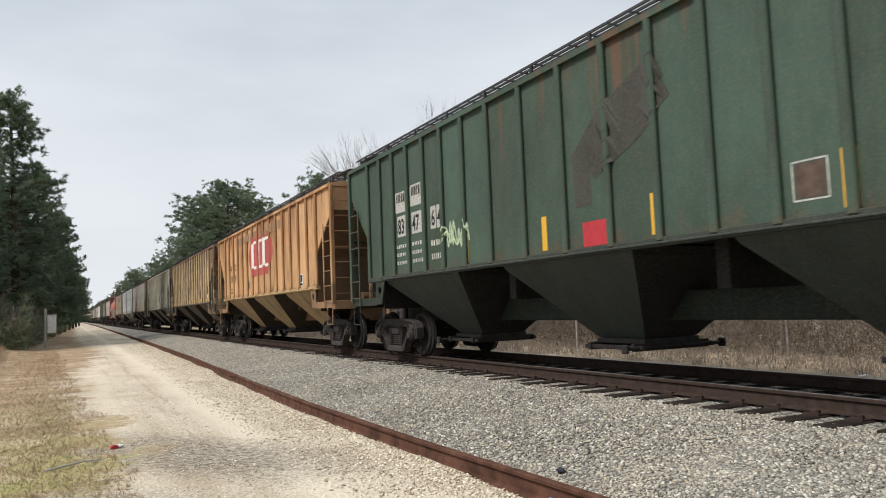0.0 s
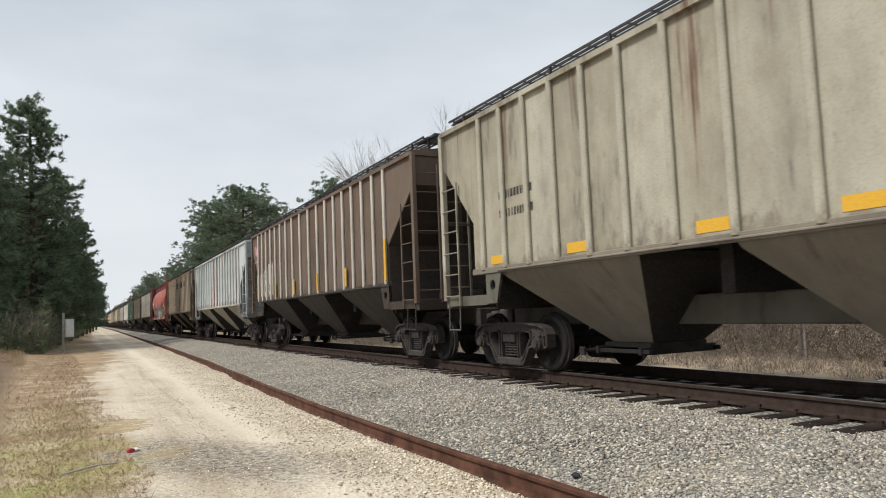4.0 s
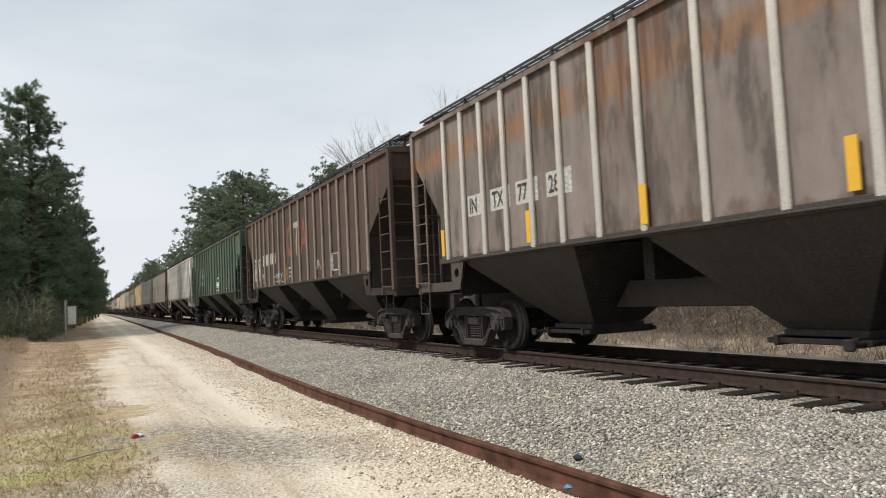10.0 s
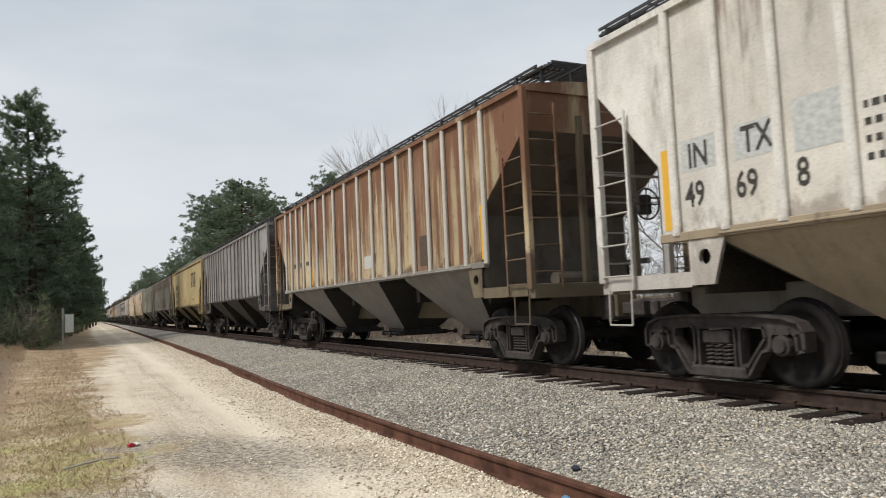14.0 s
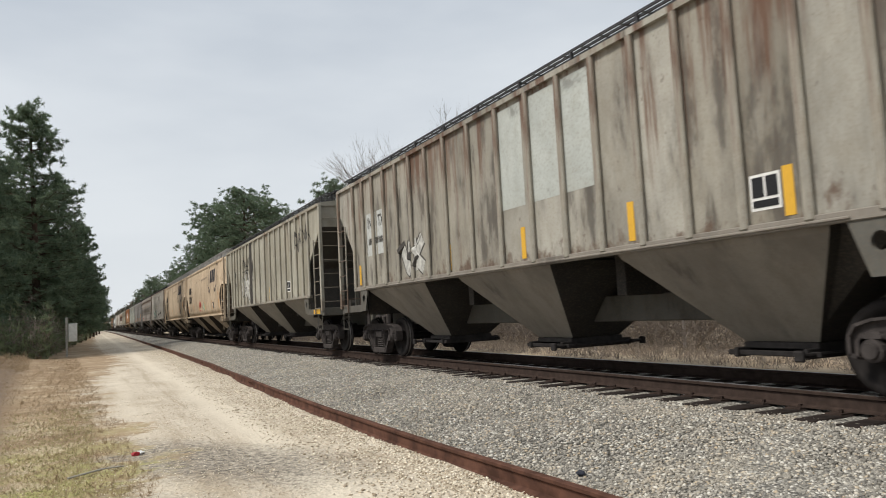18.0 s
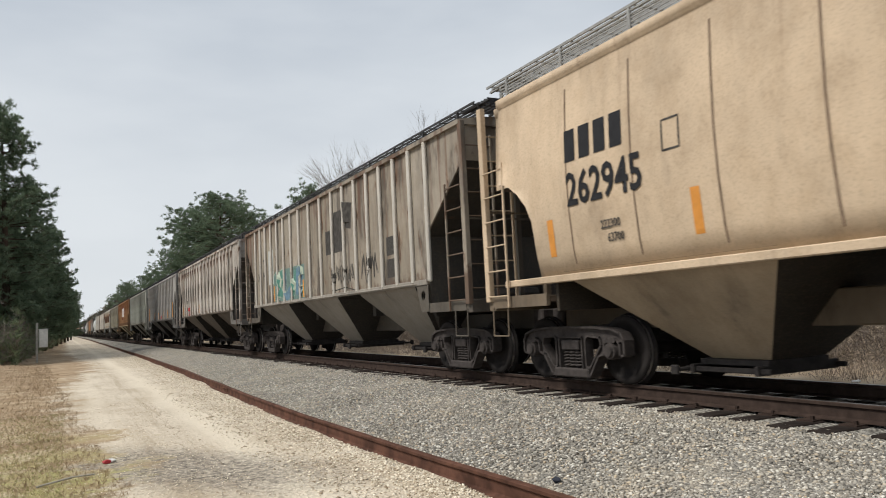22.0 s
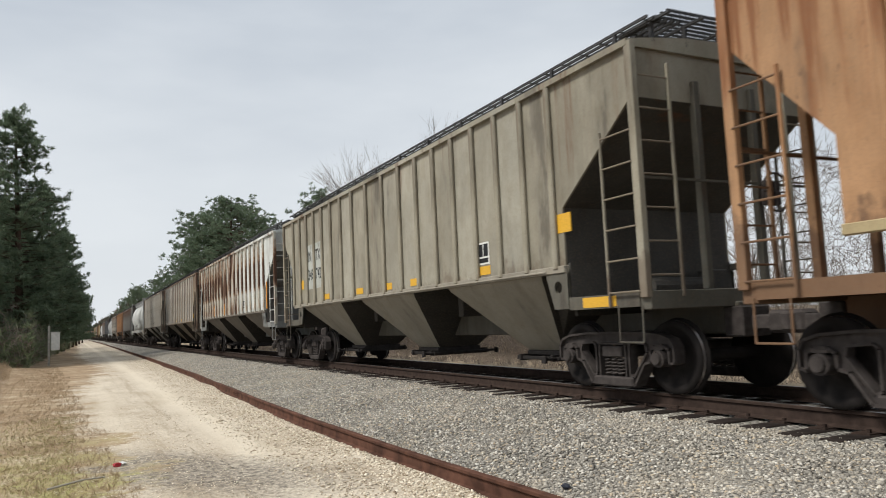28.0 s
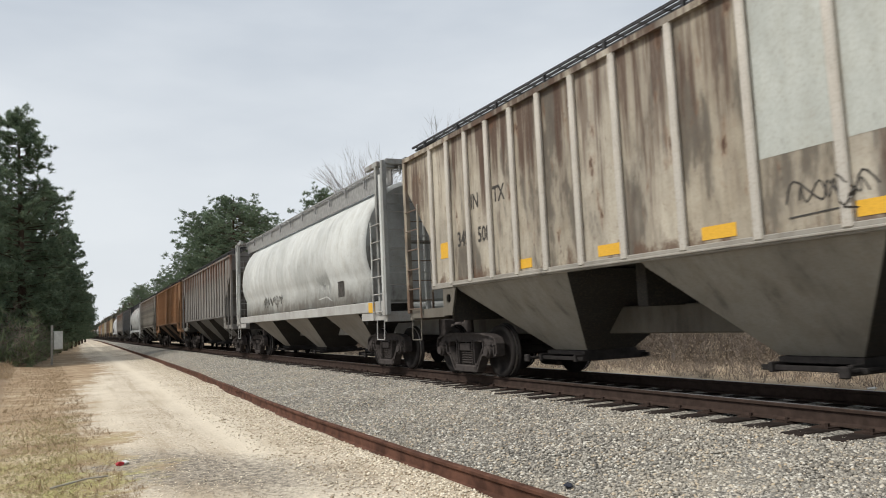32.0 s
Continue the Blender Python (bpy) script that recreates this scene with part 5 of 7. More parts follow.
def graffiti(car, kind, ribs, y, z, w, h, n, fills, line, seed, lw=0.05):
    """Sprayed shapes from y towards the near end, bent past reading; without fills a quick thin scrawl."""
    r = random.Random(seed)
    by_mat = {}
    if not fills:
        bm = by_mat.setdefault((line, 0.002), bmesh.new())
        stroke(bm, scrawl(r, y, z, w, h, n), lw, kind, ribs)
        stroke(bm, scrawl(r, y - 0.1 * w, z - 0.1 * h, 0.8 * w, 0.7 * h, n + 2), lw * 0.8, kind, ribs)
        if r.random() < 0.7:
            stroke(bm, [(y, z - h * 1.05), (y - w * 0.6, z - h * 0.98), (y - w, z - h * 1.15)], lw * 0.8, kind, ribs)
    for i in range(n if fills else 0):
        yy, ww = y - i * w / n, w / n * 1.08
        top, hh = z + r.uniform(-0.06, 0.06) * h, h * r.uniform(0.85, 1.05)
        lean, f, fat = r.uniform(-0.25, 0.25), r.choice(fills), ww * r.uniform(0.3, 0.42)
        for sk in r.choice(SHAPES):
            q = [(yy - ww * (0.1 + 0.8 * a + lean * (b - 0.5)) + r.uniform(-0.06, 0.06) * ww, top - hh * (0.95 - 0.85 * b) + r.uniform(-0.05, 0.05) * hh) for a, b in sk]
            stroke(by_mat.setdefault((line, 0.0), bmesh.new()), q, fat + 2 * lw, kind, ribs)
            stroke(by_mat.setdefault((f, 0.003 + 0.0007 * (i % 3)), bmesh.new()), q, fat, kind, ribs)
            if r.random() < 0.5:
                stroke(by_mat.setdefault((line, 0.006), bmesh.new()), [(a + fat * 0.2, b + fat * 0.2) for a, b in q[:2]], lw * 0.5, kind, ribs)
    for (mt, out), bm in by_mat.items():
        tagged(part("graffiti", bm, M[mt], car), "sprayed graffiti", kind="stuff").location = (-out, 0, 0)


def freight_car(label, kind, hull, low, endc, roofc, group, ribs, ribc=None, walkc=None, full=True, high=False, slope=None, trim=0.0, grub=None):
    """One covered hopper car. kind: rib, flat (no ribs), curved or tank. slope: paint of the undersides, shade
    included.
    """
    car = tagged(new("hopper_car"), label, "freight car", group)
    shape = "rib" if kind == "flat" else kind
    CAR_RIBS[car.name] = sorted(ribs)
    walkc, slope = walkc or M["grate"], slope or low
    grub = grub or hull
    squeeze = 1 - trim / 16.3
    cut = pose(0, trim / 2, 0) @ Matrix.Diagonal((1, squeeze, 1, 1))
    near = {1: pose(0, trim, 0), -1: Matrix.Identity(4)}
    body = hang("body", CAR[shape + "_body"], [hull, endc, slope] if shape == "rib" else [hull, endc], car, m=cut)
    if shape == "rib":
        roof = hang("roof", CAR["roof"], roofc, car, m=cut)
        for y in (-5.4, -1.8, 1.8, 5.4):
            hang("hatch", CAR["hatch"], roofc, roof, m=pose(0, y, 0))
    else:
        for y in (-5.4, -1.8, 1.8, 5.4):
            hang("hatch", CAR["hatch"], roofc, car, m=pose(0, y, -0.06))
    if shape == "tank":
        rw = hang("roof_walk", CAR["walk_low"], walkc, car, "roof walk of open grating", Matrix.Diagonal((0.93, 1, 1, 1)))
        for s in (-1, 1):
            hang("walk_fascia", CAR["fascia"], walkc, rw, m=pose(s * 1.24, 0, 0))
    else:
        hang("roof_walk", CAR["walk_high" if high else "walk_low"], walkc, car, "roof walk of open grating", cut)
    for s in (-1, 1):
        if shape == "rib":
            for y in ribs:
                if full or s < 0:
                    hang("rib", CAR["rib"], ribc or hull, body, m=pose(s * (HALF - 0.033), (y - trim / 2) / squeeze, 0))
            hang("side_sill", CAR["sill"], low, car, m=pose(s * 1.53, 0, 0, 0, 0, 0 if s < 0 else 180))
        else:
            hang("side_sill", CAR["sill_thin" if shape == "curved" else "sill_long"], hull, car, m=pose(s * 1.5, 0, 0))
    for y in (-4.5, 0, 4.5):
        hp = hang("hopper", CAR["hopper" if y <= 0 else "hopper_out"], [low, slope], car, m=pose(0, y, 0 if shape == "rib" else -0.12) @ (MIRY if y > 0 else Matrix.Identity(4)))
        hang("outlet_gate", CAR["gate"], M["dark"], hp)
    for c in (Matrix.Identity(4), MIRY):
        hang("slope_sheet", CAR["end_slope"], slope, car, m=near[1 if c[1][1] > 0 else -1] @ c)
    # Dark plates added between the hoppers, to block the sky behind.
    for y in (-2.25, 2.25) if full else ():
        hang("gap_plate", CAR["cross_in"], slope, car, m=pose(0, y, 0))
    hang("centre_sill", CAR["spine"], grub, car)
    for c in CORNERS:
        c = near[1 if c[1][1] > 0 else -1] @ c
        if shape == "rib":
            hang("gusset", CAR["gusset"], grub, car, m=c)
        if full or c[0][0] > 0:
            sl = hang("side_ladder", CAR["lad_s"], hull, car, m=c)
            el = hang("end_ladder", CAR["lad_e"], hull, car, m=c)
            if full:
                for z in SIDE_Z:
                    hang("rung", CAR["rung_s"], hull, sl, m=pose(0, 0, z))
                for z in END_Z:
                    hang("rung", CAR["rung_e"], hull, el, m=pose(0, 0, z))
            hang("stirrup_step", CAR["stirrup"], grub, car, m=c)
            hang("corner_post", CAR["post"], hull, car, m=c @ pose(-1.55, -END, 0))
    for c in (near[1] @ CORNERS[0], CORNERS[3]):
        pl = hang("end_sill", PLATFORM["end_sill"], grub, car, m=c)
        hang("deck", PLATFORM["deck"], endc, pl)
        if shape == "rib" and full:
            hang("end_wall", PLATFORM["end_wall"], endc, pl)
        for q in (Matrix.Identity(4), MIRX):
            hang("side_beam", PLATFORM["side_beam"], grub, pl, m=q)
            hang("end_post", PLATFORM["end_post"], grub, pl, m=q)
        hang("coupler", CAR["coupler"], M["cast"], car, m=c)
        hang("handrail", CAR["bar"], grub, car, m=c @ pose(0, -END - 0.03, 2.62))
    if shape == "tank" and full:
        for c in (CORNERS[0], CORNERS[3]):
            for nm, me in CAGE:
                hang(nm, me, endc, car, m=c)
    if full:
        hang("brake_wheel", CAR["brake"], M["cast"], car, "hand brake wheel", pose(0.62, -END - 0.14 + trim, 2.5))
        hang("air_reservoir", CAR["reservoir"], endc, car)
    for s in (-1, 1):
        add_truck(car, s * TRUCK_Y + (trim if s < 0 else 0), full)
    return car


RIB_ROW = [7.0, 6.3, 5.6, 4.87, 4.12, 3.36, 2.55, 1.7, 0.72, -0.27, -1.2, -2.04, -2.83, -3.6, -4.35, -5.1, -5.85, -6.57]
RIB_SHIFT = {21: 0.1, 2: -0.12, 3: -0.27, 5: 0.1, 8: -0.25, 9: -0.1, 10: -0.05, 11: -0.15, 12: -0.18, 16: -0.1, 19: -0.24, 20: -0.18, 24: 0.1, 26: -0.13}


def rib_places(k, n):
    return [y + RIB_SHIFT.get(k, 0.0) if n == 18 else y for y in even(n)]


def even(n, span=6.62):
    if n == 18:
        return RIB_ROW[::-1]
    return [-span + 2 * span * i / (n - 1) for i in range(n)]


# ---- the train, car by car, in the order in which they pass ----
GAPS = [16.99, 34.42, 52.43, 70.25, 88.01, 105.77, 123.88, 141.6, 159.31, 177.06, 194.92, 212.96, 230.86, 248.57, 266.29, 284.09, 302.28, 319.2, 335.69, 353.34, 371.0, 388.76, 406.64, 424.55, 442.28, 459.99, 477.91, 495.6, 513.4]
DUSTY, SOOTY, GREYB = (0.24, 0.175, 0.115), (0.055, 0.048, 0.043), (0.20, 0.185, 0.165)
# kind, ribs, hull, hull wear (rust, grime, blotch), hopper colour, end colour (soot and shade in it), label
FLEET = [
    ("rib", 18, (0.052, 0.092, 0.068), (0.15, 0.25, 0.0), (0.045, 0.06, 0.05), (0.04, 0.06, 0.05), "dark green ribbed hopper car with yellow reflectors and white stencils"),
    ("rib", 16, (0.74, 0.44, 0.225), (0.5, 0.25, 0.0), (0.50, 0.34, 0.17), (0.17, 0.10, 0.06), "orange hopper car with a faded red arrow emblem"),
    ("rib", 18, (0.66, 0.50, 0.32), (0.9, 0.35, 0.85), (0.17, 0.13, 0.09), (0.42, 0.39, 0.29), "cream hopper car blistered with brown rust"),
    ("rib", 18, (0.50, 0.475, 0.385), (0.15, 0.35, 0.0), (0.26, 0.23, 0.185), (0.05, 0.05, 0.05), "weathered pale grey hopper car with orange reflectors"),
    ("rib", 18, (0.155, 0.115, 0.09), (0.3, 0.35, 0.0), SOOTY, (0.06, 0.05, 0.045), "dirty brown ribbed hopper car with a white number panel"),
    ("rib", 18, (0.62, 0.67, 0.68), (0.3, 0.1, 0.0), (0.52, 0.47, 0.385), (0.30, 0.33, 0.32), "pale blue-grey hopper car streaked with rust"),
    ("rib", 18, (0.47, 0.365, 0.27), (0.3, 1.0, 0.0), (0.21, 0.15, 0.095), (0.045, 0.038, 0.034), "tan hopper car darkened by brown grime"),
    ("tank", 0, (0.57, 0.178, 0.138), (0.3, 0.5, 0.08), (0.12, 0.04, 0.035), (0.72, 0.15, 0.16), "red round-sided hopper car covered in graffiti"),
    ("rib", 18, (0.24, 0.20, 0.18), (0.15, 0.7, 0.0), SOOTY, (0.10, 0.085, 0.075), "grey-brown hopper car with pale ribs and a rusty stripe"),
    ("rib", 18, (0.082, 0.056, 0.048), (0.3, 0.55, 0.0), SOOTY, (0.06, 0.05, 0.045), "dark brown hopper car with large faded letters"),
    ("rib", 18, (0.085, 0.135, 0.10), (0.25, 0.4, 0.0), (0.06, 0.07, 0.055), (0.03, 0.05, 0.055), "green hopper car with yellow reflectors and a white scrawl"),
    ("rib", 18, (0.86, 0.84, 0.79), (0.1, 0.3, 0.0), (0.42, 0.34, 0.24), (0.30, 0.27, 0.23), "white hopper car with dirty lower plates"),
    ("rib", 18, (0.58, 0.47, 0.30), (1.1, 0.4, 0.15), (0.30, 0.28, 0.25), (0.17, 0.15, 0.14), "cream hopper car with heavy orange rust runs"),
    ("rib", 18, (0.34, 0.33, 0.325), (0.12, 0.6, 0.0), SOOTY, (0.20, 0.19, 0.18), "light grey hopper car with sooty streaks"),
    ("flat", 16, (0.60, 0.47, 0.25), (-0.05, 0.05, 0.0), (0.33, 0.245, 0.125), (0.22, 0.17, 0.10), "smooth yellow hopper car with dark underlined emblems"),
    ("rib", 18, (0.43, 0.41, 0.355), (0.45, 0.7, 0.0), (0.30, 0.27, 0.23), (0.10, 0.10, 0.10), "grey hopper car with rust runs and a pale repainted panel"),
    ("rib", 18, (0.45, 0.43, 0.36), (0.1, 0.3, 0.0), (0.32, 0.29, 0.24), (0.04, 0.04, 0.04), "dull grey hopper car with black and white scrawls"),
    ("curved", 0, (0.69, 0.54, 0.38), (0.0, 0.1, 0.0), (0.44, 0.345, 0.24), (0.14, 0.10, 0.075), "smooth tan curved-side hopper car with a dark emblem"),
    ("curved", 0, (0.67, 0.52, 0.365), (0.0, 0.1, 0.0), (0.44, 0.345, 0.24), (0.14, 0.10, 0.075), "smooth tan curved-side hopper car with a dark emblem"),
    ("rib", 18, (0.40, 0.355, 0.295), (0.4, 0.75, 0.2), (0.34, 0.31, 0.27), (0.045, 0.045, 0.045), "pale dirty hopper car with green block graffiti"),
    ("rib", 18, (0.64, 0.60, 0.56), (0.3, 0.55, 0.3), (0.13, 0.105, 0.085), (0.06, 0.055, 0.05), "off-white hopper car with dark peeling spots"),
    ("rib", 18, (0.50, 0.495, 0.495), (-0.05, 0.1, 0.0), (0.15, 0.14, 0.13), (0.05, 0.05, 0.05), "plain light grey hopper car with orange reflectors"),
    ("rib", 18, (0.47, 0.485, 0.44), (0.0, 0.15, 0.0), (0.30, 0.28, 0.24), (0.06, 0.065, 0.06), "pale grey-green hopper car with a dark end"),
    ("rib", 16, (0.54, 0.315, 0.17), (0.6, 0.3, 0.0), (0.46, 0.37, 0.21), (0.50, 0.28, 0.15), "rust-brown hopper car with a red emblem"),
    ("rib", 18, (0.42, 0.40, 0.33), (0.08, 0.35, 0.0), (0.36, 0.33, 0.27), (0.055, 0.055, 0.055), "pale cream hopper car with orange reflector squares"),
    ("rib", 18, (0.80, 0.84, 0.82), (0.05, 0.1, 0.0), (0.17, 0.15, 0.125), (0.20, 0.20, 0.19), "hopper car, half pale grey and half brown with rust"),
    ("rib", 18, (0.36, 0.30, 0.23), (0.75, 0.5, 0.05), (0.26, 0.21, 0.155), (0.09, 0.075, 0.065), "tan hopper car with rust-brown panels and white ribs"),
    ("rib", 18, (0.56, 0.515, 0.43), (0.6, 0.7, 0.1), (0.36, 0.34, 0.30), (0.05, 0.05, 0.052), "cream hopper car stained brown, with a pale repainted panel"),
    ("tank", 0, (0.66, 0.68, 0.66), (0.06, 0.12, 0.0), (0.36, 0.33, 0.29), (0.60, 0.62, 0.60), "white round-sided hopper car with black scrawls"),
]
FAR = [("rib", (0.26, 0.25, 0.235)), ("rib", (0.36, 0.19, 0.095)), ("rib", (0.45, 0.42, 0.37)), ("tank", (0.55, 0.57, 0.57)), ("rib", (0.09, 0.10, 0.11)), ("rib", (0.25, 0.235, 0.215)), ("tank", (0.62, 0.64, 0.66)), ("flat", (0.40, 0.30, 0.16)), ("rib", (0.20, 0.12, 0.07)), ("rib", (0.32, 0.30, 0.26)), ("flat", (0.42, 0.31, 0.16))]
rng = random.Random(77)
far_paint = {}
CARS = []
M["redwalk"] = plain("red_walk", (0.15, 0.034, 0.035), 0.7, 0, 0.2)
GREY_WALK = plain("pale_walk", (0.30, 0.30, 0.29), 0.6, 0.3, 0.2)
for k in range(54):
    if k < len(FLEET):
        kind, nr, col, (ru, gr, bl), low, endc, label = FLEET[k]
        col = tuple(v * (0.78 if max(col) > 0.3 else 0.9) for v in col)
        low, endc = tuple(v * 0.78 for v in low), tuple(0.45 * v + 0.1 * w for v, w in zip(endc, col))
        hull = paint("paint", col, ru, gr, {12: (0.14, 0.055, 0.028), 27: (0.07, 0.04, 0.028), 26: (0.10, 0.05, 0.032)}.get(k, RUST) if k not in (1, 23) else (0.19, 0.075, 0.03), bl, 5.3 * k + 1, 0.5, SOOT, (-1.6, (0.47, 0.46, 0.40)) if k == 25 else None, (3.35, 3.85, (0.24, 0.13, 0.07)) if k == 8 else None, rib_places(k, nr) if kind == "rib" else (), kind != "curved")
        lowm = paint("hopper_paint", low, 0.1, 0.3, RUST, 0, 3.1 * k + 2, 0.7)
        # End sheets: soot and the shade below the overhang, both in the colour.
        endm = paint("sooty_shaded_end", endc, 0.1, 0.6, RUST, 0, 2.7 * k + 4, 0.7)
        # Slope sheets: near-black copy of the hopper colour, so shade is painted in.
        car = freight_car(label, kind, hull, lowm, endm, hull if kind != "tank" else endm, "train of hopper cars", rib_places(k, nr) if nr and kind == "rib" else [], None, M["redwalk"] if k == 7 else GREY_WALK if k in (14, 17, 18, 28) else None, True, k in (17, 18), paint("shaded_slope_paint", tuple(0.008 + v * 0.09 for v in low), 0.05, 0.4, RUST, 0, 1.7 * k + 9, 0.8), {1: 0.25, 16: 0.25, 10: 0.15, 11: 0.15, 12: 0.15, 23: 0.2}.get(k, 0.0), None if k in (1, 7, 11, 23, 28) else paint("grimy_paint", tuple(v * 0.3 for v in col), 0.3, 0.5, RUST, 0, 2.2 * k + 6, 0.8))
    else:
        kind, col = FAR[(k - len(FLEET)) % len(FAR)]
        key = (kind, col)
        if key not in far_paint:
            # Third paint: near black, for the shade on the slope sheets.
            far_paint[key] = (paint("paint", tuple(v * 0.75 for v in col), 0.45, 0.5, RUST, 0, k * 1.9), paint("hopper_paint", tuple(v * 0.45 for v in col), 0.1, 0.4, RUST, 0, k), paint("shaded_slope_paint", (0.035, 0.032, 0.03), 0.1, 0.4, RUST, 0, k))
        a, b, c = far_paint[key]
        car = freight_car("weathered covered hopper car further back in the train", kind, a, b, b, a, "train of hopper cars", even(18) if kind == "rib" else [], None, None, False, False, c)
    CARS.append(car)
for k, car in enumerate(CARS):
    g1 = GAPS[k] if k < len(GAPS) else GAPS[-1] + 17.8 * (k - len(GAPS) + 1)
    g0 = (GAPS[k - 1] if k <= len(GAPS) else g1 - 17.8) if k > 0 else g1 - 17.8
    car["start"] = (g0 + g1) / 2 + 0.2

# ---- stencils, reflectors, patches and graffiti on the flank that faces the camera ----
SH = -0.2
RIBS = [rib_places(i, f[1]) if f[0] == "rib" else [] for i, f in enumerate(FLEET)]
KIND = ["rib" if f[0] in ("rib", "flat") else f[0] for f in FLEET]


def words(k, y, z, size, mat, *texts):
    """Stencilled groups, each at its own y: pairs of y and text."""
    for yy, tx in texts:
        if KIND[k] == "rib":
            lettering(CARS[k], tx, yy + SH, z, size, mat)
        else:
            ob = lettering(CARS[k], tx, 0, 0, size, mat)
            me = ob.data.copy()
            for v in me.vertices:
                a, b = yy + SH - v.co.x * size * (0.8 if k != 7 else 0.76), z + v.co.y * size
                v.co = (-skin(KIND[k], [], a, b) - 0.008, a, b)
            ob.data = me
            ob.matrix_basis = Matrix.Identity(4)
            ob.material_slots[0].link, ob.material_slots[0].material = "OBJECT", M[mat]


def field(k, y, z, w, h, mat, name="paint_patch", label="", over=0.0):
    """A painted field that follows ribs and curves."""
    bm = bmesh.new()
    stroke(bm, [(y + SH - w / 2, z), (y + SH - w / 2, z + h)], w, KIND[k], RIBS[k])
    part(name, bm, M[mat] if isinstance(mat, str) else mat, CARS[k], label).location = (-over, 0, 0)


def line(k, pts, w, mat, name="paint_mark", over=0.0):
    bm = bmesh.new()
    stroke(bm, [(a + SH, b) for a, b in pts], w, KIND[k], RIBS[k])
    part(name, bm, M[mat], CARS[k]).location = (-over, 0, 0)


def ring(cy, cz, r, rz=None, a0=0.0, a1=6.2832, n=22):
    rz = rz or r
    return [(cy - r * math.cos(a0 + (a1 - a0) * i / n), cz + rz * math.sin(a0 + (a1 - a0) * i / n)) for i in range(n + 1)]


def strips(k, ys, mat="yellow", tall=True, big=(), z=1.75, x=None):
    for y in ys:
        b = y in big
        if KIND[k] == "rib":
            if tall:
                patch(CARS[k], y + SH + 0.06, z, 0.12, 0.92 if b else 0.48, mat, x or -SHEET - 0.006, "reflector")
            else:
                patch(CARS[k], y + SH + 0.23, z, 0.46, 0.14 if not b else 0.3, mat, x or -SHEET - 0.006, "reflector")
        else:
            bm = bmesh.new()
            stroke(bm, [(y + SH, z), (y + SH - (0.0 if tall else 0.5), z + (0.9 if b else 0.5 if tall else 0.0))], 0.13, KIND[k], [])
            part("reflector", bm, M[mat], CARS[k])


def plate(k, y, z, w=0.36, h=0.36):
    """Consolidated stencil: dark fields in a pale frame."""
    fr = patch(CARS[k], y + SH, z, w, h, "white", -SHEET - 0.004, "stencil_plate")
    for i in range(2):
        patch(CARS[k], y + SH - w * (0.08 + 0.46 * i), z + h * 0.36, w * 0.38, h * 0.56, "black", -SHEET - 0.008, "stencil_field")
    patch(CARS[k], y + SH - w * 0.08, z + h * 0.08, w * 0.84, h * 0.2, "black", -SHEET - 0.008, "stencil_field")


def blocks(k, y, z, w, h, n, mat):
    """Plain blocks in the place of a company's letters."""
    for i in range(n):
        field(k, y - i * w / n, z, w / n * 0.72, h, mat, "emblem_block", over=0.003)


M["rustpanel"] = paint("rust_panel", (0.24, 0.135, 0.075), 0.6, 0.4, RUST, 0.4, 61.0)
M["brownpanel"] = paint("brown_panel", (0.17, 0.075, 0.045), 0.5, 0.4, RUST, 0.2, 62.0)
M["tanpanel"] = paint("tan_panel", (0.28, 0.165, 0.09), 0.5, 0.35, RUST, 0.1, 63.0)
M["palepanel"] = paint("pale_panel", (0.42, 0.44, 0.41), 0.1, 0.3, RUST, 0.0, 64.0)
M["greyfade"] = paint("grey_fade", (0.50, 0.475, 0.43), 0.1, 0.3, RUST, 0.0, 79.0)
M["palepanel2"] = paint("faded_panel", (0.36, 0.33, 0.28), 0.1, 0.35, RUST, 0.0, 74.0)
M["fadedred"] = paint("faded_red", (0.42, 0.085, 0.075), 0.15, 0.12, RUST, 0.0, 66.0)
M["darkred"] = paint("dark_red", (0.17, 0.035, 0.028), 0.3, 0.3, RUST, 0.0, 67.0)
M["dimgreen"] = plain("dim_green_paint", (0.12, 0.19, 0.17), 0.6, 0, 0.25)
M["dimblue"] = plain("dim_blue_paint", (0.11, 0.19, 0.25), 0.6, 0, 0.3)
M["palelime"] = plain("pale_lime_paint", (0.36, 0.42, 0.33), 0.6, 0, 0.25)
M["dimbrown"] = plain("worn_brown_paint", (0.27, 0.17, 0.095), 0.7, 0, 0.4)
M["dimblack"] = plain("worn_black_paint", (0.06, 0.055, 0.05), 0.7, 0, 0.4)
M["dimwhite"] = plain("worn_white_paint", (0.43, 0.42, 0.385), 0.7, 0, 0.35)
M["palegrey"] = plain("pale_grey_paint", (0.45, 0.46, 0.44), 0.6, 0, 0.2)
M["rib_white"] = paint("rib_white", (0.50, 0.47, 0.42), 0.2, 0.25, RUST, 0.0, 68.0)
M["rib_cream"] = paint("rib_cream", (0.56, 0.43, 0.25), 0.25, 0.15, RUST, 0.1, 69.0)
M["rib_tan"] = paint("rib_tan", (0.25, 0.205, 0.16), 0.3, 0.3, RUST, 0.0, 70.0)
M["rib_dust"] = paint("rib_dust", (0.44, 0.36, 0.275), 0.2, 0.3, RUST, 0.0, 78.0)
M["rib_orange"] = paint("rib_orange", (0.46, 0.20, 0.08), 0.3, 0.15, RUST, 0.0, 71.0)
M["darkstain"] = paint("dark_stain", (0.05, 0.052, 0.042), 0.3, 0.3, RUST, 0.0, 72.0)
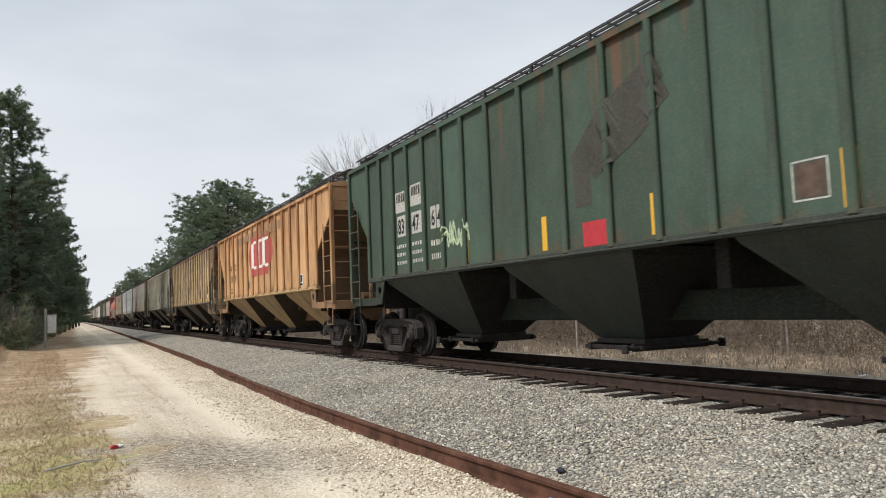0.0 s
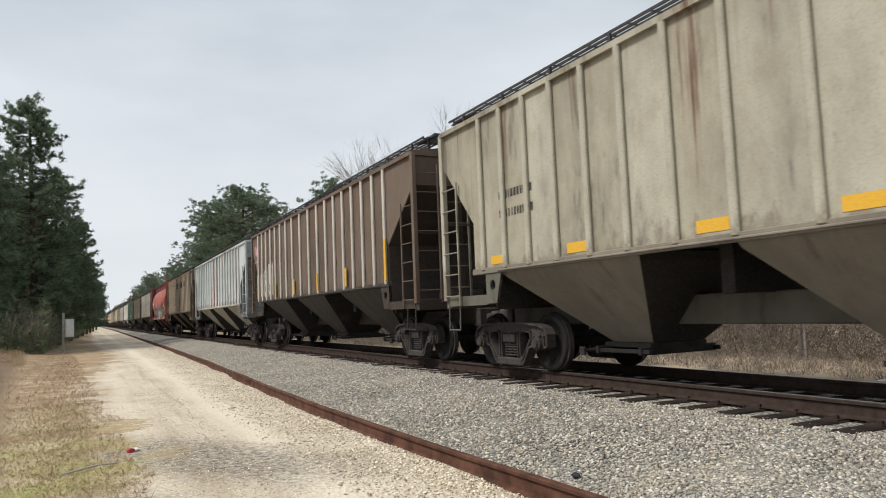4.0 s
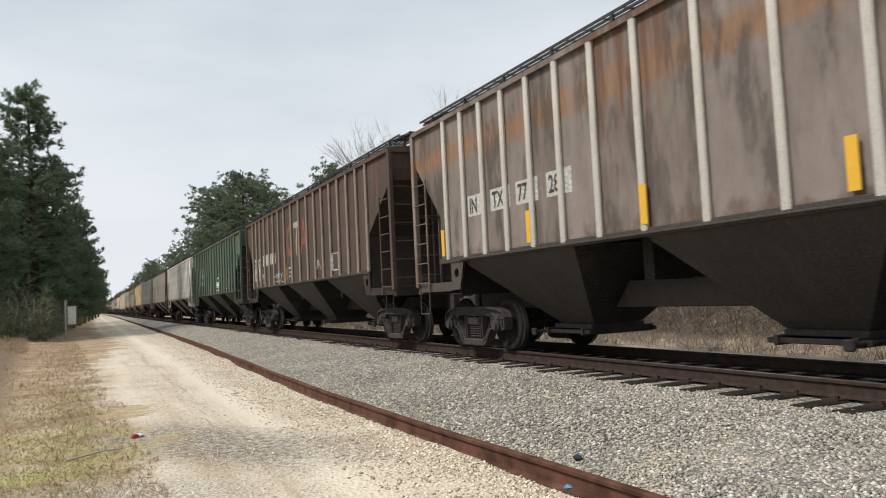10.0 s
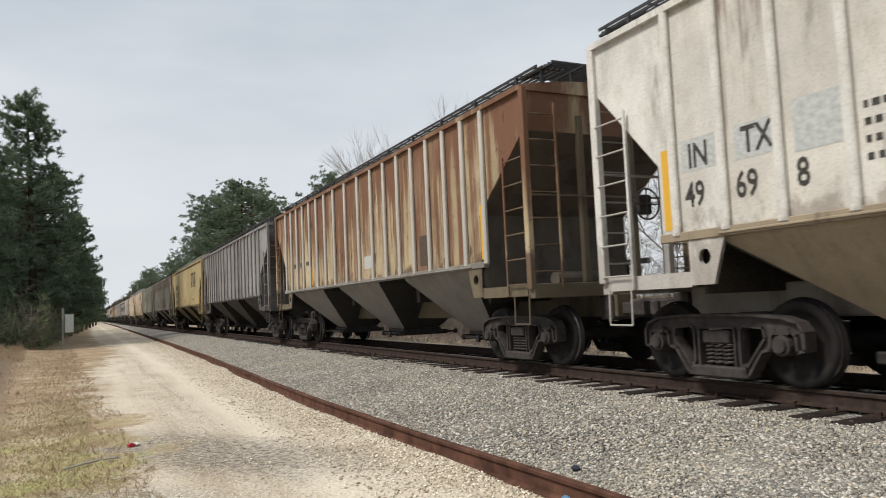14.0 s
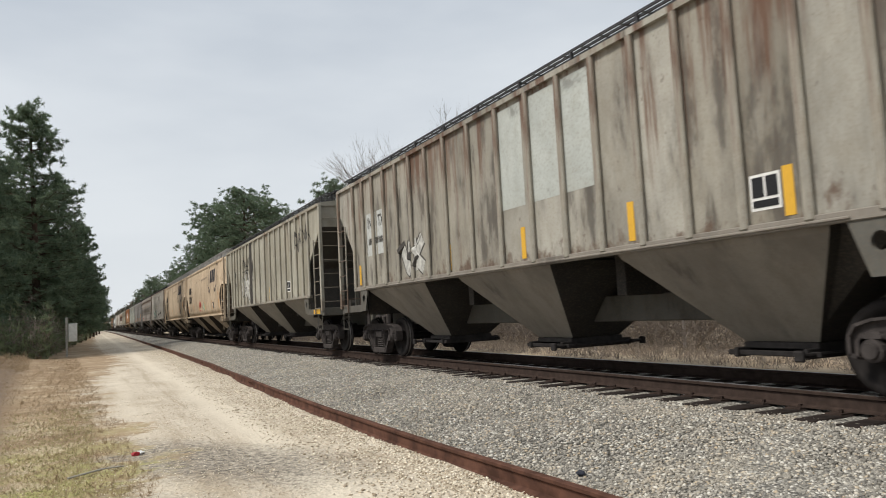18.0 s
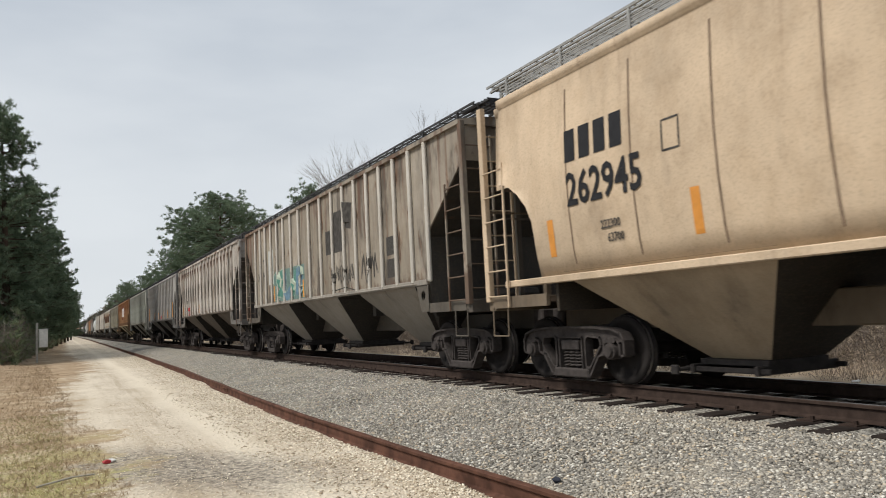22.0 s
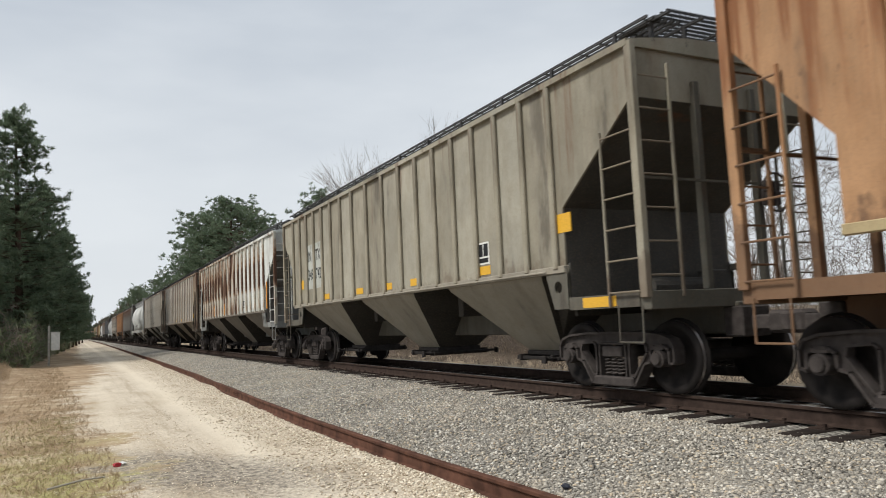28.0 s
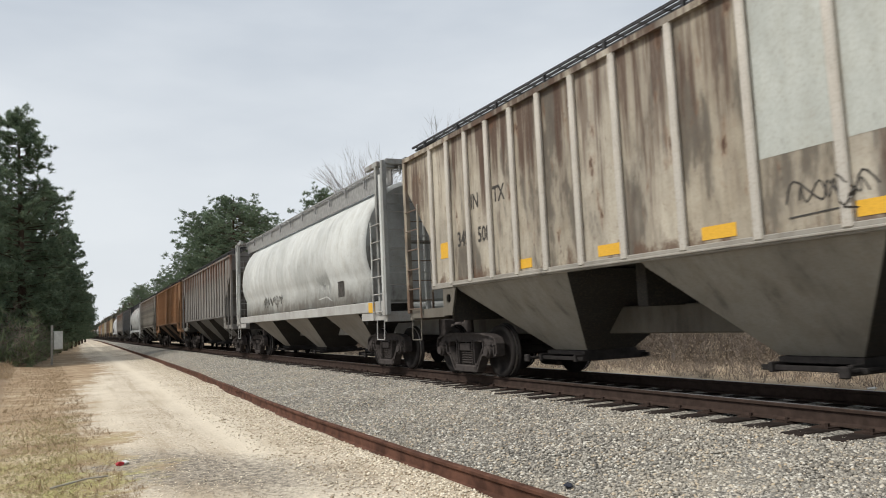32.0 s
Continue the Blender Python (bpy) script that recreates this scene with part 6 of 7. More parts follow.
M["dimred"] = paint("dim_red", (0.25, 0.07, 0.055), 0.3, 0.4, RUST, 0.0, 75.0)
M["dimcream"] = paint("dim_cream", (0.34, 0.30, 0.25), 0.3, 0.5, RUST, 0.0, 76.0)
M["seam"] = plain("dark_seam", (0.17, 0.115, 0.075), 0.8, 0, 0.3)
M["greenstain"] = paint("brown_green_stain", (0.055, 0.056, 0.045), 0.05, 0.4, RUST, 0.0, 77.0)
M["yellowseam"] = plain("yellow_seam", (0.36, 0.28, 0.15), 0.6, 0, 0.2)
M["tandirt"] = plain("dusty_film", (0.30, 0.24, 0.17), 0.85, 0, 0.25)
for k, mt in ((2, "rib_cream"), (4, "rib_white"), (8, "rib_white"), (9, "rib_tan"), (12, "rib_white"), (26, "rib_white"), (6, "rib_dust"), (27, "rib_white"), (19, "rib_white")):
    for o in CARS[k].children_recursive:
        if o.name.split(".")[0] == "rib":
            o.material_slots[0].material = M[mt]

# dark green
for y, z, w in ((5.72, 2.95, 0.62), (4.98, 3.0, 0.62)):
    patch(CARS[0], y + SH, z, w, 0.42, "dimwhite")
    bars(CARS[0], y + SH - 0.06, z + 0.38, w - 0.1, 0.42, "dimblack", 1, -SHEET - 0.006)
for y, tx, w in ((5.65, "83", 0.5), (4.95, "47", 0.5), (4.1, "6", 0.22), (3.84, "4", 0.22)):
    patch(CARS[0], y + SH, 2.46, w, 0.42, "dimwhite")
    lettering(CARS[0], tx, y + SH - 0.03, 2.52, 0.42, "black", -SHEET - 0.006)
bars(CARS[0], 5.5, 2.3, 0.5, 0.5, "dimwhite", 3)
bars(CARS[0], 4.75, 2.3, 0.55, 0.5, "dimwhite", 3)
bars(CARS[0], 3.9, 2.25, 0.6, 0.5, "dimwhite", 2)
strips(0, [7.3, 5.1, 2.75, 0.45, -1.75], big=(7.3,))
patch(CARS[0], -4.05 + SH, 1.74, 0.15, 0.52, "yellow", -SHEET - 0.006, "reflector")
for d, w in ((0.0, 0.6), (0.22, 0.35), (-0.25, 0.3)):
    line(0, [(-0.55 + d, 2.78), (-0.9, 3.05 + d), (-1.5, 3.3 + d), (-1.95, 3.55 + 0.6 * d)], w, "darkstain", "paint_patch", 0.0006 * (d > 0) + 0.0012 * (d < 0))
line(0, [(-0.45, 2.25), (-0.45, 2.9)], 0.35, "darkstain", "paint_patch")
field(0, -0.42, 1.72, 0.5, 0.32, "redp")
line(0, [(-3.56, 1.86), (-3.56, 2.22), (-3.92, 2.22), (-3.92, 1.86), (-3.56, 1.86)], 0.018, "dimwhite")
field(0, -3.59, 1.88, 0.3, 0.32, "brownp")
bars(CARS[0], -4.75, 2.6, 0.5, 0.3, "palepanel2", 3)
graffiti(CARS[0], "rib", RIBS[0], 3.45, 2.6, 0.95, 0.75, 3, [], "limep", 3, 0.04)
# orange
for k, red in ((1, "fadedred"), (23, "darkred")):
    bm = bmesh.new()
    for i in range(62):
        y = 2.22 - i * 0.06
        h = float(np.interp(y, [-1.5, -0.95, 1.75, 2.25], [0.05, 0.75, 0.75, 0.05]))
        stroke(bm, [(y + SH, 3.12 - h), (y + SH, 3.12 + h)], 0.06, "rib", RIBS[k])
    part("emblem", bm, M[red], CARS[k], "faded red arrow-shaped emblem")
    for y in (1.42, 0.52, -0.32):
        line(k, [(y, 2.68), (y, 3.6), (y - 0.6, 3.6), (y - 0.6, 2.68), (y + 0.06, 2.68)], 0.10, "white", "emblem_frame", 0.004)
words(1, 0, 2.80, 0.36, "dimblack", (5.82, "IN"), (5.05, "TX"))
words(1, 0, 2.36, 0.36, "dimblack", (5.82, "350"), (4.95, "39"))
bars(CARS[1], 5.6, 2.1, 0.5, 0.3, "dimblack", 2)
blocks(1, 4.3, 3.72, 6.9, 0.30, 18, "dimbrown")
graffiti(CARS[1], "rib", [], 2.55, 2.3, 0.65, 0.5, 3, [], "dimblack", 9, 0.03)
plate(1, -4.55, 1.76, 0.4, 0.36)
words(23, 0, 2.72, 0.36, "dimblack", (5.6, "IN"), (4.9, "TX"))
words(23, 0, 2.32, 0.36, "dimblack", (5.6, "35"), (4.95, "073"))
graffiti(CARS[23], "rib", [], 1.4, 2.25, 0.5, 0.5, 2, [], "dimblack", 12, 0.03)
field(23, 1.7, 1.75, 2.6, 0.62, "tandirt")
# cream, rusted
words(2, 0, 2.75, 0.42, "black", (6.22, "AE"), (5.48, "X"))
for y, tx in ((6.2, "10"), (5.45, "15"), (4.78, "87")):
    patch(CARS[2], y + SH + 0.05, 2.2, 0.5, 0.42, "palepanel2")
    lettering(CARS[2], tx, y + SH, 2.26, 0.4, "black", -SHEET - 0.006)
strips(2, [6.9, 4.2, 2.0, 0.4, -1.5, -3.8], "yellow", False)
patch(CARS[2], -6.05, 1.62, 0.46, 0.26, "yellow", -SHEET - 0.006, "reflector")
patch(CARS[2], -6.05, 1.9, 0.46, 0.18, "white", -SHEET - 0.006, "reflector")
plate(2, -4.6, 1.78)
# pale grey
bars(CARS[3], 6.2, 2.9, 1.0, 0.6, "dimblack", 2)
strips(3, [6.5, 4.37, 1.96, 0.24, -1.54, -3.85], "yellow", False)
patch(CARS[3], -5.95 + SH, 2.08, 0.46, 0.33, "yellow", -SHEET - 0.006, "reflector")
graffiti(CARS[3], "rib", RIBS[3], -0.3, 2.7, 4.6, 0.85, 6, ["palepanel2", "dimcream"], "dimwhite", 21, 0.035)
patch(CARS[3], -3.75 + SH, 1.86, 0.46, 0.45, "brownp")
graffiti(CARS[3], "rib", RIBS[3], -4.3, 2.75, 0.7, 0.8, 1, [], "dimblack", 22, 0.03)
# brown with a white number panel
for y, z, w, h in ((7.0, 1.85, 0.62, 0.85), (6.3, 1.8, 0.6, 1.0), (5.6, 1.85, 0.7, 1.15)):
    patch(CARS[4], y + SH, z, w, h, "dimwhite")
words(4, 0, 2.45, 0.38, "black", (6.92, "IN"), (6.2, "TX"))
words(4, 0, 2.0, 0.38, "black", (6.92, "13"), (6.22, "82"), (5.5, "0"))
strips(4, [7.25, 4.27, 1.7, -1.0, -3.6, -6.4], big=(7.25, -6.4), x=-HALF - 0.004)
graffiti(CARS[4], "rib", RIBS[4], 7.75, 4.0, 0.5, 0.75, 2, [], "pinkp", 57, 0.05)
# pale blue-grey
words(5, 0, 2.62, 0.40, "dimblack", (6.4, "IN"), (5.68, "TX"))
words(5, 0, 2.22, 0.40, "dimblack", (6.4, "71"), (5.68, "59"))
bars(CARS[5], 6.1, 2.1, 1.2, 0.35, "dimblack", 2)
strips(5, [7.35, 4.35, 1.8, -0.78, -3.25, -6.15], "orange", big=(7.35, -6.15))
plate(5, -3.5, 1.85)
for y, w, mt in ((5.92, 0.2, "brownpanel"), (0.0, 0.4, "brownpanel"), (0.95, 0.16, "darkred"), (-5.5, 0.34, "tanpanel"), (5.0, 0.06, "tanpanel"), (-1.9, 0.08, "orange")):
    line(5, [(y, 1.75 if mt != "orange" else 3.5), (y, 4.15)], w, mt, "rust_run")
# tan, grimy
for y, tx, z in ((6.39, "IN", 2.76), (5.72, "TX", 2.76), (6.41, "47", 2.45), (5.76, "250", 2.45), (4.98, "0", 2.45)):
    lettering(CARS[6], tx, y + SH, z, 0.38, "black", -SHEET - 0.007)
for y in (6.42, 5.74, 5.03):
    patch(CARS[6], y + SH + 0.02, 2.28, 0.58, 0.95, "palepanel2", -SHEET - 0.002)
blocks(6, 1.5, 3.42, 5.2, 0.40, 17, "dimblack")
line(6, [(4.0, 3.75), (2.1, 3.75), (2.0, 2.3), (3.9, 2.3), (4.0, 3.75)], 0.07, "dimblack")
bars(CARS[6], 3.7, 3.5, 1.4, 1.0, "dimblack", 3)
strips(6, [7.25, 5.1, -6.3], big=(7.25, -6.3))
patch(CARS[6], -4.4 + SH, 2.3, 0.34, 0.36, "brownp")
line(6, [(-4.38, 1.84), (-4.38, 2.22), (-4.72, 2.22), (-4.72, 1.84), (-4.38, 1.84)], 0.05, "dimwhite")
# red, round-sided
field(7, 6.08, 2.42, 0.98, 0.52, "white", over=0.003)
words(7, 0, 2.55, 0.36, "black", (5.98, "INTX"))
words(7, 0, 2.14, 0.30, "dimwhite", (5.85, "7039"))
graffiti(CARS[7], "tank", [], 6.5, 3.6, 0.5, 0.9, 2, [], "dimwhite", 41, 0.05)
graffiti(CARS[7], "tank", [], 6.2, 2.3, 1.0, 0.75, 2, ["dimred"], "dimcream", 42, 0.05)
graffiti(CARS[7], "tank", [], 4.9, 2.55, 2.7, 1.0, 4, ["rustpanel", "dimred"], "dimcream", 43, 0.06)
graffiti(CARS[7], "tank", [], 1.95, 2.6, 2.4, 1.05, 4, ["bluep", "palegrey", "pinkp"], "dimwhite", 44, 0.05)
graffiti(CARS[7], "tank", [], -0.7, 2.6, 1.9, 1.05, 3, ["limep", "greenp"], "dimwhite", 45, 0.06)
graffiti(CARS[7], "tank", [], -2.75, 2.55, 2.3, 1.0, 4, ["dimred", "brownp"], "dimcream", 46, 0.06)
graffiti(CARS[7], "tank", [], -5.1, 2.6, 1.1, 1.05, 2, ["limep"], "limep", 47, 0.05)
graffiti(CARS[7], "tank", [], -3.2, 2.85, 2.6, 0.4, 6, [], "dimblack", 48, 0.04)
graffiti(CARS[7], "tank", [], 2.3, 2.95, 0.8, 0.7, 3, [], "dimwhite", 49, 0.06)
line(7, [(6.95, 2.4), (6.85, 1.95), (6.7, 1.6)], 0.11, "yellow", "reflector")
line(7, [(-6.2, 1.6), (-6.4, 1.95), (-6.55, 2.4)], 0.11, "yellow", "reflector")
for y in (4.0, 1.35, -1.6, -4.2):
    patch(CARS[7], y + SH + 0.25, 1.3, 0.5, 0.13, "yellow", -1.565, "reflector")
for i in (1, 4, 5, 8):
    patch(CARS[7], 6.6 - 1.5 * i, 1.29, 0.5 + 0.1 * (i % 3), 0.22, ("dimwhite", "pinkp", "palegrey")[i % 3], -1.562, "paint_patch")
# grey-brown with a rusty band
for y, tx in ((6.1, "IN"), (5.3, "TX"), (4.5, "771"), (3.65, "28")):
    patch(CARS[8], y + SH + 0.06, 2.36, 0.62, 0.36, "dimwhite")
    lettering(CARS[8], tx, y + SH, 2.42, 0.36, "dimblack", -SHEET - 0.006)
strips(8, [7.1, 4.15, 1.62, -1.03, -3.5, -6.5], x=-HALF - 0.004)
# dark brown
patch(CARS[9], 5.45 + SH, 2.45, 0.68, 0.4, "dimwhite")
patch(CARS[9], 4.7 + SH, 2.45, 0.68, 0.4, "dimwhite")
patch(CARS[9], 3.95 + SH, 2.45, 0.62, 0.4, "dimwhite")
for y, tx, z in ((6.92, "IN", 2.42), (6.2, "TX", 2.4), (6.92, "10", 1.98), (6.15, "08", 1.98)):
    patch(CARS[9], y + SH + 0.08, z - 0.05, 0.6, 0.42, "dimwhite")
    lettering(CARS[9], tx, y + SH, z, 0.4, "dimblack", -SHEET - 0.006)
words(9, 0, 2.55, 1.5, "dimred", (1.62, "G"))
words(9, 0, 2.55, 1.5, "dimcream", (0.66, "T"))
words(9, 0, 2.55, 1.5, "dimred", (-0.2, "A"))
strips(9, [7.2, 4.27, 1.77, -0.94, -3.36, -6.4], big=(7.2, -6.4))
line(9, [(-3.56, 1.85), (-3.56, 2.3), (-4.0, 2.3), (-4.0, 1.85), (-3.56, 1.85)], 0.03, "dimwhite")
graffiti(CARS[9], "rib", RIBS[9], -2.05, 2.3, 0.42, 0.55, 1, [], "dimwhite", 52, 0.025)
graffiti(CARS[9], "rib", RIBS[9], 5.4, 2.25, 0.7, 0.4, 3, [], "dimwhite", 53, 0.025)
graffiti(CARS[9], "rib", RIBS[9], 3.3, 2.15, 1.3, 0.35, 4, [], "palegrey", 54, 0.025)
bars(CARS[9], 1.2, 2.2, 0.45, 0.4, "dimwhite", 3)
# green
for y in (5.62, 4.95, 4.25):
    patch(CARS[10], y + SH, 2.25, 0.55, 0.95, "dimwhite")
    bars(CARS[10], y + SH - 0.06, 3.1, 0.42, 0.9, "dimblack", 2, -SHEET - 0.006)
line(10, ring(-1.3, 2.08, 0.42), 0.05, "white", "graffiti", 0.003)
graffiti(CARS[10], "rib", RIBS[10], -0.95, 2.35, 0.75, 0.5, 4, [], "white", 61, 0.05)
for y in (-3.57, -4.37):
    line(10, [(y, 1.85), (y, 2.31), (y - 0.46, 2.31), (y - 0.46, 1.85), (y, 1.85)], 0.035, "dimwhite")
    field(10, y - 0.04, 1.88, 0.38, 0.4, "brownp")
bars(CARS[10], -4.6, 2.75, 0.5, 0.3, "dimwhite", 2)
patch(CARS[10], 3.2 + SH, 2.16, 0.42, 0.36, "brownpanel")
line(10, [(-0.85, 2.4), (-0.9, 4.1)], 0.42, "greenstain", "paint_patch")
line(10, [(-5.6, 1.8), (-5.6, 4.15)], 0.3, "greenstain", "paint_patch")
strips(10, [7.2, 5.05, 1.82, -0.75, -4.1, -6.27], big=(7.2, -6.27))
# white
for y, tx, z in ((6.85, "IN", 2.4), (6.1, "TX", 2.42), (6.92, "49", 1.98), (6.22, "69", 1.98), (5.5, "8", 1.98)):
    lettering(CARS[11], tx, y + SH, z, 0.38, "dimblack")
for y in (6.9, 6.15):
    patch(CARS[11], y + SH + 0.05, 2.36, 0.55, 0.36, "palegrey")
patch(CARS[11], 5.5 + SH, 2.3, 0.6, 0.5, "palegrey")
strips(11, [7.2, 0.8, -0.08, -3.4, -6.3], big=(7.2, -6.3))
plate(11, -4.48, 1.95, 0.34, 0.36)
bars(CARS[11], 4.6, 2.6, 1.0, 0.6, "dimblack", 4)
for i, (a, b) in enumerate(zip(RIBS[11][::-1], RIBS[11][::-1][1:])):
    if -2.6 < (a + b) / 2 < 3.0:
        z0 = (2.95, 3.2, 2.75, 3.0)[i % 4]
        patch(CARS[11], a - 0.06, z0, a - b - 0.12, 4.12 - z0, "greyfade", -SHEET - 0.0015)
# cream with orange rust
for y, z in ((6.2, 2.5), (5.4, 2.5), (4.7, 2.5)):
    bars(CARS[12], y + SH, z, 0.45, 0.3, "dimblack", 1)
strips(12, [7.2, 4.1, 0.77, -2.7, -6.4], big=(7.2, -6.4))
patch(CARS[12], -3.78 + SH, 1.8, 0.4, 0.6, "brownp")
patch(CARS[12], -0.5 + SH, 1.95, 0.5, 0.3, "palegrey")
strips(13, [7.0, -6.3], big=(7.0, -6.3))
plate(13, -4.5, 1.85)
# yellow
for y, tx, z in ((6.35, "25", 2.42), (5.6, "07", 2.44), (4.8, "06", 2.44)):
    lettering(CARS[14], tx, y + SH, z, 0.45, "dimblack")
blocks(14, 6.38, 2.98, 0.62, 0.3, 2, "dimblack")
blocks(14, 5.6, 3.0, 0.6, 0.3, 2, "dimblack")
bars(CARS[14], 6.2, 2.15, 1.2, 0.34, "dimblack", 2)
line(14, [(4.0, 2.72), (4.0, 3.02), (3.75, 3.02), (3.75, 2.72), (4.0, 2.72)], 0.025, "dimblack")
for y in (-2.75, -3.6, -4.45):
    line(14, [(y - 0.07, 3.08), (y - 0.07, 3.68), (y - 0.43, 3.68), (y - 0.43, 3.08), (y, 3.08)], 0.15, "navy", "emblem_frame", 0.003)
    field(14, y, 2.84, 0.5, 0.13, "navy", "emblem_bar")
strips(14, [7.05, 4.15, -1.04, -3.13, -6.3], big=(7.05,))
graffiti(CARS[14], "rib", [], 0.7, 2.3, 0.55, 0.55, 3, [], "redp", 71, 0.035)
line(14, [(-2.02, 2.1), (-1.82, 1.85), (-2.02, 1.62), (-2.22, 1.85), (-2.02, 2.1)], 0.03, "dimblack")
plate(14, -3.55, 1.82, 0.5, 0.36)
for y in even(16, 6.5):
    line(14, [(y - SH, 1.70), (y - SH, 4.2)], 0.022, "yellowseam", "panel_seam")
    patch(CARS[14], y + 0.1, 1.655, 0.2, 0.06, "dimblack", -1.60, "seam_bracket")
# grey with a pale panel
patch(CARS[15], 0.0 + SH, 2.56, 0.8, 1.6, "palepanel")
patch(CARS[15], -0.9 + SH, 2.56, 1.6, 1.6, "palepanel")
for y in (6.32, 5.62):
    patch(CARS[15], y + SH, 2.4, 0.6, 1.0, "palegrey")
words(15, 0, 3.05, 0.36, "dimblack", (6.25, "IN"), (5.55, "TX"))
bars(CARS[15], 6.0, 2.8, 1.1, 0.34, "dimblack", 1, -SHEET - 0.008)
strips(15, [6.9, 4.4, 1.9, -0.68, -3.17, -5.43], big=())
graffiti(CARS[15], "rib", RIBS[15], 4.0, 2.55, 1.2, 0.75, 2, ["dimwhite"], "dimblack", 75, 0.035)
plate(15, -4.98, 1.84)
# dull grey with scrawls
words(16, 0, 3.0, 0.38, "dimblack", (6.35, "IN"), (5.2, "TX"))
words(16, 0, 2.5, 0.38, "dimblack", (6.45, "349"), (5.25, "949"))
for y0, w, z, h in ((4.75, 0.75, 2.95, 0.95), (4.0, 0.75, 3.2, 1.2), (3.4, 0.7, 2.85, 0.95)):
    line(16, ring(y0 - w / 2, z - h / 2, w * 0.36, h * 0.42), w * 0.5, "dimwhite", "graffiti")
    line(16, ring(y0 - w / 2, z - h / 2, w * 0.48, h * 0.5), 0.05, "dimblack", "graffiti", 0.003)
graffiti(CARS[16], "rib", RIBS[16], 4.4, 3.75, 2.4, 0.6, 4, [], "dimblack", 81, 0.05)
graffiti(CARS[16], "rib", RIBS[16], 2.4, 3.6, 0.55, 0.9, 2, [], "dimblack", 82, 0.04)
graffiti(CARS[16], "rib", RIBS[16], -4.95, 4.0, 1.9, 1.0, 3, [], "dimblack", 83, 0.05)
plate(16, -3.55, 1.92, 0.42, 0.36)
strips(16, [7.25, 4.3, 1.88, -0.82, -3.3, -6.28], big=(7.25, -6.28))
for y in (2.52, -1.82):
    line(16, [(y, 1.72), (y, 4.2)], 0.2, "dimblack", "paint_patch")
# tan, curved sides
for k, num in ((17, "262859"), (18, "262945")):
    words(k, 0, 2.38, 0.6, "black", (6.22, num))
    patch(CARS[k], -6.88, 1.98, 0.22, 0.22, "white", -1.49, "placard", "white diamond hazard placard", 45)
    blocks(k, 6.22, 2.95, 1.2, 0.42, 4, "black")
    words(k, 0, 2.0, 0.15, "dimblack", (5.6, "222500" if k == 17 else "222300"))
    words(k, 0, 1.83, 0.15, "dimblack", (5.5, "63500" if k == 17 else "63700"))
    line(k, [(4.45, 2.72), (4.45, 3.06), (4.2, 3.06), (4.2, 2.72), (4.45, 2.72)], 0.025, "dimblack")
    line(k, [(-3.15, 4.1), (-2.9, 4.1), (-2.8, 2.98), (-3.05, 2.98)], 0.09, "navy", "emblem_bar")
    line(k, [(-5.6, 4.1), (-5.95, 4.1), (-5.72, 2.95), (-5.5, 2.95)], 0.09, "navy", "emblem_bar")
    for y in (-3.35, -4.0, -4.65):
        line(k, [(y, 3.55), (y - 0.52, 3.58)], 0.68, "navy", "emblem_block", 0.003)
    for y in (-3.0, -3.3, -5.0, -5.3):
        line(k, ring(y - 0.1, 2.78, 0.06), 0.13, "navy", "emblem_dot")
    line(k, [(0.5, 3.58), (-2.3, 3.62)], 0.1, "tandirt", "small_print")
    strips(k, [6.65, 4.05, 1.4, -1.2, -4.0], "orange", big=())
    strips(k, [-6.33], "orange", big=(-6.33,))
    field(k, -4.15, 1.8, 0.45, 0.34, "dimblack", "stencil_plate")
    field(k, -4.2, 1.83, 0.12, 0.28, "white", "stencil_field", over=0.003)
    for y in even(11, 6.2):
        line(k, [(y, 1.62), (y, 3.95)], 0.028, "seam", "panel_seam")
graffiti(CARS[17], "curved", [], 1.15, 2.5, 0.95, 0.7, 3, [], "redp", 85, 0.05)
graffiti(CARS[17], "curved", [], -0.5, 2.2, 0.7, 0.4, 2, ["limep"], "greenp", 86, 0.03)
# pale, dirty, with block graffiti
words(19, 0, 2.92, 0.36, "dimblack", (6.55, "IN"), (5.8, "TX"))
words(19, 0, 2.5, 0.36, "dimblack", (6.7, "349"), (5.92, "957"))
patch(CARS[19], 5.3 + SH, 2.3, 0.6, 1.1, "palegrey")
field(19, 4.5, 1.72, 3.2, 0.95, "dimgreen")
graffiti(CARS[19], "rib", RIBS[19], 4.45, 2.62, 3.15, 0.85, 5, ["dimgreen", "greenp", "dimblue"], "palelime", 91, 0.04)
strips(19, [4.6, 1.43, -1.18, -4.34], "orange")
line(19, [(-0.85, 2.7), (-0.85, 3.3)], 0.45, "dimblack", "paint_patch")
line(19, [(-1.5, 2.7), (-1.5, 3.7)], 0.75, "dimblack", "paint_patch")
line(19, [(-2.25, 3.2), (-2.35, 3.8)], 0.5, "dimblack", "paint_patch")
for z in (1.86, 2.32):
    patch(CARS[19], -4.58 + SH, z, 0.38, 0.38, "dimblack")
graffiti(CARS[19], "rib", RIBS[19], -3.3, 2.6, 1.0, 0.8, 4, [], "dimblack", 92, 0.035)
graffiti(CARS[19], "rib", RIBS[19], -1.3, 2.4, 1.6, 0.6, 6, [], "dimblack", 93, 0.03)
# off-white with peeling spots
bars(CARS[20], 5.85, 2.5, 0.9, 0.7, "dimblack", 2)
graffiti(CARS[20], "rib", RIBS[20], 4.75, 2.2, 0.55, 0.45, 3, [], "redp", 95, 0.04)
strips(20, [6.9, 4.2, 1.68, -1.0, -3.5, -6.4], "orange", big=(-6.4,))
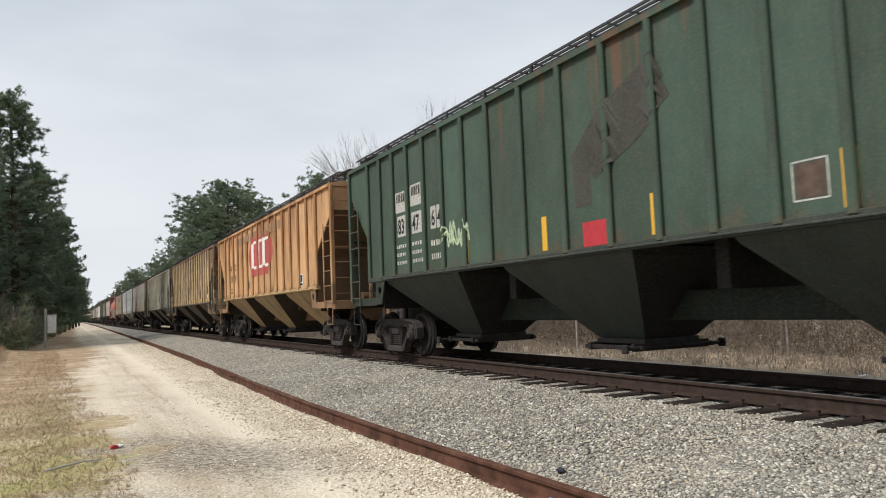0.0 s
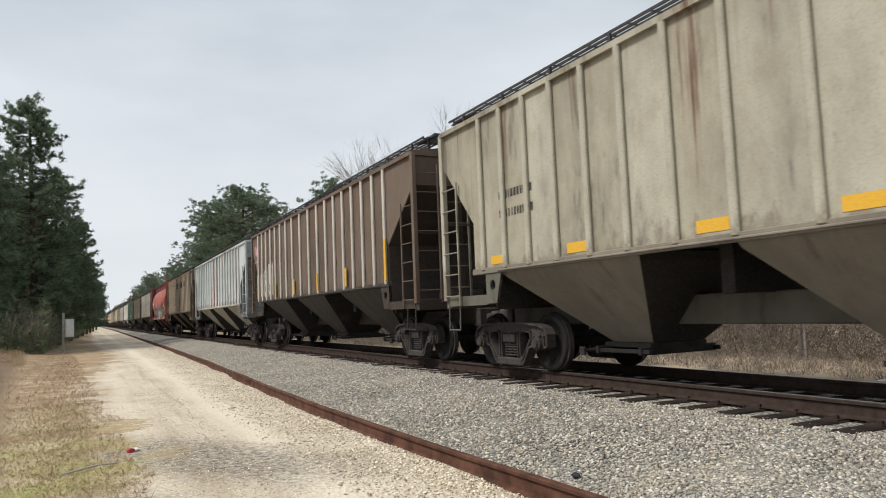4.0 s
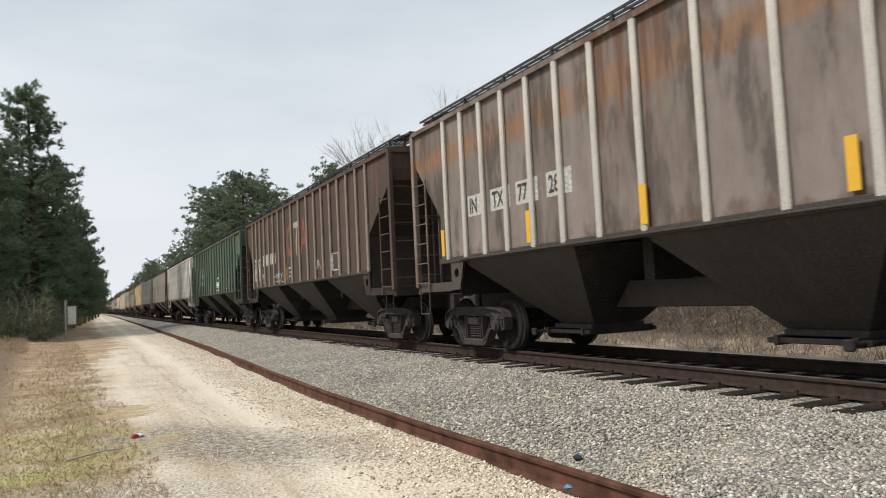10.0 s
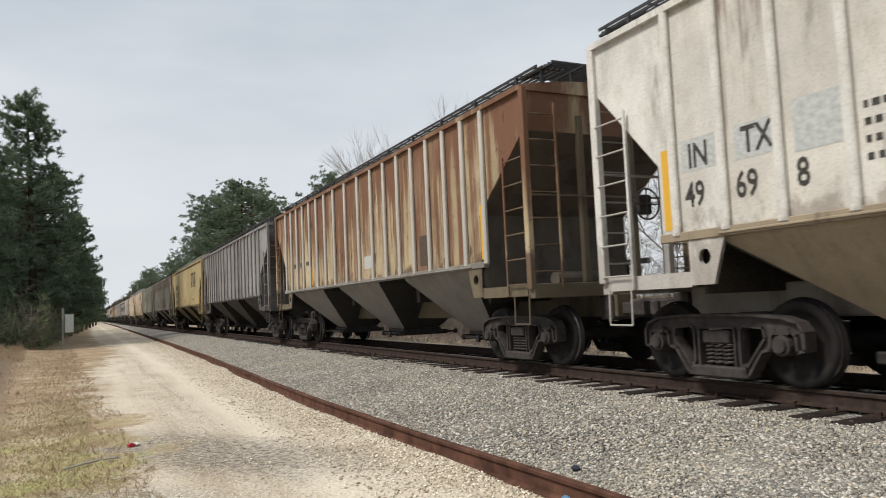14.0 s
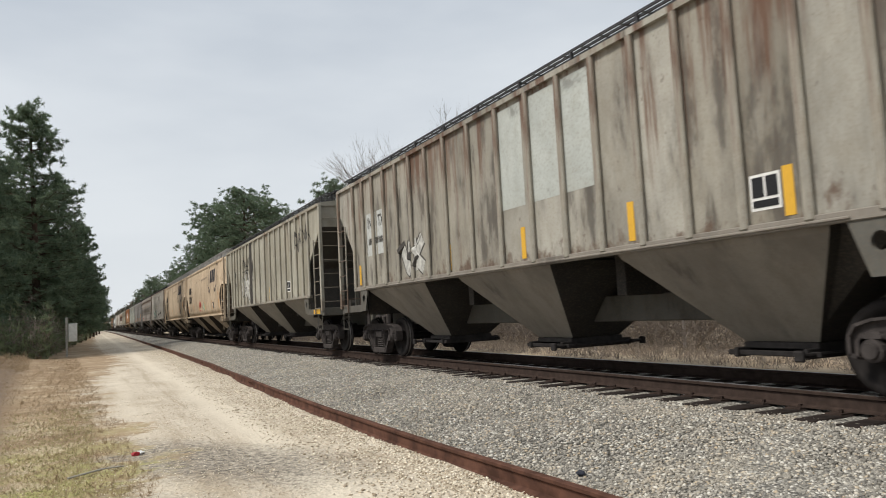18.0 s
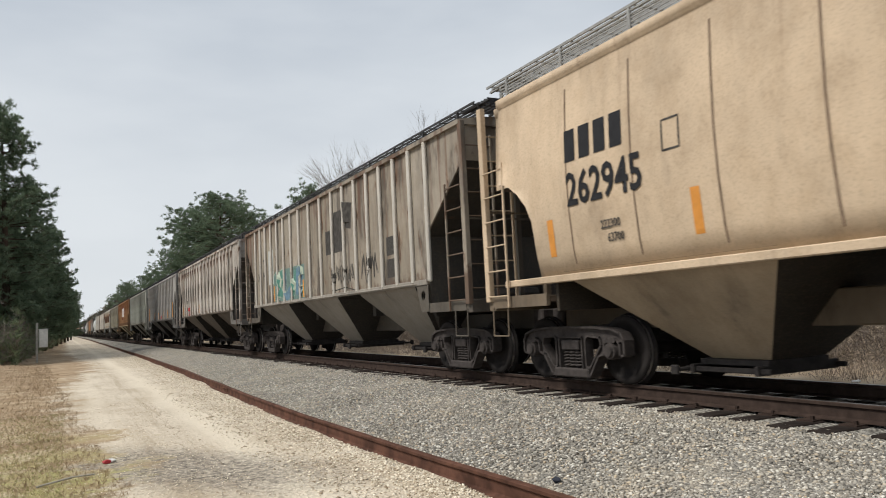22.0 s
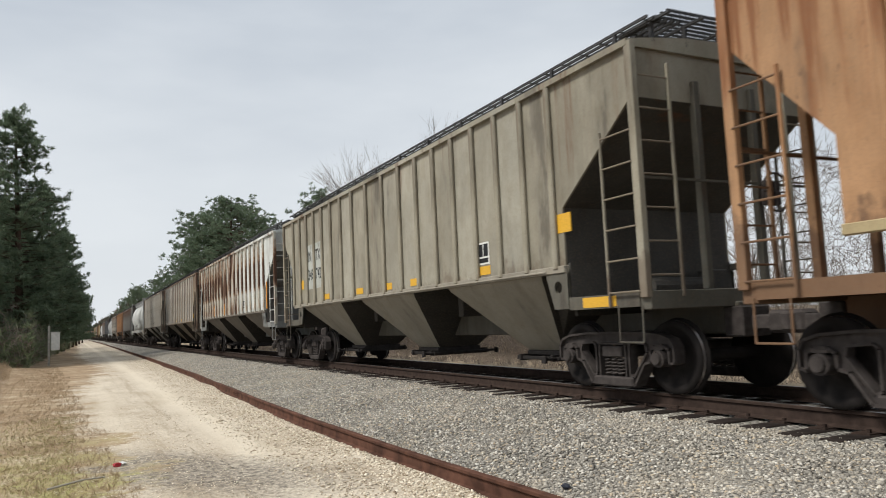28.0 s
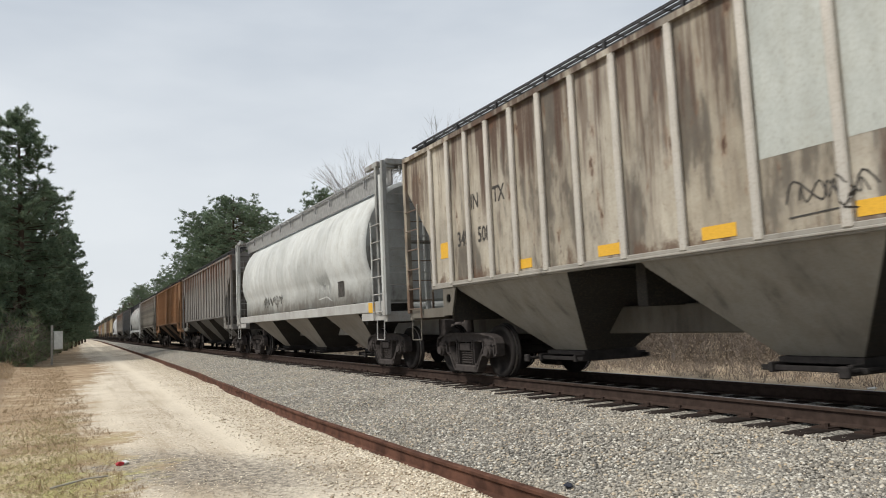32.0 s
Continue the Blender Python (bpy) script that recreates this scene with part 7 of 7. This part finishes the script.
# plain light grey
for y in (7.05, 6.35):
    patch(CARS[21], y + SH, 2.55, 0.5, 0.36, "grey")
words(21, 0, 2.58, 0.36, "dimblack", (7.0, "IN"), (6.3, "TX"))
words(21, 0, 1.92, 0.42, "dimblack", (7.08, "10"), (6.38, "13"), (5.65, "37"))
bars(CARS[21], 4.6, 2.6, 1.4, 0.4, "grey", 2)
strips(21, [7.3, 3.5, 1.0, -1.7, -4.05, -6.4], "orange", big=(7.3, -6.4), x=-HALF - 0.004)
patch(CARS[21], -0.18 + SH, 1.68, 0.46, 0.38, "dimwhite")
graffiti(CARS[21], "rib", RIBS[21], -0.2, 2.03, 0.44, 0.32, 3, [], "redp", 97, 0.05)
# pale grey-green
patch(CARS[22], -5.8 + SH, 2.2, 0.3, 0.26, "yellow", -SHEET - 0.006, "reflector")
plate(22, -3.7, 1.88)
bars(CARS[22], 6.2, 3.0, 1.2, 0.7, "dimblack", 2)
# pale cream
words(24, 0, 2.88, 0.42, "dimblack", (5.95, "IN"), (5.2, "TX"))
words(24, 0, 2.36, 0.42, "black", (6.0, "349"), (5.3, "742"))
for y in (6.05, 5.3):
    patch(CARS[24], y + SH, 2.1, 0.66, 1.25, "palepanel")
patch(CARS[24], 6.75 + SH, 2.14, 0.42, 0.26, "yellow", -SHEET - 0.006, "reflector")
patch(CARS[24], -6.2 + SH, 2.16, 0.42, 0.26, "yellow", -SHEET - 0.006, "reflector")
strips(24, [1.66, -0.08, -1.5, -4.2, 4.2], "yellow", False)
plate(24, -4.05, 1.92)
# half pale, half rusted
for y, tx, z in ((6.65, "A", 2.5), (5.85, "GX", 2.48), (5.75, "174", 2.02)):
    lettering(CARS[25], tx, y + SH, z, 0.42, "dimblack", -SHEET - 0.008)
patch(CARS[25], 4.05 + SH, 1.76, 0.42, 0.38, "white", -SHEET - 0.006)
plate(25, -2.5, 1.86)
strips(25, [6.85, 4.17, 1.5, -6.68], "orange", big=(6.85, -6.68), x=-SHEET - 0.012)
# tan with brown panels
for y in (6.28, 5.55):
    patch(CARS[26], y + SH, 2.4, 0.4, 0.3, "dimwhite", -SHEET - 0.005)
    bars(CARS[26], y + SH - 0.03, 2.66, 0.36, 0.26, "dimblack", 1, -SHEET - 0.008)
bars(CARS[26], 6.1, 2.3, 1.2, 0.34, "dimblack", 1, -SHEET - 0.008)
strips(26, [3.75, 1.3, -1.4, -4.0], "yellow", False, x=-SHEET - 0.008)
for y in (6.8, -6.3):
    patch(CARS[26], y + SH, 1.84, 0.3, 0.26, "yellow", -SHEET - 0.008, "reflector")
# cream, stained, with a pale panel
for a, b in zip(RIBS[27][::-1], RIBS[27][::-1][1:]):
    mid = (a + b) / 2
    if -2.9 < mid < -0.6:
        patch(CARS[27], a - 0.06, 2.45, a - b - 0.12, 1.7, "palepanel")
words(27, 0, 2.88, 0.36, "dimblack", (5.9, "IN"), (5.05, "TX"))
words(27, 0, 2.3, 0.36, "dimblack", (6.2, "349"), (5.4, "508"))
patch(CARS[27], 6.95 + SH, 2.15, 0.42, 0.28, "yellow", -SHEET - 0.006, "reflector")
patch(CARS[27], -5.95 + SH, 2.38, 0.42, 0.26, "yellow", -SHEET - 0.006, "reflector")
strips(27, [4.2, 2.2, 0.45, -1.3, -3.8], "yellow", False)
graffiti(CARS[27], "rib", RIBS[27], -0.6, 2.2, 0.9, 0.35, 3, [], "dimblack", 99, 0.02)
# white, round-sided
graffiti(CARS[28], "tank", [], 4.0, 2.2, 3.0, 0.5, 8, [], "dimblack", 101, 0.03)
graffiti(CARS[28], "tank", [], -3.0, 2.6, 1.2, 0.8, 4, [], "palegrey", 102, 0.03)
field(28, -4.5, 1.75, 0.5, 0.4, "dimblack", "stencil_plate")
patch(CARS[28], -7.2, 1.28, 0.4, 0.22, "yellow", -1.565, "reflector")

for k in (3, 16, 24):
    patch(CARS[k], -7.0, 1.12, 0.66, 0.13, "yellow", -1.556, "reflector")


def motions():
    rows = [0, 4, 8, 12, 16, 20, 24, 28, 32]
    for car in CARS:
        walk(car, [(t, pose(XC, car["start"] - rolled(t), RT)) for t in rows])
    # wheels: one shared set of keys
    first = SPIN["all"][0]
    out = [(i / FPS, pose(0, 0, WR, math.degrees(rolled(i / FPS) / WR))) for i in range(32 * FPS + 1)]
    walk(first, out)
    act, slot = first.animation_data.action, first.animation_data.action_slot
    for w in SPIN["all"][1:]:
        w.rotation_mode = "QUATERNION"
        ad = w.animation_data_create()
        ad.action = act
        ad.action_slot = slot


motions()
